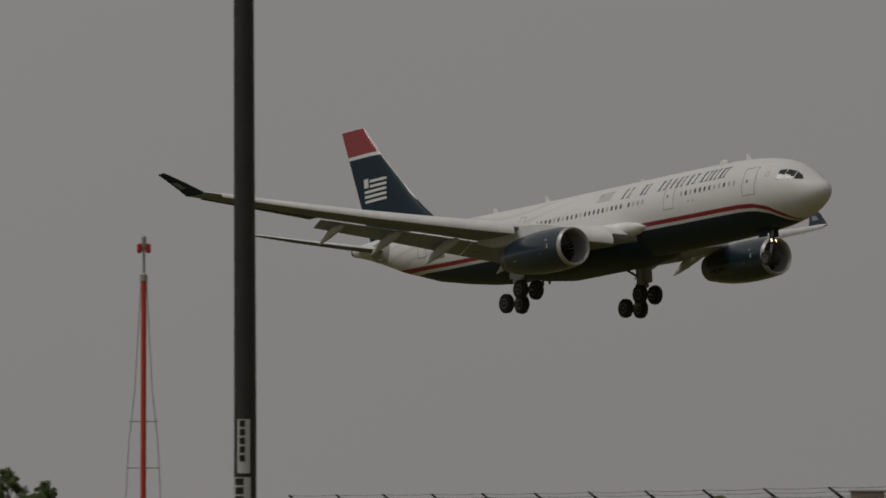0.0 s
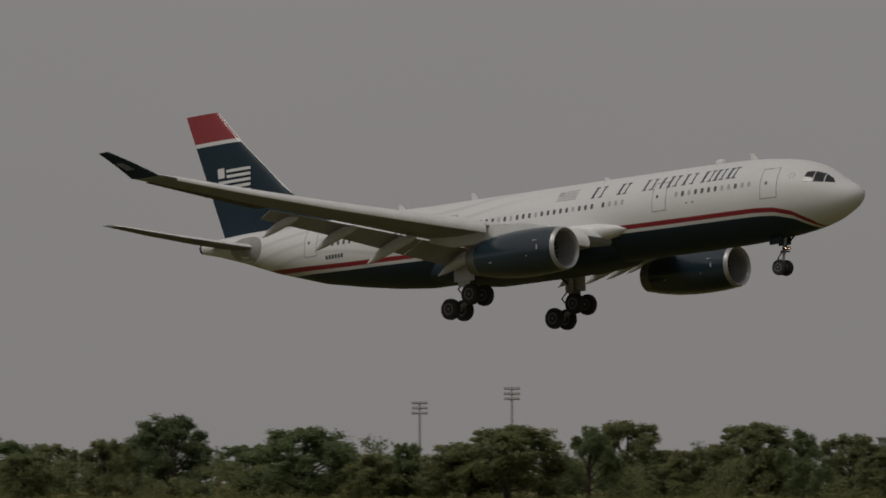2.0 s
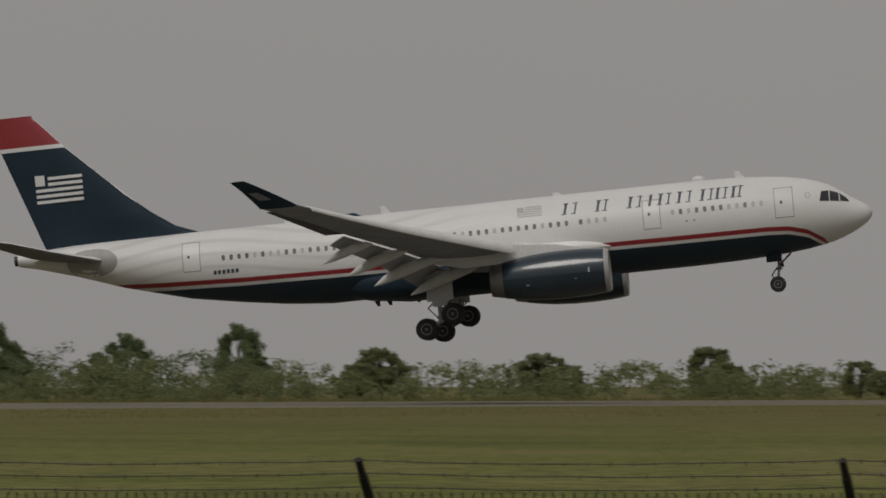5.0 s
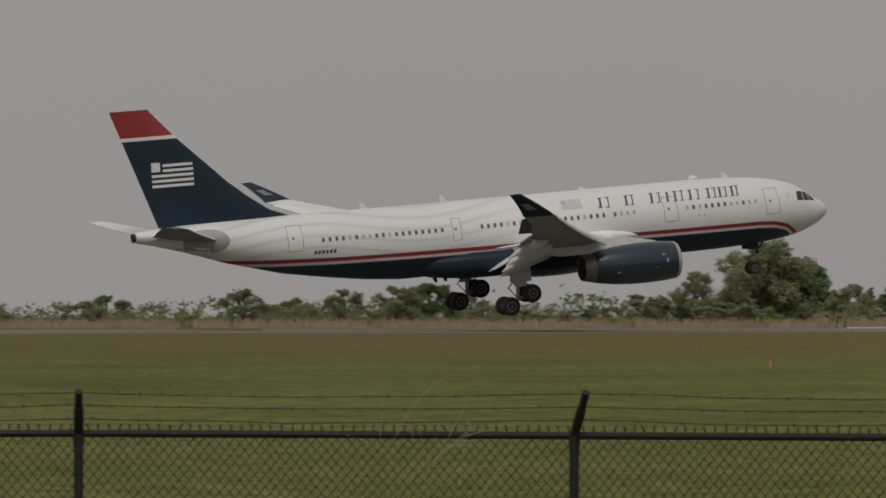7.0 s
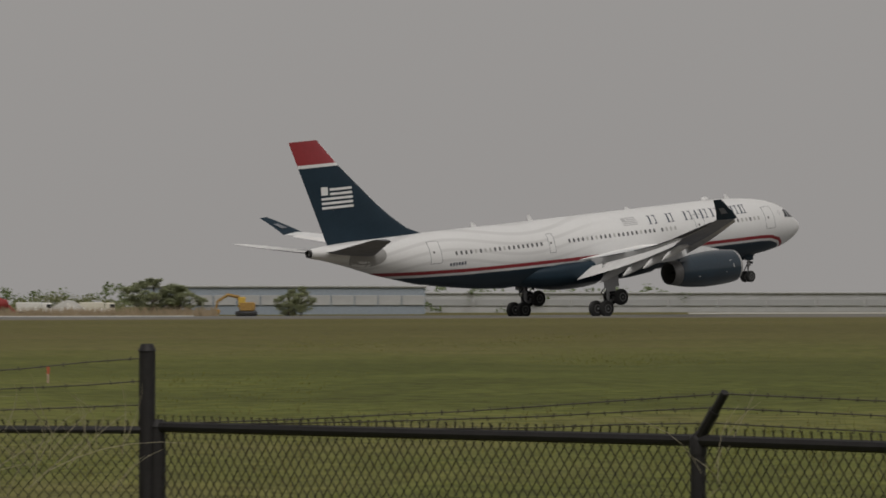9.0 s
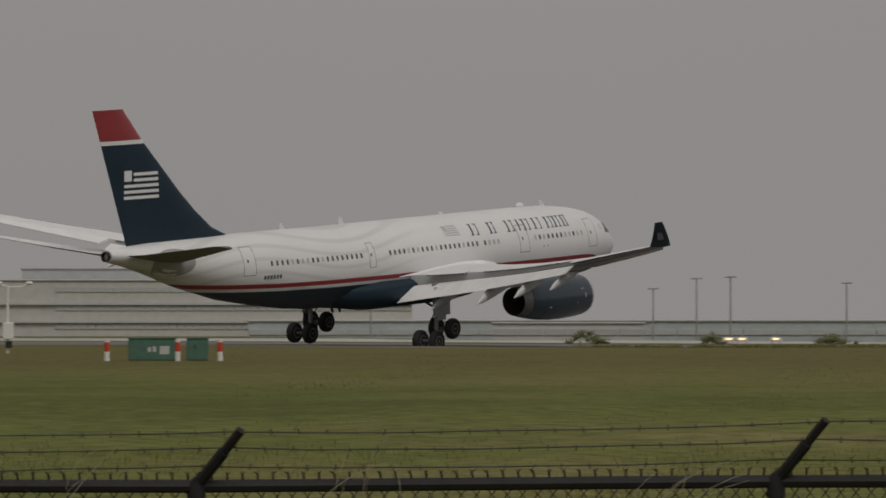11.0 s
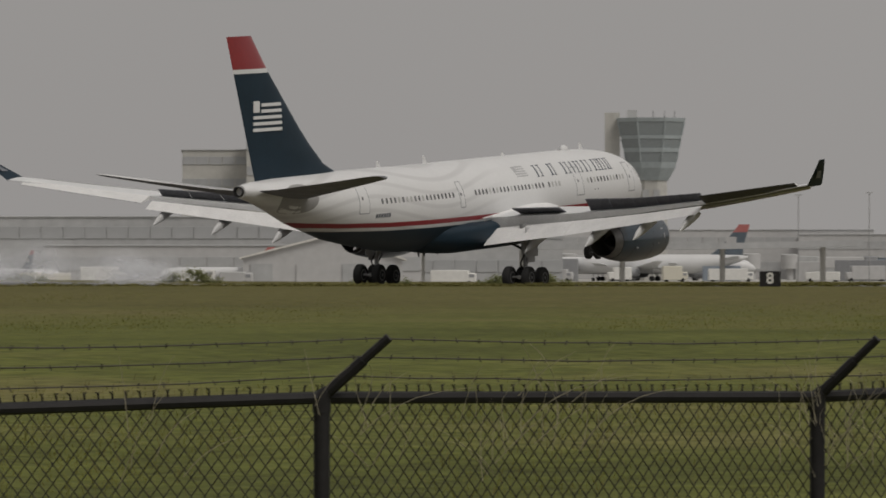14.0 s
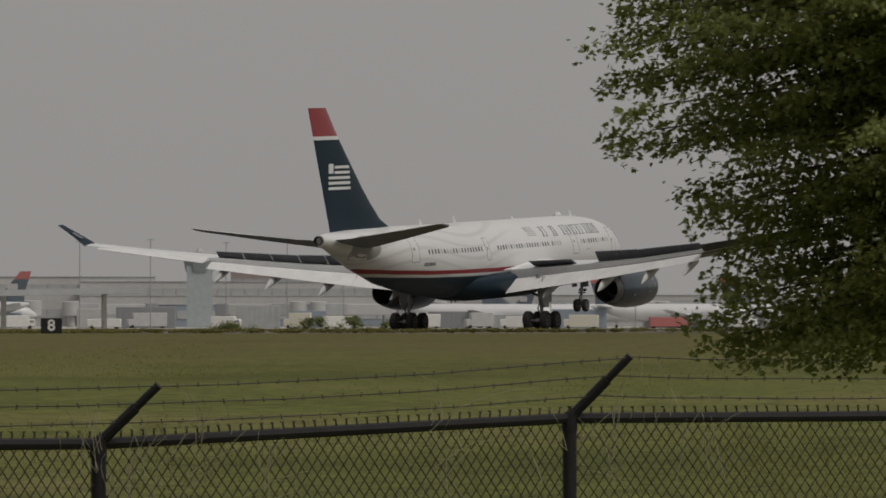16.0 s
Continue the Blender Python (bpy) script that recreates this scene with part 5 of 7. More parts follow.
# ---- things on the field and beyond it ----
M_STAKE = mat("weathered_stake", (0.42, 0.30, 0.24), 0.8, vary=0.2)
M_FLAG = mat("faded_stake_orange", (0.42, 0.10, 0.05), 0.75, vary=0.2)
M_SOCK = mat("orange_red_cloth", (0.70, 0.060, 0.025), 0.8, vary=0.18, scale=2.5, fine=30, bump=0.3)
M_PEACH = mat("weathered_orange_paint", (0.55, 0.22, 0.11), 0.6, vary=0.15, scale=2)
M_SIGNRED = mat("marker_red", (0.50, 0.050, 0.022), 0.6, vary=0.18, scale=1.2)
M_SIGNWHITE = mat("marker_white", (0.70, 0.69, 0.66), 0.6, vary=0.12, scale=1.0)
M_CREAM = mat("cream_metal", (0.62, 0.59, 0.5), 0.55, vary=0.1)
M_GREENBOX = mat("green_cabinet", (0.06, 0.13, 0.095), 0.6, vary=0.2)
M_YELLOW = mat("machine_yellow", (0.55, 0.36, 0.06), 0.6, vary=0.2)
M_RUST = mat("worn_boom_brown", (0.33, 0.20, 0.06), 0.8, vary=0.3)
M_POLE = mat("dark_pole_paint", (0.022, 0.018, 0.018), 0.6, vary=0.4, scale=3)
M_PAPER = mat("sticker_paper", (0.45, 0.45, 0.44), 0.7, vary=0.15)
M_GREY = mat("galvanised_grey", (0.33, 0.33, 0.33), 0.55, 0.2, vary=0.15)
M_TANK = mat("white_tank", (0.62, 0.6, 0.56), 0.6, vary=0.15, scale=0.2, fine=1.5)
M_TAN = mat("tan_concrete", (0.47, 0.46, 0.43), 0.85, vary=0.12, scale=0.05, fine=0.8)
# far wall, roof, sheeting and glass tones drawn together: distance haze in the colour
M_PALEWALL = mat("hazed_wall", (0.475, 0.47, 0.467), 0.8, vary=0.1, scale=0.05, fine=0.7)
M_SLATE = mat("hazed_roof", (0.41, 0.413, 0.415), 0.8, vary=0.15, scale=0.05, fine=0.6)
M_TEAL = mat("hazed_teal_sheeting", (0.38, 0.42, 0.43), 0.7, vary=0.15, scale=0.05, fine=0.7)
M_PANE = mat("hazed_window_glass", (0.38, 0.385, 0.39), 0.4, vary=0.2, scale=0.2)
M_TOWERGLASS = mat("hazed_tower_glass", (0.25, 0.275, 0.28), 0.3, vary=0.15)
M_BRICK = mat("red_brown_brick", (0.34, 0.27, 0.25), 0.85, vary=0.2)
M_REDBRICK = mat("weathered_red_brick", (0.33, 0.20, 0.18), 0.85, vary=0.2)
M_BLUE = mat("hazed_blue_sheeting", (0.27, 0.31, 0.36), 0.7, vary=0.15)
M_FEATHER = mat("dark_feathers", (0.015, 0.014, 0.015), 0.7, vary=0.3)
M_BEACON = mat("red_beacon_glass", (0.45, 0.03, 0.02), 0.3, vary=0.1)
# apron navy and red, lightened to carry the haze in the paint
M_HAZENAVY = mat("hazed_navy_paint", (0.10, 0.125, 0.15), 0.5, vary=0.2, scale=0.3, fine=3)
M_HAZERED = mat("hazed_red_paint", (0.42, 0.14, 0.13), 0.5, vary=0.15)
M_DULLGREY = mat("dull_grey_metal", (0.27, 0.275, 0.285), 0.6, vary=0.2)
M_SPARK = mat("lit_ground_light", (1.0, 0.55, 0.25), 0.4, emit=2.2, vary=0.02)


# utility pole with stickers
pole = thing("utility_pole", "slim dark steel pole with paper stickers", "pole", frame_at(-49.1, 28))
part("shaft", tube([(0, 0, -0.3), (0.0, 0, 3), (-0.012, 0, 5.2), (-0.02, 0, 8)], [0.062, 0.058, 0.052, 0.048], 16), M_POLE, pole)
def wrap(z0, z1, a0, a1, r):
    bm = bmesh.new()
    rows = []
    for z in (z0, z1):
        for q in (r, r - 0.004):
            rows.append([bm.verts.new((q * math.sin(radians(a)), -q * math.cos(radians(a)), z)) for a in [a0 + (a1 - a0) * i / 6 for i in range(7)]])
    for i in range(6):
        bm.faces.new((rows[0][i], rows[0][i + 1], rows[2][i + 1], rows[2][i]))
    return bm
base = ground_z(28)
for z0, z1, a0, a1 in ((1.51, 1.79, -38, 22), (1.2, 1.49, -60, 26)):
    st = part("sticker", wrap(z0 - base, z1 - base, a0, a1, 0.066), M_PAPER, pole, "pale sticker with dark bars")
    n = 5
    for i in range(n):
        h = (z1 - z0) * 0.8 / n
        zz = z0 + (z1 - z0) * 0.2 + i * h - base
        part("print_bar", wrap(zz + h * 0.12, zz + h * 0.88, a0 + 12, a0 + (a1 - a0) * 0.62, 0.068), M_BLACK, st)

# guyed approach mast
mast = thing("approach_mast", "slim orange mast with red beacons and guy rods", "mast", frame_at(-50.18, 100))
part("shaft", tube([(0, 0, 0), (0, 0, 5.6)], [0.055, 0.05], 10), M_SIGNRED, mast)
part("tip", tube([(0, 0, 5.6), (0, 0, 5.72), (0, 0, 5.75), (0, 0, 6.3)], [0.07, 0.07, 0.025, 0.025], 8), M_GREY, mast)
for s in (-1, 1):
    part("guy_rod", tube([(s * 0.05, 0, 5.6), (s * 0.16, 0, 3.6), (s * 0.27, 0, 2.6), (s * 0.34, 0, 1.2), (s * 0.4, 0, 0)], 0.01, 5), M_GREY, mast)
    part("beacon", spin([(6.12, 0.02), (6.14, 0.05), (6.28, 0.05), (6.3, 0.02)], 10, "z", (s * 0.08, 0, 0)), M_BEACON, mast, "red beacon glass")
part("lamp_head", spin([(6.2, 0.03), (6.25, 0.05), (6.42, 0.045), (6.45, 0.01)], 10, "z"), M_GREY, mast)
for z, w in ((3.0, 0.26), (2.14, 0.31)):
    part("cross_rod", tube([(-w, 0, z), (w, 0, z)], 0.01, 5), M_GREY, mast)

# birds on the left fence
def build_bird(m):
    b = thing("bird", "small dark bird perched on the fence wire", "bird", m, "birds on the fence")
    part("body", loft([[(x, r * math.cos(a), z + r * 1.05 * math.sin(a)) for a in [i * math.tau / 8 for i in range(8)]] for x, z, r in ((-0.1, 0.02, 0.006), (-0.05, 0.04, 0.022), (0, 0.065, 0.036), (0.035, 0.09, 0.034), (0.055, 0.11, 0.02))]), M_FEATHER, b)
    part("head", spin([(-0.025, 0.004), (-0.012, 0.02), (0.008, 0.021), (0.022, 0.01), (0.045, 0.001)], 8, "x", (0.06, 0, 0.125)), M_FEATHER, b)
    part("tail", loft([[(-0.06, -0.012, 0.03), (-0.06, 0.012, 0.03), (-0.06, 0.012, 0.04), (-0.06, -0.012, 0.04)], [(-0.16, -0.018, -0.02), (-0.16, 0.018, -0.02), (-0.16, 0.018, -0.014), (-0.16, -0.018, -0.014)]]), M_FEATHER, b)
    for s in (-1, 1):
        part("leg", tube([(0.01, s * 0.012, 0.04), (0.015, s * 0.012, -0.005)], 0.003, 4), M_FEATHER, b)
    return b
for az, r, z, t in ((-41.19, 97.2, 1.80, 200), (-40.62, 95, 1.87, 20), (-39.95, 93.2, 1.70, 160), (-39.39, 91.4, 1.93, 170), (-39.15, 90.9, 1.98, 80), (-38.96, 90.5, 1.97, 150)):
    build_bird(Matrix.Translation(polar(az, r, z)) @ Matrix.Rotation(radians(t - az), 4, "Z"))

# water tower
wt = thing("water_tower", "white water tower with a conical roof", "water tower", frame_at(-39.01, 2000) @ Matrix.Diagonal((0.93, 0.93, 0.945, 1)))
part("tank", spin([(21, 0.6), (22.5, 3.5), (25, 5.4), (27, 6), (36, 6), (36, 6.3), (41.6, 0.3)], 32, "z"), M_TANK, wt)
part("riser", tube([(0, 0, 0), (0, 0, 21.5)], 0.9, 12), M_TANK, wt)
part("balcony", spin([(26.6, 6), (26.6, 7), (27.8, 7), (27.8, 6.9), (26.9, 6.9), (26.9, 6)], 32, "z"), M_GREY, wt)
for k in range(6):
    a = k * math.tau / 6 + 0.3
    part("leg", tube([(8.5 * math.cos(a), 8.5 * math.sin(a), 0), (6.2 * math.cos(a), 6.2 * math.sin(a), 27)], 0.24, 8), M_TANK, wt)

# floodlight masts over the trees
def build_floodlight(az, r, top):
    f = thing("floodlight_mast", "tall sports floodlight mast above the trees", "floodlight", frame_at(az, r), "floodlights")
    h = top - 0.4
    part("pole", tube([(0, 0, 0), (0, 0, h)], [0.28, 0.14], 8), M_GREY, f)
    for k in range(3):
        z = h - k * 0.85
        part("crossarm", box((0, 0, z - 0.2), (2.7, 0.15, 0.12)), M_GREY, f, smooth=False)
        for i in range(5):
            part("lamp", box((-1.1 + 0.55 * i, -0.2, z + 0.05), (0.42, 0.35, 0.42), bevel=0.06), M_SLATE, f, smooth=False)
build_floodlight(-32.42, 900, 15.0)
build_floodlight(-31.44, 900, 17.4)

# red and white antenna tower by the runway
def lattice(name, parent, z0, z1, w0, w1, material, step):
    bm = bmesh.new()
    c = ((-1, -1), (1, -1), (1, 1), (-1, 1))
    n = max(1, round((z1 - z0) / step))
    r = 0.035 * max(1, w0)
    for i in range(4):
        tube([(c[i][0] * w0, c[i][1] * w0, z0), (c[i][0] * w1, c[i][1] * w1, z1)], r, 5, bm)
        j = (i + 1) % 4
        for k in range(n):
            f, g = k / n, (k + 1) / n
            wa, wb = w0 + (w1 - w0) * f, w0 + (w1 - w0) * g
            za, zb = z0 + (z1 - z0) * f, z0 + (z1 - z0) * g
            p, q = (c[i], c[j]) if k % 2 else (c[j], c[i])
            tube([(p[0] * wa, p[1] * wa, za), (q[0] * wb, q[1] * wb, zb)], r * 0.55, 4, bm)
            tube([(c[i][0] * wb, c[i][1] * wb, zb), (c[j][0] * wb, c[j][1] * wb, zb)], r * 0.55, 4, bm)
    return part(name, bm, material, parent, smooth=False)
at = thing("antenna_tower", "short red and white lattice tower with a thin mast", "tower", frame_at(-15.33, 310))
for z0, z1, m in ((0, 0.85, M_SIGNWHITE), (0.85, 1.6, M_SIGNRED), (1.6, 2.45, M_SIGNWHITE), (2.45, 3.2, M_SIGNRED)):
    lattice("lattice_section", at, z0, z1, 0.42, 0.42, m, 0.4)
    part("panel", box((0.05, 0, (z0 + z1) / 2), (0.46, 0.5, (z1 - z0) * 0.55)), m, at, smooth=False)
part("platform", box((0, 0, 3.2), (1.5, 1.2, 0.14)), M_SIGNRED, at, smooth=False)
part("top_mast", tube([(0, 0, 3.2), (0, 0, 6.1)], [0.07, 0.035], 6), M_SIGNRED, at)
part("rail", box((0, -0.55, 3.45), (1.35, 0.05, 0.1)), M_SIGNRED, at, smooth=False)

# marker stakes in the grass
for az, r, h in ((-10.9, 205, 0.5), (-10.65, 208, 0.75), (-10.4, 215, 0.8), (-8.35, 205, 0.55), (20.4, 125, 0.4), (27.2, 93, 0.32), (40.36, 112, 0.3), (54.5, 74, 0.42), (57.8, 105, 0.28)):
    s = thing("marker_stake", "thin orange and white marker stake in the grass", "stake", frame_at(az, r), "marker stakes")
    part("stake", box((0, 0, h * 0.22), (0.035, 0.02, h * 0.55), bevel=0.004), M_STAKE, s, smooth=False)
    part("flag", box((0.005, -0.004, h * 0.68), (0.05, 0.024, h * 0.38), bevel=0.004), M_FLAG, s, "orange marker top", smooth=False)

# tall lattice mast with antenna bays
tm = thing("lattice_mast", "tall red and white lattice mast with antenna bays", "mast", frame_at(37.78, 245))
for z0, z1, m in ((0, 2.8, M_SIGNRED), (2.8, 6.2, M_SIGNWHITE), (6.2, 9.6, M_SIGNRED), (9.6, 13.0, M_SIGNWHITE), (13.0, 16.5, M_SIGNRED)):
    lattice("lattice_section", tm, z0, z1, 0.46, 0.46, m, 0.55)
for z in (4.1, 9.1, 14.0):
    for k in range(5):
        part("antenna_element", tube([(-1.2 + 0.1 * (k % 3), -0.5 - 0.1 * k, z - 0.4 + 0.2 * k), (0.7, -0.5 - 0.1 * k, z - 0.4 + 0.2 * k)], 0.035, 5), M_SIGNRED, tm, "red dipole antenna")
    for k in range(6):
        part("antenna_element", tube([(-1.0 + 0.3 * k, -0.6, z - 0.7), (-1.0 + 0.3 * k, -0.6, z + 0.7 + 0.3 * (k % 2))], 0.03, 5), M_SIGNRED, tm, "red dipole antenna")
part("cable_run", tube([(0.5, -0.4, 1.95), (1.9, -0.3, 1.85), (2.7, 0, 1.9)], 0.03, 5), M_GREY, tm)

# equipment shelters
def build_shelter(label, az, r, width, height, deep, cells, rows):
    s = thing("equipment_shelter", label, "shelter", frame_at(az, r, ground_z(r, az) - 0.05), "airfield shelters")
    part("core", box((0, deep / 2, height / 2), (width - 0.06, deep - 0.06, height - 0.04)), M_SIGNWHITE, s, smooth=False)
    total = sum(cells)
    for j in range(rows):
        x = -width / 2
        for i, c in enumerate(cells):
            w = c / total * width
            red = (i + j) % 2 == 1
            part("wall_panel", box((x + w / 2, 0.0, height * (j + 0.5) / rows), (w - 0.012, 0.08, height / rows - 0.012), bevel=0.008), M_SIGNRED if red else M_SIGNWHITE, s, "red painted wall panel" if red else "white painted wall panel", smooth=False)
            x += w
    part("roof", box((0, deep / 2, height + 0.03), (width + 0.08, deep + 0.1, 0.06), bevel=0.015), M_SIGNWHITE, s, smooth=False)
    return s
def hood(parent, x, z, w, h, d):
    rings = []
    for y in (-0.04, -0.04 - d):
        rings.append([(x - w / 2, y, z), (x + w / 2, y, z), (x + w / 2, y, z + h)] + [(x - w * 0.02 - w * 0.48 * math.sin(radians(a)), y, z + h * 0.12 + h * 0.88 * math.cos(radians(a))) for a in range(0, 91, 9)])
    part("vent_hood", loft(rings), M_CREAM, parent, "cream rounded vent hood")
s1 = build_shelter("red and white checkered equipment shelter", 38.88, 245, 5.3, 2.75, 3.0, (45, 48, 39, 36, 39), 2)
hood(s1, -0.75, 1.95, 0.55, 0.45, 0.4)
part("shade", box((1.45, -0.35, 2.25), (1.4, 0.7, 0.06), m=Matrix.Rotation(-0.03, 4, "X")), M_CREAM, s1, smooth=False)
part("junction_box", box((-1.65, -0.2, 1.2), (1.15, 0.3, 0.7), bevel=0.03), M_GREY, s1, smooth=False)
part("doorway", box((1.3, -0.045, 1.3), (0.8, 0.03, 2.0), bevel=0.01), M_CREAM, s1, smooth=False)
part("conduit", tube([(-0.62, -0.07, 0), (-0.62, -0.07, 1.0)], 0.04, 6), M_DARKMETAL, s1)
bm = tube([(-1.55, -0.12, 0), (-1.55, -0.12, 4.9)], 0.075, 8)
part("red_pole", bm, M_SIGNRED, s1)
part("lamp_yoke", tube([(-1.85, -0.12, 5.65), (-1.9, -0.12, 5.25), (-1.75, -0.12, 4.95), (-1.35, -0.12, 4.95), (-1.2, -0.12, 5.25), (-1.25, -0.12, 5.65)], 0.03, 6), M_GREY, s1)
s2 = build_shelter("large red and white striped equipment shelter", 41.85, 204, 6.6, 3.1, 3.4, (40, 43, 42, 42, 41, 37, 32, 33), 1)
hood(s2, -0.55, 0.65, 1.6, 1.35, 0.9)
hood(s2, 2.6, 0.45, 1.35, 1.0, 0.9)
part("vent", box((2.42, -0.05, 2.1), (0.42, 0.06, 0.6)), M_DARKMETAL, s2, smooth=False)
part("round_lamp", spin([(-0.3, 0.22), (-0.12, 0.26), (0.05, 0.22), (0.05, 0.02)], 16, "y", (3.05, -0.05, 2.1)), M_GREY, s2, "round grey lamp on the wall")
part("switch_box", box((1.55, -0.08, 0.9), (0.24, 0.12, 0.3)), M_SIGNWHITE, s2, smooth=False)
part("lever", tube([(-1.8, -0.07, 0.3), (-1.8, -0.07, 1.5)], 0.04, 6), M_DARKMETAL, s2)
part("side_box", box((3.65, 0.1, 0.55), (0.35, 0.5, 1.1), bevel=0.03), M_SIGNWHITE, s2, smooth=False)

# yellow loading cranes and floats
for az in (37.4, 40.1):
    g = thing("loading_crane", "yellow loading crane with a folded brown boom", "crane", frame_at(az, 388), "loading cranes")
    for x in ((0.2, 1.4) if az < 38 else (0.2,)):
        part("column", box((x, 0, 1.6), (0.55, 0.55, 3.2), bevel=0.05), M_YELLOW, g, smooth=False)
    bm = box((-1.6, 0, 3.75), (4.6, 0.4, 0.28), bevel=0.04)
    box((-2.0, 0.1, 3.35), (3.2, 0.3, 0.2), bm, 0.03)
    for k in range(6):
        tube([(-3.6 + 0.6 * k, -0.2, 3.3), (-3.3 + 0.6 * k, -0.2, 3.85)], 0.06, 5, bm)
    part("boom", bm, M_RUST, g, smooth=False)
    part("hook_block", box((-3.6, 0, 2.7), (0.5, 0.4, 1.3), bevel=0.06), M_RUST, g, smooth=False)
for az in (37.96, 40.58):
    b = thing("yellow_drum", "yellow drum lying beside the runway", "drum", frame_at(az, 388), "drums")
    part("shell", spin([(-0.5, 0.02), (-0.45, 0.3), (0, 0.34), (0.45, 0.3), (0.5, 0.02)], 14, "x", (0, 0, 0.32)), M_YELLOW, b)

# weather sensor post, marker posts and green cabinets
ws = thing("weather_post", "white weather sensor post with two arms", "sensor", frame_at(43.45, 240))
part("post", tube([(0, 0, 0), (0, 0, 3.0)], 0.06, 8), M_SIGNWHITE, ws)
part("arm", tube([(-0.35, 0, 3.1), (0, 0, 2.95), (0.6, 0, 2.95), (0.9, 0, 3.1)], 0.04, 6), M_SIGNWHITE, ws)
for x in (-0.4, 0.95):
    part("sensor_head", spin([(-0.16, 0.03), (-0.1, 0.08), (0.1, 0.08), (0.16, 0.03)], 8, "x", (x, 0, 3.12)), M_SIGNWHITE, ws)
part("cabinet", box((0.02, -0.1, 1.0), (0.5, 0.35, 0.75), bevel=0.03), M_SIGNWHITE, ws, smooth=False)
part("foot", box((0.05, -0.05, 0.4), (0.3, 0.2, 0.3)), M_DARKMETAL, ws, smooth=False)
for az in (44.5, 45.25, 45.7):
    p = thing("marker_post", "short red and white banded marker post", "post", frame_at(az, 196), "marker posts")
    for k, m in enumerate((M_SIGNWHITE, M_SIGNRED, M_SIGNWHITE)):
        z = (0, 0.34, 0.68, 0.78)
        part("band", tube([(0, 0, z[k]), (0, 0, z[k + 1])], 0.1, 12), m, p, "white band" if k != 1 else "red band")
for az, w in ((44.98, 1.75), (45.46, 0.8)):
    c = thing("green_cabinet", "green electrical cabinet with white labels", "cabinet", frame_at(az, 199), "cabinets")
    part("body", box((0, 0, 0.4), (w, 0.7, 0.8), bevel=0.03), M_GREENBOX, c, smooth=False)
    part("lid", box((0, 0, 0.82), (w + 0.06, 0.76, 0.05), bevel=0.01), M_GREENBOX, c, smooth=False)
    for x, z, a, b in (((-0.1, 0.4, 0.12, 0.18), (0.08, 0.42, 0.12, 0.2), (0.45, 0.38, 0.35, 0.3)) if w > 1 else ((-0.1, 0.5, 0.06, 0.12),)):
        part("label_plate", box((x, -0.355, z), (a, 0.02, b)), M_PAPER if w > 1 else M_DARKMETAL, c, smooth=False)

# windsock
wk = thing("windsock", "orange-red windsock drooping from a peach steel mast", "windsock", frame_at(58.79, 112))
part("lower_mast", tube([(0, 0, -0.1), (0, 0, 0.3), (0, 0, 4.2)], [0.07, 0.105, 0.085], 12), M_PEACH, wk, "peach painted lower mast")
part("collar", tube([(0, 0, 3.2), (0, 0, 3.42)], 0.11, 12), M_PEACH, wk)
part("upper_mast", tube([(0, 0, 4.2), (0, 0, 5.98)], [0.04, 0.025], 8), M_SIGNRED, wk)
for z in (4.55, 5.55):
    part("swivel", spin([(z - 0.08, 0.04), (z - 0.03, 0.09), (z + 0.03, 0.09), (z + 0.08, 0.04)], 12, "z"), M_SIGNRED, wk)
part("obstruction_light", spin([(5.8, 0.03), (5.83, 0.07), (5.96, 0.07), (6.0, 0.03)], 10, "z"), M_BEACON, wk, "red obstruction light")
part("top_lamp", spin([(5.97, 0.03), (6.05, 0.055), (6.16, 0.05), (6.2, 0.01)], 10, "z"), M_GREY, wk)
part("cable", tube([(0.03, 0, 6.1), (0.1, 0, 5.8), (0.08, 0, 5.5)], 0.012, 5), M_DARKMETAL, wk)
bm = bmesh.new()
ring = [(-0.04 + 0.0, 0.47 * math.cos(k * math.tau / 20), 5.03 + 0.49 * math.sin(k * math.tau / 20)) for k in range(21)]
part("hoop", tube(ring, 0.02, 6), M_SIGNRED, wk)
rw = random.Random(8)
sock = [(-0.04, 5.03, 0.475, 0), (-0.4, 5.03, 0.46, 0), (-0.85, 5.02, 0.425, 0), (-1.2, 5.0, 0.385, 2), (-1.44, 4.99, 0.345, 8), (-1.6, 4.93, 0.29, 26), (-1.72, 4.84, 0.235, 38), (-1.86, 4.72, 0.255, 40), (-2.0, 4.58, 0.228, 44), (-2.12, 4.46, 0.24, 46), (-2.45, 4.10, 0.205, 48), (-2.8, 3.72, 0.178, 48), (-3.08, 3.42, 0.155, 48)]
rings = []
for i, (x, z, r, a) in enumerate(sock):
    ca, sa = math.cos(radians(a)), math.sin(radians(a))
    ring = []
    for k in range(24):
        g = k * math.tau / 24
        q = r * (1 + 0.035 * math.sin(3 * g + i) + rw.uniform(-0.012, 0.012) * (i > 2))
        u = q * math.sin(g)
        ring.append((x - sa * -u * -1, q * math.cos(g), z + ca * u))
    rings.append(ring)
inner = [[(Vector(p) - Vector((sock[i][0], 0, sock[i][1]))) * 0.96 + Vector((sock[i][0], 0, sock[i][1])) for p in rings[i]] for i in range(len(rings))]
BEND = 5
bm = loft(rings[:BEND + 1], cap=False)
loft(inner[:BEND + 1], cap=False, bm=bm)
part("sock", bm, M_SOCK, wk, "inflated orange-red cloth sock")
hinge_at = Vector((sock[BEND][0], 0, sock[BEND][1]))
bm = loft([[Vector(p) - hinge_at for p in r] for r in rings[BEND - 1:]], cap=False)
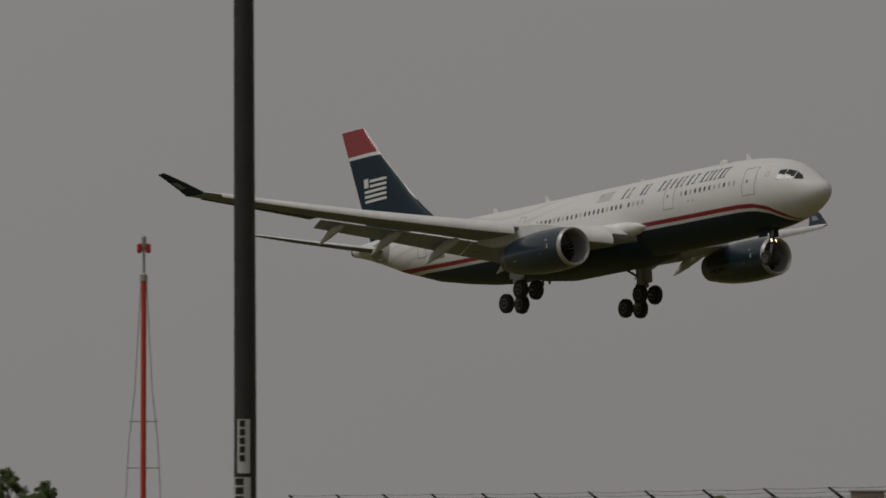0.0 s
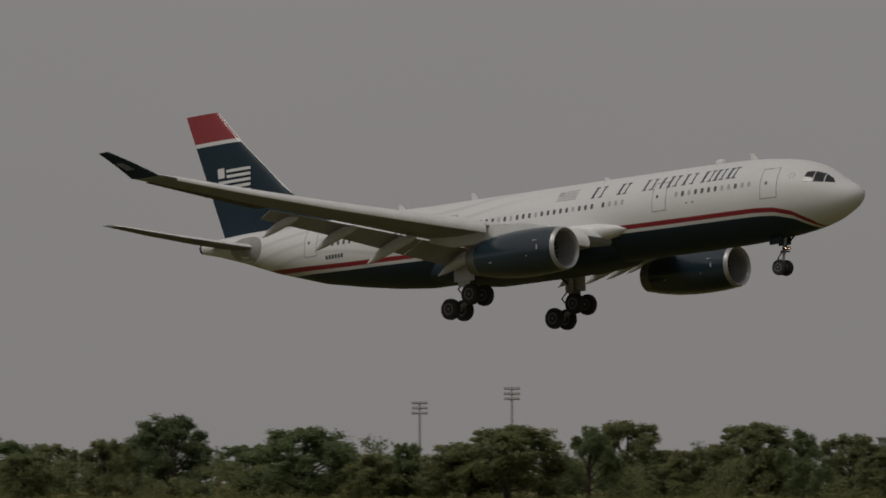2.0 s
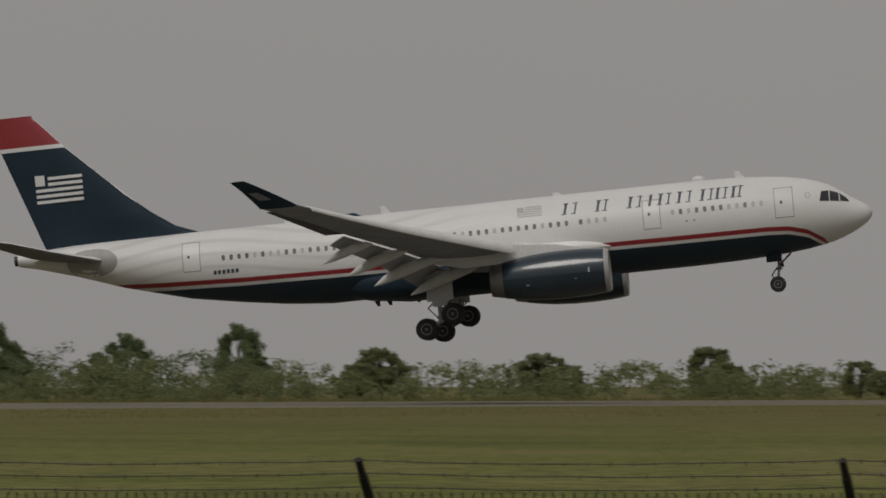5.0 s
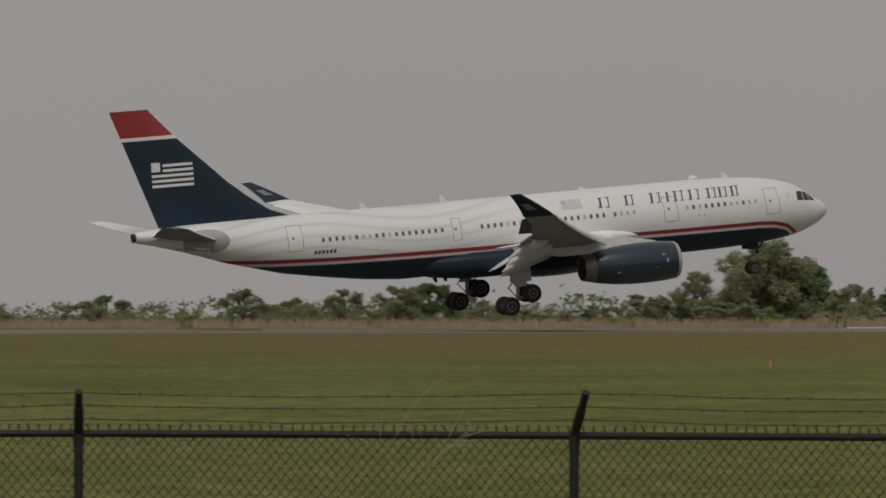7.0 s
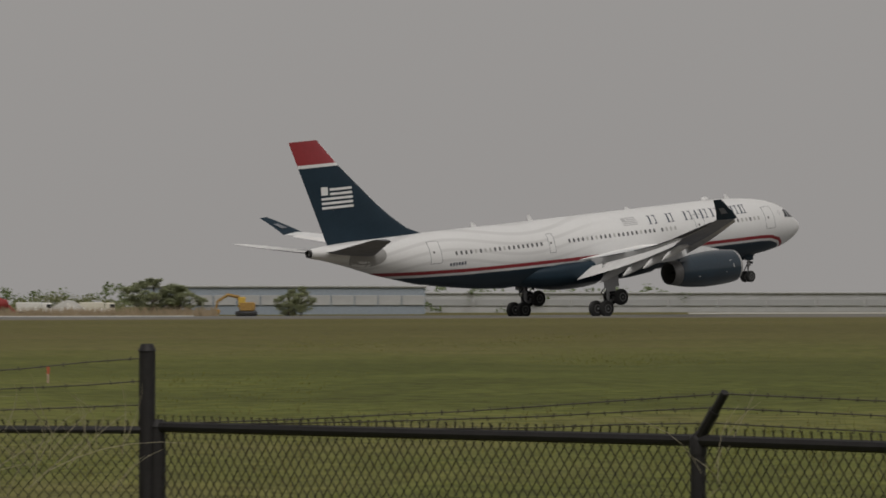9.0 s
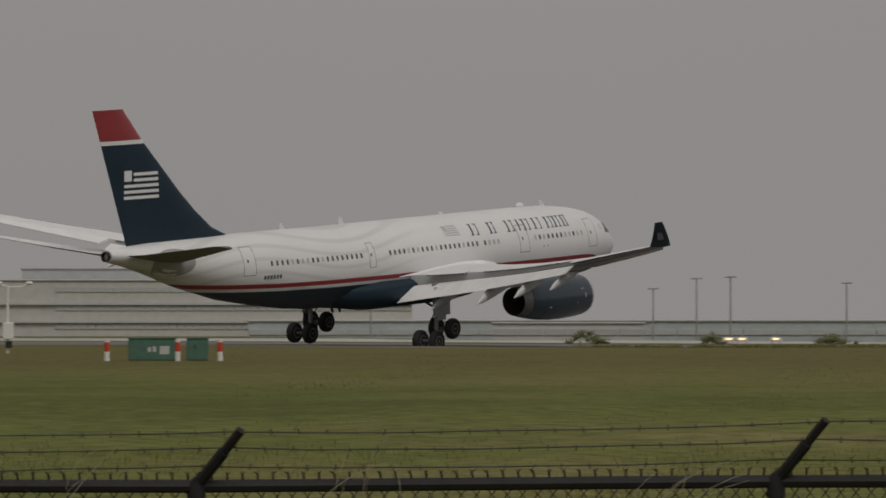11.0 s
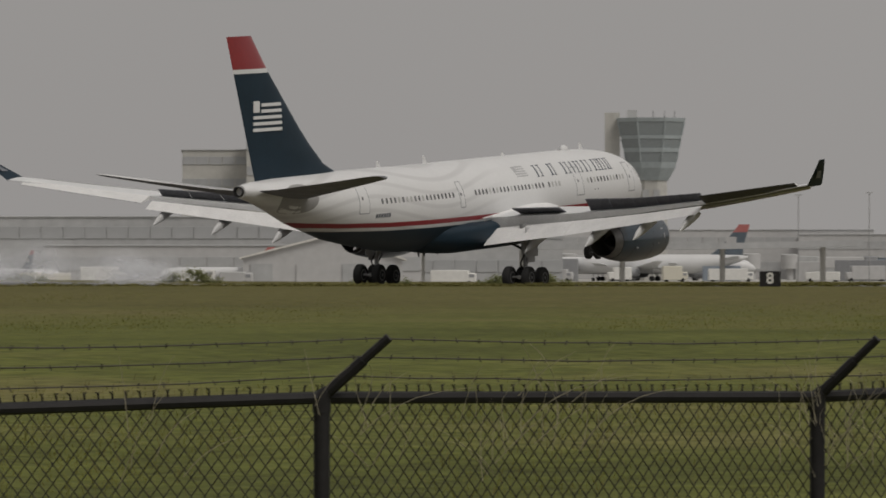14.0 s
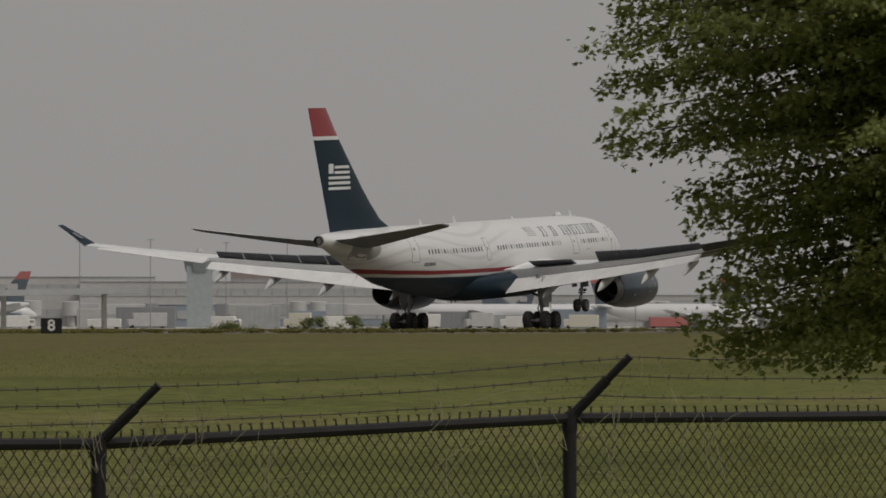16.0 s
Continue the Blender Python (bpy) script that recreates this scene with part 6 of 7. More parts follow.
loft([[Vector(p) - hinge_at for p in r] for r in inner[BEND - 1:]], cap=False, bm=bm)
for v in bm.verts:
    if v.co.x > 0.05:
        v.co *= 0.985
sock_tail = part("sock_tail", bm, M_SOCK, wk, "limp drooping end of the sock")
sock_tail.matrix_basis = Matrix.Translation(hinge_at)
for i in (1, 4):
    x, z, r, a = sock[i]
    loop = [Vector(p) * 1.0 + (Vector(p) - Vector((x, 0, z))).normalized() * 0.006 for p in rings[i]]
    part("seam", tube(loop + loop[:1], 0.008, 4), M_SOCK, wk)

eq = thing("sensor_box", "grey sensor box inside a low pipe frame", "sensor", frame_at(59.35, 128))
part("post", box((0, 0, 0.3), (0.16, 0.16, 0.7)), M_GREY, eq, smooth=False)
part("box", box((0, 0, 0.68), (0.3, 0.25, 0.26), bevel=0.02), M_GREY, eq, smooth=False)
for x in (-0.38, 0.34):
    part("frame_leg", tube([(x, 0, 0), (x, 0, 0.8)], 0.018, 6), M_GREY, eq)
part("frame_rail", tube([(-0.38, 0, 0.78), (0.34, 0, 0.78)], 0.016, 6), M_GREY, eq)
part("frame_rail", tube([(-0.38, 0, 0.1), (0.34, 0, 0.1)], 0.016, 6), M_GREY, eq)

# runway distance sign
sg = thing("distance_sign", "black runway distance sign with a white 8", "sign", frame_at(69.1, 300))
part("board", box((0, 0, 0.42), (1.18, 0.14, 0.84), bevel=0.02), M_BLACK, sg, smooth=False)
for x in (-0.4, 0.4):
    part("sign_leg", tube([(x, 0, -0.05), (x, 0, 0.1)], 0.03, 6), M_GREY, sg)
cv = bpy.data.curves.new("digit", "FONT")
cv.body, cv.size, cv.align_x, cv.align_y, cv.extrude, cv.offset = "8", 0.86, "CENTER", "CENTER", 0.006, 0.02
cv.materials.append(M_SIGNWHITE)
dg = tagged(new("digit", cv), "white digit 8")
dg.parent = sg
dg.matrix_basis = pose(0, -0.08, 0.43, 90, 0, 0)

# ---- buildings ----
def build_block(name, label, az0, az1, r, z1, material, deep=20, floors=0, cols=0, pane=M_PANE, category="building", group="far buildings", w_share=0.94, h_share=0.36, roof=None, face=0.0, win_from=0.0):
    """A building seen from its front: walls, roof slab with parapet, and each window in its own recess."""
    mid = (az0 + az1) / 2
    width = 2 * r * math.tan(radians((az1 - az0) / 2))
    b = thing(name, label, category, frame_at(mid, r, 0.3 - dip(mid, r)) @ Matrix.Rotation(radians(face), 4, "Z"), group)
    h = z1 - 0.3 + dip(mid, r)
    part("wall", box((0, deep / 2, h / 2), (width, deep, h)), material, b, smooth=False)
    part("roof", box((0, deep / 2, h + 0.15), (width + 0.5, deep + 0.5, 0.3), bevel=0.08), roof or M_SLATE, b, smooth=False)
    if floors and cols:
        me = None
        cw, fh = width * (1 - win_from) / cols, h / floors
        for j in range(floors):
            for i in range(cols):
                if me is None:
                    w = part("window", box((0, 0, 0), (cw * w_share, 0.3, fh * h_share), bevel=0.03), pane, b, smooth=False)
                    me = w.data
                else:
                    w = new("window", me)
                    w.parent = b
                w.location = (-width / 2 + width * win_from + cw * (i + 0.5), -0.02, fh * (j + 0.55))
    return b


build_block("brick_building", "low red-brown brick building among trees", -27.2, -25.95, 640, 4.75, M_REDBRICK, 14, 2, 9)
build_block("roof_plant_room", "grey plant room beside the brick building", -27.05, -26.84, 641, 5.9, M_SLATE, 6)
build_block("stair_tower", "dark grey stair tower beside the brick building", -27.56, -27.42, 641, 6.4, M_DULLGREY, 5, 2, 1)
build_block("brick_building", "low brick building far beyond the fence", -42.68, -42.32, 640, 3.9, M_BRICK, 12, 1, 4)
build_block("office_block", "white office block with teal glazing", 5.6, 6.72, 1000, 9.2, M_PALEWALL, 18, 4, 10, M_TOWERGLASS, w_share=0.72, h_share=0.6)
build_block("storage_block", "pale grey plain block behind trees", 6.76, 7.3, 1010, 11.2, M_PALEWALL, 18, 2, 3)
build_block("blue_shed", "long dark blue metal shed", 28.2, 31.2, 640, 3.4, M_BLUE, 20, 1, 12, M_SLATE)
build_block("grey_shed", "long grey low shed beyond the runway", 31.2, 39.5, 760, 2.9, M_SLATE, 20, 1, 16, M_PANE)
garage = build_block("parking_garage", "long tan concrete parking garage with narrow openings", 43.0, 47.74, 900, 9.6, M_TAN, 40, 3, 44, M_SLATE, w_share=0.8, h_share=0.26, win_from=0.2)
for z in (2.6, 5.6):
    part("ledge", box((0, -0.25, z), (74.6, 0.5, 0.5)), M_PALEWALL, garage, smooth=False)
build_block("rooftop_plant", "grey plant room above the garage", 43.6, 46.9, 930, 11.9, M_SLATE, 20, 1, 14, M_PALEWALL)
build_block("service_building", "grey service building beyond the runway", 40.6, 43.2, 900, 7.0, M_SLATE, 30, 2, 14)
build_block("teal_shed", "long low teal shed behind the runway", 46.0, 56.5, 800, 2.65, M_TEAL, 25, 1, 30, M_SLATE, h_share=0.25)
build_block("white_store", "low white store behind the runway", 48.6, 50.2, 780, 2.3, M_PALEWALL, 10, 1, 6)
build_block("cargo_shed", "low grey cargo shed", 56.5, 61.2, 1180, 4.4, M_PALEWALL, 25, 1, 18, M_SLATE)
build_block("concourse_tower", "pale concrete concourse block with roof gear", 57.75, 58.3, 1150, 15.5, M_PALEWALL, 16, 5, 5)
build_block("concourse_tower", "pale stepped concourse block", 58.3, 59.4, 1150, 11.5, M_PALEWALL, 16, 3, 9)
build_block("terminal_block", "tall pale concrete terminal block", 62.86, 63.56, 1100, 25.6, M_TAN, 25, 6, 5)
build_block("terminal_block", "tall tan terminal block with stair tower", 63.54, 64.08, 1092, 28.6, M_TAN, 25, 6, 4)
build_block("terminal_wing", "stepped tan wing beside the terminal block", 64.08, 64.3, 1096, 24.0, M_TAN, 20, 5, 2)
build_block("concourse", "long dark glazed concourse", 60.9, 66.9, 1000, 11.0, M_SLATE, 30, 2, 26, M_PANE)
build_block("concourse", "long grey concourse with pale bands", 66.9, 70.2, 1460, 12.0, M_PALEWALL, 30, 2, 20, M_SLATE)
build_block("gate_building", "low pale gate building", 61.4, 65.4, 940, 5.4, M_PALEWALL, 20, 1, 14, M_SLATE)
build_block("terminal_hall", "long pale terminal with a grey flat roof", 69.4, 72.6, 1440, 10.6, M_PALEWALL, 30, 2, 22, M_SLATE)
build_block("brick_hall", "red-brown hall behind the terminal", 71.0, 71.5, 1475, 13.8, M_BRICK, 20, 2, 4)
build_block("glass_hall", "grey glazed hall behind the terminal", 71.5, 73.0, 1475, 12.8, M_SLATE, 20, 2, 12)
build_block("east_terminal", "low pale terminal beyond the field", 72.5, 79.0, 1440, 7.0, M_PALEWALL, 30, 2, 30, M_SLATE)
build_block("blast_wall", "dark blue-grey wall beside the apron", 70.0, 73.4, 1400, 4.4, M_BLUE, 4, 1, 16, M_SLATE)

# raised roadway on columns before the terminals
road = thing("viaduct", "pale raised roadway on round columns", "bridge", frame_at(67.0, 965, 0.4 - dip(67, 965)), "far buildings")
deck = []
for i in range(25):
    x = -52 + 104 * i / 24
    z = 6.2 + 0.9 * ((x - 8) / 50) ** 2
    deck.append([(x, 0, z), (x, 9, z), (x, 9, z + 1.1), (x, 8.7, z + 1.1), (x, 8.7, z + 0.5), (x, 0.3, z + 0.5), (x, 0.3, z + 1.1), (x, 0, z + 1.1)])
part("deck", loft(deck), M_SLATE, road, "grey concrete deck with parapets", smooth=False)
for k in range(6):
    x = -45 + 18 * k
    part("column", tube([(x, 4.5, 0), (x, 4.5, 6.3 + 0.9 * ((x - 8) / 50) ** 2)], 0.5, 12), M_CONCRETE, road)

# white hangar with a gabled front
hg = thing("hangar", "white gabled hangar with dark doors", "hangar", frame_at(64.35, 880, 0.3 - dip(64.35, 880)), "far buildings")
rings = [[(-13, y, 0), (13, y, 0), (13, y, 4.6), (2, y, 8.4), (-13, y, 4.9)] for y in (0, 40)]
part("shell", loft(rings), M_PALEWALL, hg, smooth=False)
rings = [[(-13.6, y, 4.75), (2, y, 8.75), (13.6, y, 4.5), (13.6, y, 4.2), (2, y, 8.4), (-13.6, y, 4.45)] for y in (-0.6, 40.6)]
part("roof", loft(rings), M_TANK, hg, smooth=False)
for x in (-10, -2.5, 5, 10.5):
    part("hangar_door", box((x, -0.05, 1.9), (3.6 if x < 8 else 2.4, 0.3, 3.6)), M_SLATE if x != -2.5 else M_PALEWALL, hg, smooth=False)

# control tower
ct = thing("control_tower", "concrete control tower with a flared glazed cab", "control tower", frame_at(67.84, 1300, 0.3 - dip(67.84, 1300)), "far buildings")
def oct_ring(r, z):
    return [(r * math.sin(k * math.tau / 8 + math.pi / 8), r * math.cos(k * math.tau / 8 + math.pi / 8), z) for k in range(8)]
part("shaft", loft([oct_ring(4.3, 0), oct_ring(4.1, 26)]), M_TAN, ct, smooth=False)
levels = [(24.2, 4.4), (27.2, 6.2), (28.6, 6.6), (31.0, 7.1), (32.0, 7.3), (34.2, 7.8), (35.0, 8.0), (38.3, 8.7), (39.2, 9.0)]
for i in range(len(levels) - 1):
    (z0, r0), (z1, r1) = levels[i], levels[i + 1]
    glass = i in (2, 4, 6)
    band = part("cab_glazing" if glass else "cab_band", loft([oct_ring(r0 - (0.15 if glass else 0), z0), oct_ring(r1 - (0.15 if glass else 0), z1)]), M_TOWERGLASS if glass else M_TEAL, ct, "dark glazed band" if glass else "pale band", smooth=False)
    if glass:
        for p, q in zip(oct_ring(r0 - 0.05, z0), oct_ring(r1 - 0.05, z1)):
            part("mullion", tube([p, q], 0.16, 5), M_TEAL, band)
for k in range(5):
    for s in (-1, 1):
        part("shaft_opening", box((s * 1.3, -3.85, 4 + 4.2 * k), (1.5, 0.5, 2.4)), M_SLATE, ct, smooth=False)
part("lift_shaft", box((-9.4, 2, 20.3), (3.6, 6, 40.6)), M_TAN, ct, smooth=False)
part("roof_gear", box((-4.6, 0, 40.0), (2.4, 2.4, 2.4)), M_PALEWALL, ct, smooth=False)
for x in (0.5, 3.2, 5.6):
    part("aerial", tube([(x, 0, 39), (x, 0, 41)], 0.12, 5), M_GREY, ct)
rt2 = thing("ramp_tower", "small teal ramp tower with a roof beacon", "control tower", frame_at(70.67, 1300, 0.3 - dip(70.67, 1300)), "far buildings")
part("shaft", box((0, 0, 7.5), (6.2, 6, 15.0)), M_TEAL, rt2, smooth=False)
part("cab", loft([oct_ring(3.6, 13.5), oct_ring(4.2, 16.2), oct_ring(4.2, 16.8)]), M_TOWERGLASS, rt2, smooth=False)
part("beacon", spin([(16.8, 0.5), (17.4, 1.0), (18.4, 1.0), (19.2, 0.3)], 12, "z"), M_PALEWALL, rt2)

# light poles on the apron
for az, r, h in ((50.76, 720, 8.6), (51.12, 700, 8.6), (52.35, 720, 8.3), (50.3, 740, 7.4), (47.3, 720, 8.2), (53.2, 730, 6.0), (69.4, 1180, 19.0), (70.15, 1180, 19.5), (70.95, 1190, 19), (71.6, 1190, 19.5), (72.2, 1190, 19.5), (74.4, 1190, 12), (75.3, 1190, 12), (36.6, 620, 8), (38.4, 620, 7.4), (39.5, 620, 9)):
    l = thing("apron_light", "tall grey apron light pole", "lamp post", frame_at(az, r), "apron lights")
    part("pole", tube([(0, 0, 0), (0, 0, h)], [0.14, 0.09], 6), M_GREY, l)
    part("lamp_bar", box((0, 0, h), (1.6, 0.4, 0.25), bevel=0.05), M_SLATE, l, smooth=False)
for az in (51.1, 51.24, 51.6):
    p = thing("runway_light_unit", "low lit runway light unit", "light", frame_at(az, 470), "runway lights")
    part("housing", box((0, 0, 0.45), (1.0, 0.5, 0.3), bevel=0.04), M_SIGNWHITE, p, smooth=False)
    part("lens", box((0, -0.27, 0.47), (0.5, 0.06, 0.12), bevel=0.02), M_SPARK, p, "glowing lens", smooth=False)
    for x in (-0.35, 0.35):
        part("leg", tube([(x, 0, 0), (x, 0, 0.35)], 0.03, 5), M_GREY, p)

# parked airliners on the apron
def build_parked():
    j = tagged(new("parked_airliner"), "parked white airliner with a navy and red tail", "airplane", "parked airliners")
    prof = [(0, 2.9, 0.1), (-0.6, 3.0, 0.7), (-2, 3.3, 1.4), (-4, 3.5, 1.85), (-7, 3.6, 1.98), (-26, 3.6, 1.98), (-31, 4.1, 1.5), (-35, 4.7, 0.8), (-37, 5.0, 0.3)]
    part("fuselage", loft([[(x, r * math.cos(a), z + r * math.sin(a)) for a in [i * math.tau / 20 for i in range(20)]] for x, z, r in prof]), M_WHITE, j)
    part("fin", loft([airfoil((x, 0, z), c, 0.1, vertical=True) for x, z, c in ((-28.8, 5.2, 7.2), (-31.5, 7.3, 4.6), (-33.9, 10.2, 3.1))]), M_HAZENAVY, j, "navy tail fin")
    part("fin_tip", loft([airfoil((x, 0, z), c, 0.1, vertical=True) for x, z, c in ((-33.9, 10.2, 3.1), (-35.2, 11.8, 2.3))]), M_HAZERED, j, "red fin tip")
    for s in (-1, 1):
        part("fin_field", box((-33.6, s * 0.24, 8.5), (2.2, 0.06, 1.5)), M_PALEWALL, j, smooth=False)
        part("wing", loft([airfoil((x, s * y, z), c, 0.12) for y, x, z, c in ((1.2, -12, 2.6, 7), (6.5, -15, 3.1, 4.2), (16.5, -20.2, 4.2, 1.6))]), M_WING, j)
        part("tailplane", loft([airfoil((x, s * y, z), c, 0.1) for y, x, z, c in ((0.5, -31.8, 4.7, 3.6), (6.2, -34.8, 5.2, 1.4))]), M_WING, j)
        part("engine", spin([(-11.2, 0.7), (-11, 0.95), (-12, 1.1), (-14, 1.0), (-15.2, 0.7), (-15.2, 0.05)], 18, "x", (0, s * 5.75, 1.7)), M_DULLGREY, j)
        part("pylon", box((-13.6, s * 5.75, 2.75), (3, 0.25, 0.8)), M_WING, j, smooth=False)
        part("main_gear", tube([(-17.5, s * 3.8, 2.6), (-17.5, s * 3.8, 0.5)], 0.15, 6), M_STRUT, j)
        part("wheel", spin([(-0.5, 0.4), (-0.4, 0.55), (0.4, 0.55), (0.5, 0.4)], 14, "y", (-17.5, s * 3.8, 0.56)), M_TYRE, j)
    part("nose_gear", tube([(-4.5, 0, 1.8), (-4.5, 0, 0.3)], 0.12, 6), M_STRUT, j)
    part("nose_wheel", spin([(-0.3, 0.3), (-0.2, 0.38), (0.2, 0.38), (0.3, 0.3)], 12, "y", (-4.5, 0, 0.38)), M_TYRE, j)
    return j
parked = build_parked()
spots = [(68.95, 1250, 5, 1), (57.3, 1120, 150, 0.62), (60.7, 925, 120, 0.5), (62.6, 925, 165, 0.55), (68.1, 1250, 8, 1), (74.45, 1250, 5, 1), (75.3, 1260, 8, 1), (76.55, 1230, 4, 1), (67.0, 1240, 170, 1.1), (72.9, 1270, 175, 0.8), (77.9, 1250, 6, 1), (61.6, 925, 20, 0.5)]
for i, (az, r, turn, size) in enumerate(spots):
    m = Matrix.Translation(polar(az, r, 0.4 - dip(az, r))) @ Matrix.Rotation(radians(turn - az), 4, "Z") @ Matrix.Diagonal((size, size, size, 1))
    if i == 0:
        parked.matrix_basis = m
    else:
        copy_thing(parked, m)

# pale concrete apron before the terminals
bm = bmesh.new()
prev = None
for i in range(34):
    az = 55.0 + i * 0.8
    ring = [bm.verts.new(polar(az, r, z - dip(az, r))) for r, z in ((780 if az < 66 else 840, 0.39), (785 if az < 66 else 845, 0.44), (1520, 0.44), (1525, 0.39))]
    if prev:
        for j in range(3):
            bm.faces.new((prev[j], ring[j], ring[j + 1], prev[j + 1]))
    prev = ring
tagged(ob_from("apron", bm, M_CONCRETE, smooth=False), "pale concrete apron before the terminals", "apron", kind="structure")

bm = bmesh.new()
prev = None
for i in range(23):
    az = 34.0 + i
    r = interp(track, az)
    ring = [bm.verts.new(polar(az, r + d, z - dip(az, r + d))) for d, z in ((110, 0.39), (112, 0.43), (210, 0.43), (212, 0.39))]
    if prev:
        for j in range(3):
            bm.faces.new((prev[j], ring[j], ring[j + 1], prev[j + 1]))
    prev = ring
tagged(ob_from("taxiway", bm, M_CONCRETE, smooth=False), "pale concrete taxiway beyond the runway", "taxiway", kind="structure")

# boarding bridges
def build_bridge(az, r, length, turn):
    b = tagged(new("boarding_bridge"), "pale covered boarding bridge on a wheeled leg", "boarding bridge", "boarding bridges")
    b.matrix_basis = Matrix.Translation(polar(az, r, 0.42 - dip(az, r))) @ Matrix.Rotation(radians(turn - az), 4, "Z")
    part("tunnel", box((0, 0, 4.4), (length, 2.6, 2.8), bevel=0.15), M_PALEWALL, b, smooth=False)
    part("inner_tunnel", box((-length * 0.42, 0, 4.4), (length * 0.4, 3.0, 3.2), bevel=0.15), M_SLATE, b, smooth=False)
    part("cab", box((length * 0.5 + 1.2, 0, 4.3), (3.2, 3.6, 3.4), bevel=0.25), M_DULLGREY, b, smooth=False)
    part("rotunda", spin([(0, 1.0), (2.8, 1.0), (2.9, 2.2), (6.3, 2.2), (6.5, 1.6)], 16, "z", (-length * 0.62, 0, 0)), M_PALEWALL, b)
    for y in (-1.0, 1.0):
        part("leg", tube([(length * 0.3, y, 0.4), (length * 0.3, y, 3.2)], 0.22, 6), M_DULLGREY, b)
        part("wheel", spin([(-0.2, 0.35), (-0.15, 0.5), (0.15, 0.5), (0.2, 0.35)], 12, "y", (length * 0.3, y * 1.3, 0.5)), M_TYRE, b)
for az, r, length, turn in ((57.6, 1140, 16, 20), (59.2, 1150, 14, 160), (67.45, 1275, 18, 10), (68.5, 1290, 15, 165), (69.75, 1340, 17, 12), (71.3, 1350, 16, 170), (72.4, 1350, 18, 8), (73.6, 1330, 15, 12), (74.95, 1320, 18, 165), (76.0, 1320, 16, 10), (77.3, 1310, 16, 170)):
    build_bridge(az, r, length, turn)

# service vehicles on the apron
def build_van(label, az, r, colour, length, tall, turn):
    t = tagged(new("service_van"), label, "van", "service vehicles")
    t.matrix_basis = Matrix.Translation(polar(az, r, 0.43 - dip(az, r))) @ Matrix.Rotation(radians(turn - az), 4, "Z")
    part("body", box((-0.5, 0, tall / 2 + 0.35), (length - 1, 2.1, tall), bevel=0.12), colour, t)
    part("cab", box((length / 2 - 0.55, 0, 1.25), (1.5, 2.0, 1.7), bevel=0.2), colour, t)
    part("window", box((length / 2 - 0.45, -0.98, 1.6), (0.9, 0.1, 0.55), bevel=0.03), M_DULLGREY, t)
    for x in (-length / 2 + 0.9, length / 2 - 0.9):
        for y in (-0.9, 0.9):
            part("wheel", spin([(-0.13, 0.28), (-0.1, 0.4), (0.1, 0.4), (0.13, 0.28)], 12, "y", (x, y, 0.4)), M_TYRE, t)
rv = random.Random(5)
for i in range(34):
    az = 55.6 + 23 * (i + rv.random()) / 34
    kind = i % 5
    colour = (M_SIGNWHITE, M_PALEWALL, M_SIGNWHITE, M_CREAM, M_HAZERED if i > 26 else M_SIGNWHITE)[kind]
    build_van(("white service van on the apron", "pale box van on the apron", "white catering lorry on the apron", "cream fuel van on the apron", "red box lorry on the apron" if i > 26 else "white box lorry on the apron")[kind], az, rv.uniform(880, 920) if az < 66 else rv.uniform(1130, 1220), colour, rv.uniform(5, 9.5), rv.uniform(1.6, 3.2), rv.choice((0, 180)) + rv.uniform(-15, 15))
# dark open bays along the foot of the terminals
def build_bay(az, r, w, h, colour):
    b = thing("equipment_container", "grey equipment container beside the terminal", "container", frame_at(az, r, 0.43 - dip(az, r)), "containers")
    part("box", box((0, 1.5, h / 2), (w, 3, h), bevel=0.08), colour, b, smooth=False)
    for k in range(int(w / 1.2)):
        part("rib", box((-w / 2 + 0.6 + 1.2 * k, -0.04, h / 2), (0.16, 0.1, h * 0.94)), colour, b, smooth=False)
for i in range(15):
    build_bay(66.6 + 12 * (i + rv.random()) / 15, rv.uniform(1225, 1240), rv.uniform(5, 14), rv.uniform(2.6, 5.2), (M_DULLGREY, M_SLATE, M_BLUE, M_PALEWALL)[i % 4])

# works vehicles beyond the runway
def build_truck(label, az, r, colour, length=6.0):
    t = thing("lorry", label, "truck", frame_at(az, r) @ Matrix.Diagonal((0.62, 0.62, 0.62, 1)), "works vehicles")
    part("cab", box((length / 2 - 0.9, 0, 1.35), (1.7, 2.2, 1.9), bevel=0.18), colour, t)
    part("windscreen", box((length / 2 - 0.5, -1.08, 1.75), (0.8, 0.1, 0.6), bevel=0.04), M_GLASS, t)
    part("load_body", box((-0.9, 0, 1.6), (length - 2, 2.3, 1.5), bevel=0.1), colour, t)
    part("chassis", box((0, 0, 0.65), (length, 1.0, 0.3)), M_DARKMETAL, t, smooth=False)
    for x in (-length / 2 + 0.9, -length / 2 + 2.1, length / 2 - 1.0):
        for y in (-0.95, 0.95):
            part("wheel", spin([(-0.15, 0.35), (-0.12, 0.48), (0.12, 0.48), (0.15, 0.35)], 14, "y", (x, y, 0.48)), M_TYRE, t)
for az, r, c, lb in ((27.05, 546, M_SIGNWHITE, "white works lorry beside a gravel heap"), (27.72, 548, M_CREAM, "cream works lorry beside a gravel heap")):
    build_truck(lb, az, r, c)
mx = thing("red_drum_mixer", "red mixer drum on a trailer frame", "mixer", frame_at(26.62, 545) @ Matrix.Diagonal((0.85, 0.85, 0.85, 1)), "works vehicles")
M_DRUM = mat("dull_drum_red", (0.26, 0.03, 0.03), 0.6, vary=0.25, scale=1.5)
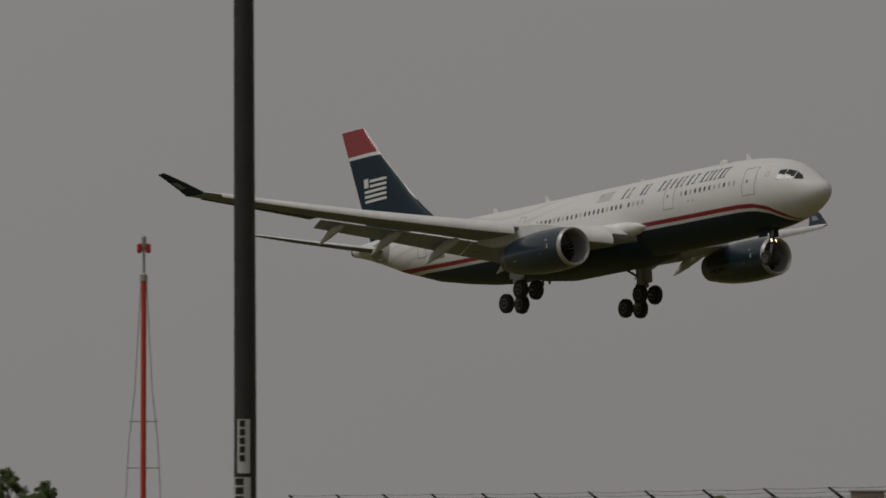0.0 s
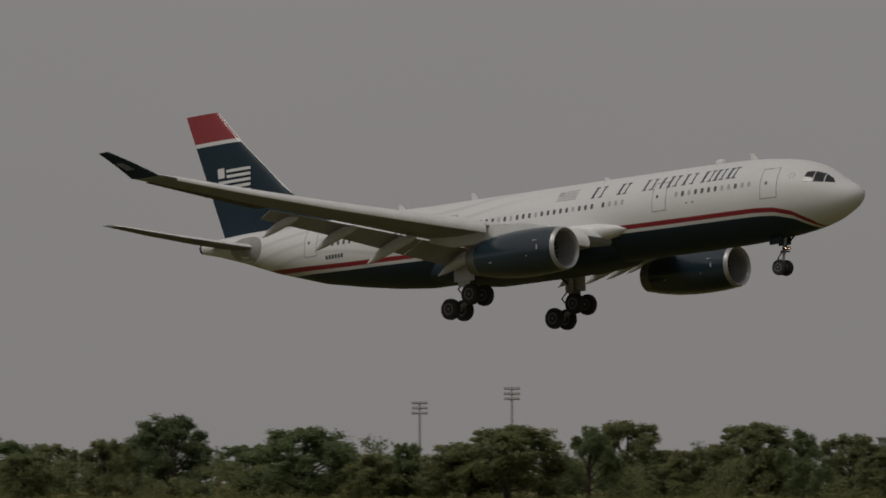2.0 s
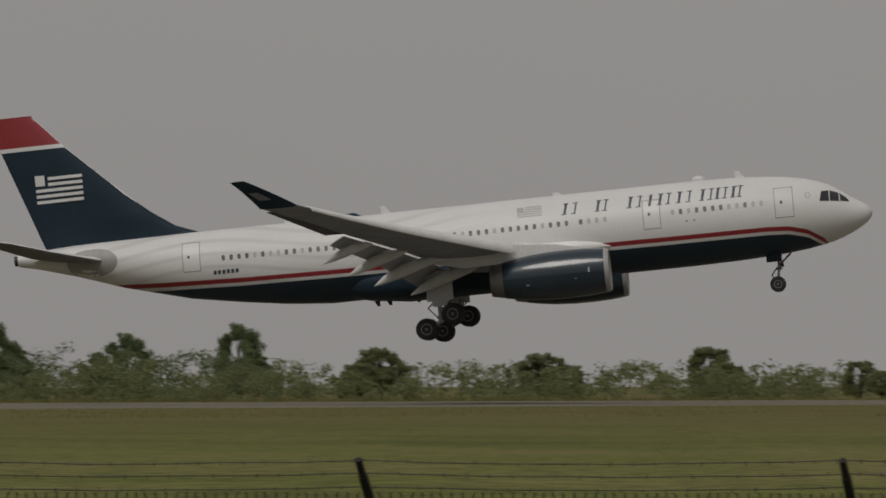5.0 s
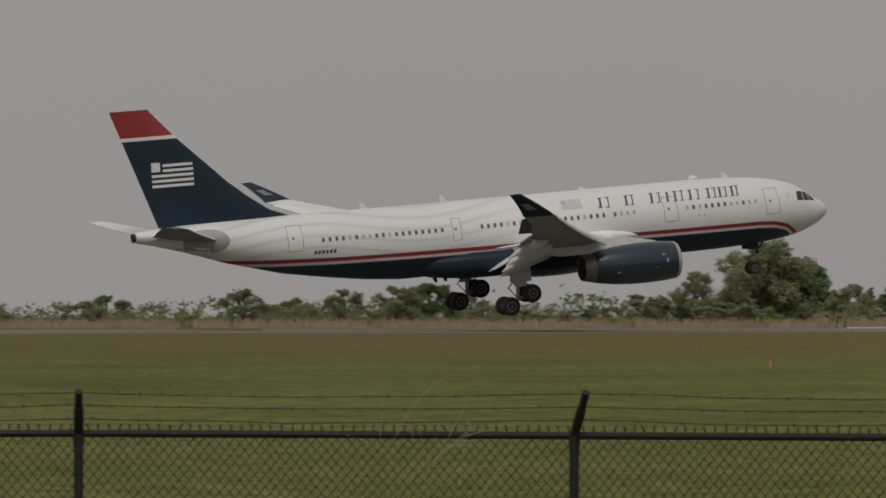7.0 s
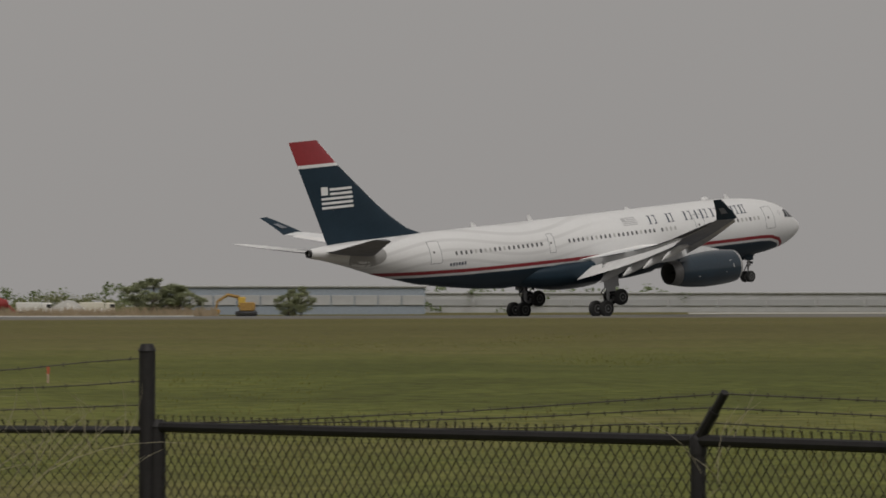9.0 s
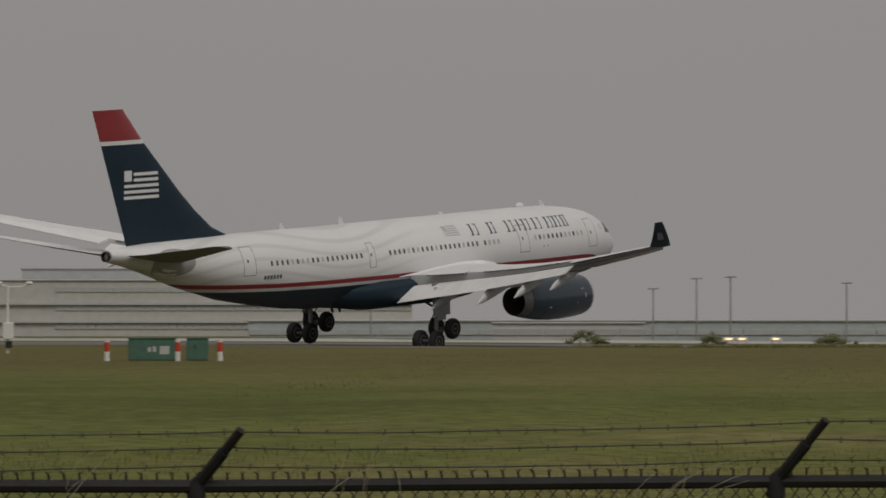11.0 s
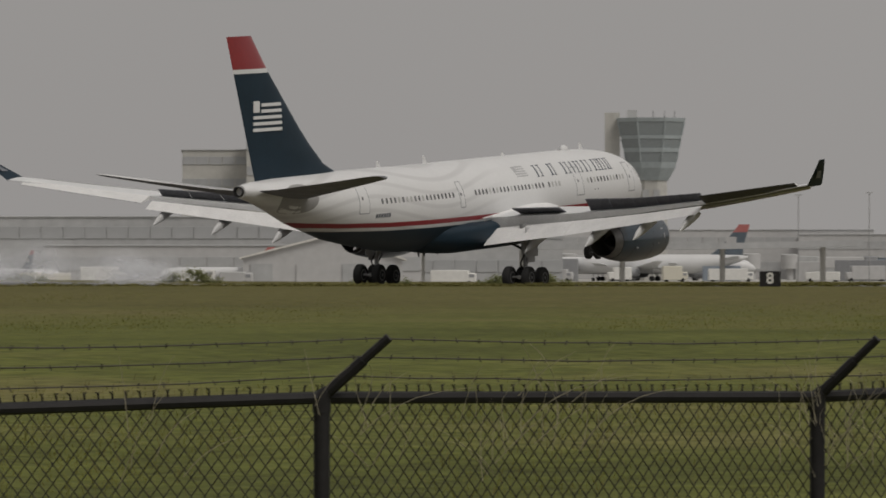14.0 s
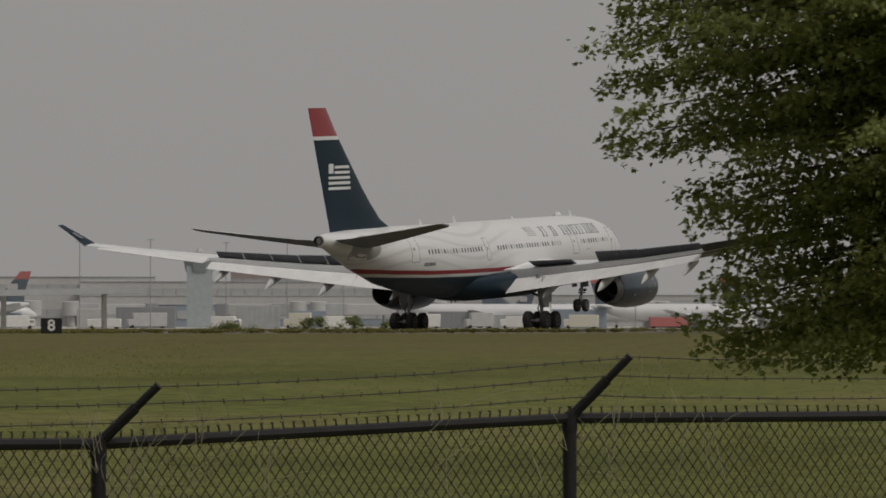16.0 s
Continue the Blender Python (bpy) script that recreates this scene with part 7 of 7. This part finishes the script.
part("drum", spin([(-1.6, 0.4), (-1.3, 0.85), (0.2, 0.95), (1.6, 0.55), (1.8, 0.3)], 18, "x", (0, 0, 1.5)), M_DRUM, mx)
part("frame", box((0.6, 0, 0.5), (4.2, 1.2, 0.2)), M_DRUM, mx, smooth=False)
part("chute", tube([(1.7, 0, 1.4), (2.6, 0, 0.5)], 0.2, 6), M_DRUM, mx)
for x in (-0.8, 1.2):
    part("wheel", spin([(-0.7, 0.3), (-0.6, 0.4), (0.6, 0.4), (0.7, 0.3)], 12, "y", (x, 0, 0.4)), M_TYRE, mx)
rg2 = random.Random(3)
def build_heap(label, az, r, wide, tall, material):
    hp = thing("gravel_heap", label, "gravel", frame_at(az, r), "heaps")
    rings = [[(k * wide * math.cos(a) * rg2.uniform(0.82, 1.15), 0.7 * k * wide * math.sin(a) * rg2.uniform(0.85, 1.1), z * tall) for a in [i * math.tau / 22 for i in range(22)]] for k, z in ((1, -0.06), (0.8, 0.25), (0.62, 0.5), (0.4, 0.76), (0.2, 0.93), (0.05, 1.0))]
    part("mound", loft(rings), material, hp)
    bm = bmesh.new()
    for k in range(26):
        a, q = rg2.uniform(0, math.tau), rg2.uniform(0.2, 0.95)
        d = rg2.uniform(0.12, 0.34)
        box((q * wide * math.cos(a), 0.7 * q * wide * math.sin(a) - 0.1, max(0.05, tall * (1 - q) + 0.05)), (d * 1.5, d, d), bm, 0.03, Matrix.Rotation(rg2.uniform(-0.1, 0.1), 4, "Z"))
    part("rubble", bm, M_TANK, hp, "pale broken lumps", smooth=False)
build_heap("pale heap of gravel with broken lumps", 27.42, 547, 2.6, 1.7, M_CONCRETE)
build_heap("long low heap of pale rubble", 26.12, 546, 1.7, 0.7, M_TANK)
build_heap("low white heap of rubble beside a lorry", 27.78, 545, 1.5, 0.8, M_TANK)
ex = thing("excavator", "yellow tracked excavator with a bent arm", "excavator", frame_at(29.2, 548) @ Matrix.Diagonal((0.75, 0.75, 0.75, 1)), "works vehicles")
part("house", box((1.4, 0, 1.3), (2.2, 2.0, 1.2), bevel=0.12), M_RUST, ex)
part("cab", box((0.7, -0.5, 1.9), (1.0, 0.9, 1.4), bevel=0.1), M_YELLOW, ex)
part("arm", tube([(0.4, 0, 1.4), (0.2, 0, 2.6), (-1.2, 0, 2.9), (-2.6, 0, 2.0), (-2.8, 0, 0.9)], [0.28, 0.3, 0.26, 0.2, 0.16], 6), M_RUST, ex)
part("bucket", box((-2.7, 0, 0.6), (0.9, 0.9, 0.7), bevel=0.15), M_RUST, ex)
for y in (-0.9, 0.9):
    part("track", box((1.3, y, 0.35), (3.0, 0.5, 0.7), bevel=0.2), M_DARKMETAL, ex)

# shrubs on the far edge of the grass
def shrub_patch(az, r, w, h, seed, material):
    rnd = random.Random(seed)
    b = thing("shrub", "low green shrub at the edge of the grass", "shrub", frame_at(az, r), "low shrubs")
    spots = []
    for k in range(int(9 * w)):
        x = max(-w, min(w, rnd.gauss(0, w / 2.2)))
        top = h * 1.25 * max(0.25, 1 - (x / w) ** 2) * rnd.uniform(0.5, 1.0)
        q = rnd.uniform(0.3, 0.5)
        spots.append((x, rnd.gauss(0, 0.5), max(0.1, top - q), q * 1.3, q))
    leafy("foliage", clump_mesh(spots, 60, 0.14, seed), material, b)
for i, (az, w, h) in enumerate(((57.2, 3.0, 1.2), (58.9, 1.6, 1.0), (60.2, 3.4, 1.1), (62.95, 2.6, 1.2), (65.0, 2.8, 1.2), (66.2, 2.0, 0.9), (66.7, 2.4, 1.0), (71.9, 2.0, 1.3), (72.3, 1.8, 1.3), (72.8, 2.6, 1.1), (71.0, 2.0, 0.9), (49.6, 1.8, 1.1), (50.9, 1.5, 0.9), (53.1, 1.6, 0.9), (61.2, 1.6, 0.8), (52.2, 2.2, 0.8))):
    shrub_patch(az, 480 if az < 64 else 500, w, h, 40 + i, M_LEAF[3 if i % 3 == 0 else 0])

# leafy tree beside the fence
M_MAPLE = mat("maple_leaves", (0.22, 0.25, 0.07), 0.5, vary=0.38, scale=0.8, fine=5, island=1.0, spec=0.45, thin=0.5)
def build_near_tree(az, r, seed):
    """Boughs in loose tiers, each a flat fan of drooping twigs that end in bunches of lobed leaves."""
    rnd = random.Random(seed)
    t = thing("maple_tree", "leafy green tree with drooping outer branches", "tree", frame_at(az, r))
    gz = -ground_z(r)
    limbs = tube([(0.4, 0, -0.2), (0.35, 0, 1.2), (0.2, 0.05, 2.6), (0.25, 0, 3.6), (0.3, 0, 4.6)], [0.17, 0.14, 0.10, 0.05, 0.02], 10)
    pts, out, size = [], [], []
    reach_at = [(0, 1.32), (0.035, 1.42), (0.064, 1.48), (0.093, 1.57), (0.122, 1.48), (0.16, 1.37), (0.2, 1.42), (0.24, 1.46), (0.29, 1.56), (0.334, 1.69), (0.382, 1.87), (0.41, 1.92),
                (0.43, 1.81), (0.478, 1.85), (0.526, 1.95), (0.574, 1.87), (0.62, 1.84), (1.0, 1.45)]
    tiers = 27
    for i in range(tiers):
        f = (i + 0.5) / tiers
        count = 11
        for j in range(count):
            a = (j + 0.62 * i + rnd.uniform(-0.25, 0.25)) * math.tau / count if j else math.pi + rnd.uniform(-0.3, 0.3)
            ff = min(1.0, max(0.0, f + rnd.uniform(-0.02, 0.02)))
            z = gz + 1.1 + 2.45 * ff
            reach = interp(reach_at, ff) * (rnd.uniform(0.72, 1.0) if j else 1.03)
            along, across = Vector((math.cos(a), math.sin(a), 0)), Vector((-math.sin(a), math.cos(a), 0))
            start = Vector((0.25, 0, z - 0.12))
            end = Vector((0.25, 0, z)) + along * reach
            mid = start.lerp(end, 0.55) + Vector((0, 0, 0.17))
            tube([start, start.lerp(mid, 0.6), mid, mid.lerp(end, 0.8)], [0.016, 0.011, 0.007, 0.003], 5, limbs)
            twigs = int(13 * reach)
            for k in range(twigs):
                s = 0.34 + 0.66 * (k + rnd.random()) / twigs
                c = start.lerp(mid, s / 0.55) if s < 0.55 else mid.lerp(end, (s - 0.55) / 0.45)
                side = 1 if k % 2 else -1
                ln = rnd.uniform(0.10, 0.30) * (1.12 - 0.75 * s)
                way = (along * 0.75 + across * side * rnd.uniform(0.5, 1.1) + Vector((0, 0, rnd.uniform(-0.35, 0.2)))).normalized()
                for b in range(1 + int(ln / 0.065)):
                    p = c + way * 0.06 * (b + rnd.random()) + Vector((0, 0, -0.02 * b))
                    for q in range(16):
                        pts.append(p + Vector((rnd.gauss(0, 0.03), rnd.gauss(0, 0.03), rnd.gauss(-0.012, 0.026))))
                        out.append(way)
                        size.append(rnd.uniform(0.018, 0.035))
    # each leaf has three lobes on either side of a folded midrib
    rn = np.random.RandomState(seed)
    p, sz, m = np.array([tuple(v) for v in pts]), np.array(size)[:, None], len(pts)
    n = rn.normal(0, 0.6, (m, 3)) + np.array((0, 0, 0.9)) + 0.25 * np.array([tuple(v) for v in out])
    n /= np.linalg.norm(n, axis=1)[:, None]
    b = np.array([tuple(v) for v in out]) + rn.normal(0, 0.7, (m, 3)) + np.array((0, 0, -0.45))
    b -= n * (b * n).sum(1)[:, None]
    b /= np.linalg.norm(b, axis=1)[:, None]
    a = np.cross(b, n)
    shape = ((0, -0.5), (0.42, -0.3), (0.24, 0.02), (0.5, 0.22), (0.16, 0.28), (0, 0.72), (-0.16, 0.28), (-0.5, 0.22), (-0.24, 0.02), (-0.42, -0.3))
    v = np.stack([p + sz * (a * x + b * y - n * abs(x) * 0.35) for x, y in shape], 1).reshape(-1, 3)
    o = np.arange(m)[:, None] * 10
    me = bpy.data.meshes.new("foliage")
    me.from_pydata(v.tolist(), [], np.concatenate([o + np.array((0, 1, 2, 3, 4, 5)), o + np.array((0, 5, 6, 7, 8, 9))]).tolist())
    me.materials.append(M_MAPLE)
    part("trunk", limbs, M_BARK, t)
    fo = tagged(new("foliage", me), "layered maple-like leaves")
    fo.parent = t
build_near_tree(79.22, 22.5, 12)

# a flock of small birds in flight over the far grass
def build_flyer():
    b = tagged(new("flying_bird"), "small dark bird in flight over the grass", "bird", "birds in flight")
    part("body", spin([(-0.13, 0.004), (-0.08, 0.025), (0, 0.04), (0.06, 0.034), (0.1, 0.02), (0.13, 0.003)], 8, "x"), M_FEATHER, b)
    wings = []
    for s in (-1, 1):
        w = part("wing", loft([[(0.05, s * 0.0, 0), (-0.05, s * 0.0, 0), (-0.05, s * 0.0, 0.012), (0.05, s * 0.0, 0.012)], [(0.03, s * 0.1, 0), (-0.06, s * 0.1, 0), (-0.06, s * 0.1, 0.008), (0.03, s * 0.1, 0.008)], [(-0.05, s * 0.2, 0), (-0.07, s * 0.2, 0), (-0.07, s * 0.2, 0.004), (-0.05, s * 0.2, 0.004)]]), M_FEATHER, b)
        wings.append((w, s))
    return b, wings
flock = []
rf = random.Random(77)
for i in range(15):
    bird, wings = build_flyer()
    flock.append((bird, wings, 17.45 + 1.2 * rf.random(), 425 + rf.uniform(-12, 12), interp([(0, 2.4), (0.35, 4.4), (1, 4.9)], rf.random()), i * 1.3))

# raised pale strip added to give the bright line along the far runway edge
bm = bmesh.new()
prev = None
for i in range(30):
    az = 21.2 + i * 0.26
    r = interp(track, az) + 37
    ring = [bm.verts.new(polar(az, r + d, z - dip(az, r + d))) for d, z in ((0, 0.38), (0, 0.51), (0.8, 0.52), (0.8, 0.38))]
    if prev:
        for j in range(3):
            bm.faces.new((prev[j], ring[j], ring[j + 1], prev[j + 1]))
    prev = ring
tagged(ob_from("runway_edge_strip", bm, M_SIGNWHITE, smooth=False), "raised pale strip added for the bright line along the runway", "kerb", kind="structure")

# tyre smoke at touchdown: thin drifting puffs, dense in the middle and frayed to nothing at the rim
def smoke_material():
    m = mat("tyre_smoke", (0.86, 0.87, 0.9), 1.0, vary=0.02, spec=0.0, thin=0.5)
    n, l = m.node_tree.nodes, m.node_tree.links
    shut = n["Material Output"]
    body = shut.inputs["Surface"].links[0].from_socket
    tr, mx, at = n.new("ShaderNodeBsdfTransparent"), n.new("ShaderNodeMixShader"), n.new("ShaderNodeAttribute")
    at.attribute_name = "thickness"
    co, wisp, lift, mul = n.new("ShaderNodeTexCoord"), n.new("ShaderNodeTexNoise"), n.new("ShaderNodeMapRange"), n.new("ShaderNodeMath")
    wisp.inputs["Scale"].default_value, wisp.inputs["Detail"].default_value = 0.45, 5
    lift.inputs["From Min"].default_value, lift.inputs["From Max"].default_value = 0.3, 0.75
    lift.inputs["To Min"].default_value, lift.inputs["To Max"].default_value = 0.1, 0.55
    mul.operation = "MULTIPLY"
    l.new(co.outputs["Object"], wisp.inputs["Vector"]), l.new(wisp.outputs["Fac"], lift.inputs["Value"])
    l.new(lift.outputs[0], mul.inputs[0]), l.new(at.outputs["Fac"], mul.inputs[1]), l.new(mul.outputs[0], mx.inputs["Fac"])
    l.new(tr.outputs[0], mx.inputs[1]), l.new(body, mx.inputs[2]), l.new(mx.outputs[0], shut.inputs["Surface"])
    return m


M_SMOKE = smoke_material()
puffs = []
rp = random.Random(17)


def build_puff():
    """Overlapping bowl-shaped veils, each thinning from its middle to its rim."""
    vs, fs, thick = [], [], []
    n = 18
    for k in range(4):
        c = Vector((rp.gauss(0, 2.4), rp.gauss(0, 1.2), abs(rp.gauss(0, 0.7))))
        rx, rz, yaw = rp.uniform(3.0, 5.4), rp.uniform(1.3, 2.6), rp.uniform(-0.6, 0.6)
        base = len(vs)
        vs.append(c + Vector((0, -0.5, 0)))
        thick.append(1.0)
        for q, d in ((0.3, 0.86), (0.55, 0.52), (0.8, 0.16), (1.0, 0.0)):
            for j in range(n):
                g = j * math.tau / n
                x, z = q * rx * math.cos(g), q * rz * math.sin(g)
                vs.append(c + Vector((x * math.cos(yaw), x * math.sin(yaw) + 1.3 * z - 0.5 * (1 - q * q), z)))
                thick.append(d)
        for j in range(n):
            fs.append((base, base + 1 + j, base + 1 + (j + 1) % n))
            for q in range(3):
                o = base + 1 + q * n
                fs.append((o + j, o + n + j, o + n + (j + 1) % n, o + (j + 1) % n))
    me = bpy.data.meshes.new("smoke_puff")
    me.from_pydata([tuple(v) for v in vs], [], fs)
    for a, d in zip(me.attributes.new("thickness", "FLOAT", "POINT").data, thick):
        a.value = d
    for f in me.polygons:
        f.use_smooth = True
    me.materials.append(M_SMOKE)
    return new("smoke_puff", me)


for i in range(13):
    az = 53.3 + 0.74 * i
    pf = build_puff()
    tagged(pf, "thin grey puff of tyre smoke over the runway", "smoke", "touchdown smoke")
    puffs.append((pf, az, interp(track, az) + rp.uniform(4, 14), 11.65 + 0.15 * i, rp.uniform(0.4, 0.7)))


def motions():
    walk(airliner, [
            (0, pose(-256.06, 275.48, 24.66, -0.49, -4.90, -6.76)),
            (0.5, pose(-230.64, 280.43, 23.44, -0.35, -4.75, -7.31)),
            (1, pose(-208.77, 290.40, 22.66, -0.61, -4.83, -7.69)),
            (1.5, pose(-184.63, 298.35, 21.60, -1.59, -4.80, -7.48)),
            (2, pose(-161.09, 306.68, 20.47, -1.81, -4.65, -7.41)),
            (2.5, pose(-134.67, 314.33, 19.16, -1.36, -4.57, -7.15)),
            (3, pose(-106.92, 321.93, 17.53, -0.51, -4.40, -6.75)),
            (3.5, pose(-77.81, 327.61, 16.34, 0.07, -5.07, -6.86)),
            (4, pose(-47.27, 331.34, 14.91, 1.85, -5.33, -8.23)),
            (4.6, pose(-11.50, 346.49, 14.17, -0.16, -5.60, -4.66)),
            (5.2, pose(27.93, 359.72, 12.94, 0.19, -5.78, -2.70)),
            (5.8, pose(69.36, 374.07, 11.75, 0.52, -5.79, -0.46)),
            (6.5, pose(117.28, 390.93, 11.04, 1.14, -5.70, 2.15)),
            (7, pose(152.62, 397.82, 10.46, 2.11, -5.23, 3.16)),
            (7.5, pose(187.81, 405.81, 10.14, 2.33, -5.32, 4.76)),
            (8, pose(224.09, 417.02, 9.66, 0.40, -5.48, 6.70)),
            (8.2, pose(239.07, 421.56, 9.45, -1.17, -5.53, 6.86)),
            (8.8, pose(276.09, 413.25, 9.35, -0.94, -5.63, 8.23)),
            (9.4, pose(297.45, 380.29, 9.33, 0.09, -5.59, 8.39)),
            (10, pose(305.92, 334.47, 9.32, 1.20, -5.46, 7.58)),
            (10.5, pose(307.56, 294.43, 8.74, 1.96, -4.72, 6.39)),
            (11, pose(304.29, 256.84, 8.55, 2.63, -4.32, 4.83)),
            (11.5, pose(295.57, 222.13, 8.40, 2.11, -4.43, 4.11)),
            (12, pose(289.44, 190.00, 8.43, 2.53, -4.51, 2.01)),
            (12.5, pose(289.34, 167.64, 8.68, 0.80, -4.86, 0.79)),
            (13, pose(311.14, 160.26, 8.74, 0.11, -4.98, -0.33)),
            (13.5, pose(333.84, 153.24, 8.48, 0.54, -4.42, -1.68)),
            (14, pose(354.35, 145.73, 7.76, 0.77, -3.58, -2.86)),
            (14.5, pose(374.63, 138.28, 7.42, 0.96, -2.94, -3.91)),
            (15, pose(393.56, 130.43, 7.12, 0.69, -2.55, -5.15)),
            (15.5, pose(410.97, 122.45, 7.16, -0.15, -2.46, -6.09)),
            (16, pose(425.95, 113.90, 7.29, -0.65, -2.44, -6.60))])
    # the wings bend up in flight and sink as the wheels take the weight
    for wing, side in flexing:
        root = Matrix.Translation((0, side * 2.0, -1.7))
        walk(wing, [(t, root @ pose(0, 0, 0, side * a) @ root.inverted()) for t, a in ((0, 0.8), (11.2, 0.7), (12.0, 0.2), (12.6, -0.4), (13.5, -0.9), (16.0, -1.2))])
    for item in hinged:
        if len(item) == 4:
            # the ailerons droop with the flaps; the near one goes up against the wind after touchdown
            al, base, side, what = item
            rows = [(0, -4), (10.8, -4), (11.8, 14), (12.4, 24), (16.0, 24)] if side < 0 else [(0, -8), (10.8, -8), (12.0, -18), (16.0, -16)]
            walk(al, [(t, base @ pose(0, 0, 0, 0, a if side > 0 else -a, 0)) for t, a in rows])
        elif isinstance(item[1], Matrix):
            # spoilers rise after touchdown
            sp, base, side = item
            share = 0.5 if abs(base.translation.y) < 8 else 1.0
            rows = [(0, 0), (11.4, 0), (11.9, 8), (12.4, 26), (13.0, 42), (13.8, 50), (16.0, 50)]
            walk(sp, [(t, base @ pose(0, 0, 0, 0, share * (a if side > 0 else -a), 0)) for t, a in rows])
        else:
            # the bogies hang nose up until the wheels bear
            bg, gx, gy = item
            rows = [(0, -25), (10.6, -25), (11.2, -18), (11.8, 2), (12.1, 5.2), (14.0, 4.3), (16.0, 2.8)] if gy < 0 else [(0, -25), (10.3, -25), (11.0, -20), (12.0, -12), (12.5, 5.4), (14.0, 4.3), (16.0, 2.8)]
            walk(bg, [(t, pose(gx, gy, -5.1, 0, a, 0)) for t, a in rows])

    # the limp end of the windsock swings in the gusts
    walk(sock_tail, [(t, Matrix.Translation(hinge_at) @ pose(0, 0, 0, 0, a, 0)) for t, a in ((0, 0), (4, -5), (8, 2), (11.5, -5), (12.0, -7), (12.5, 0), (13.0, -2), (13.5, 2), (16.0, -3))])

    # a flock drifts low over the far grass, each bird beating its wings
    for bird, wings, az, r, z, beat in flock:
        walk(bird, [(t, Matrix.Translation(polar(az + 0.42 * (t - 7.5), r, z + 0.35 * math.sin(0.9 * t + beat))) @ Matrix.Rotation(radians(-az + 10 * math.sin(0.5 * t + beat)), 4, "Z")) for t in range(0, 17)])
        for wing, side in wings:
            walk(wing, [(0.2 * k, pose(0.02, side * 0.03, 0.02, side * (28 * math.sin(1.9 * k + beat) + 6), 0, 0)) for k in range(81)])

    # smoke rises where the wheels first bear, then drifts back
    for pf, az, r, t0, h in puffs:
        walk(pf, [(t, Matrix.Translation(polar(az + da, r, z)) @ Matrix.Rotation(radians(-az + tw), 4, "Z")) for t, da, z, tw in (
            (0, 0, -4.0, 0), (t0, 0, -3.0, 0), (t0 + 0.35, -0.03, h * 0.7, 5), (t0 + 1.2, -0.15, h + 0.3, 14), (16.0, -0.7, h + 1.2, 40))])


motions()
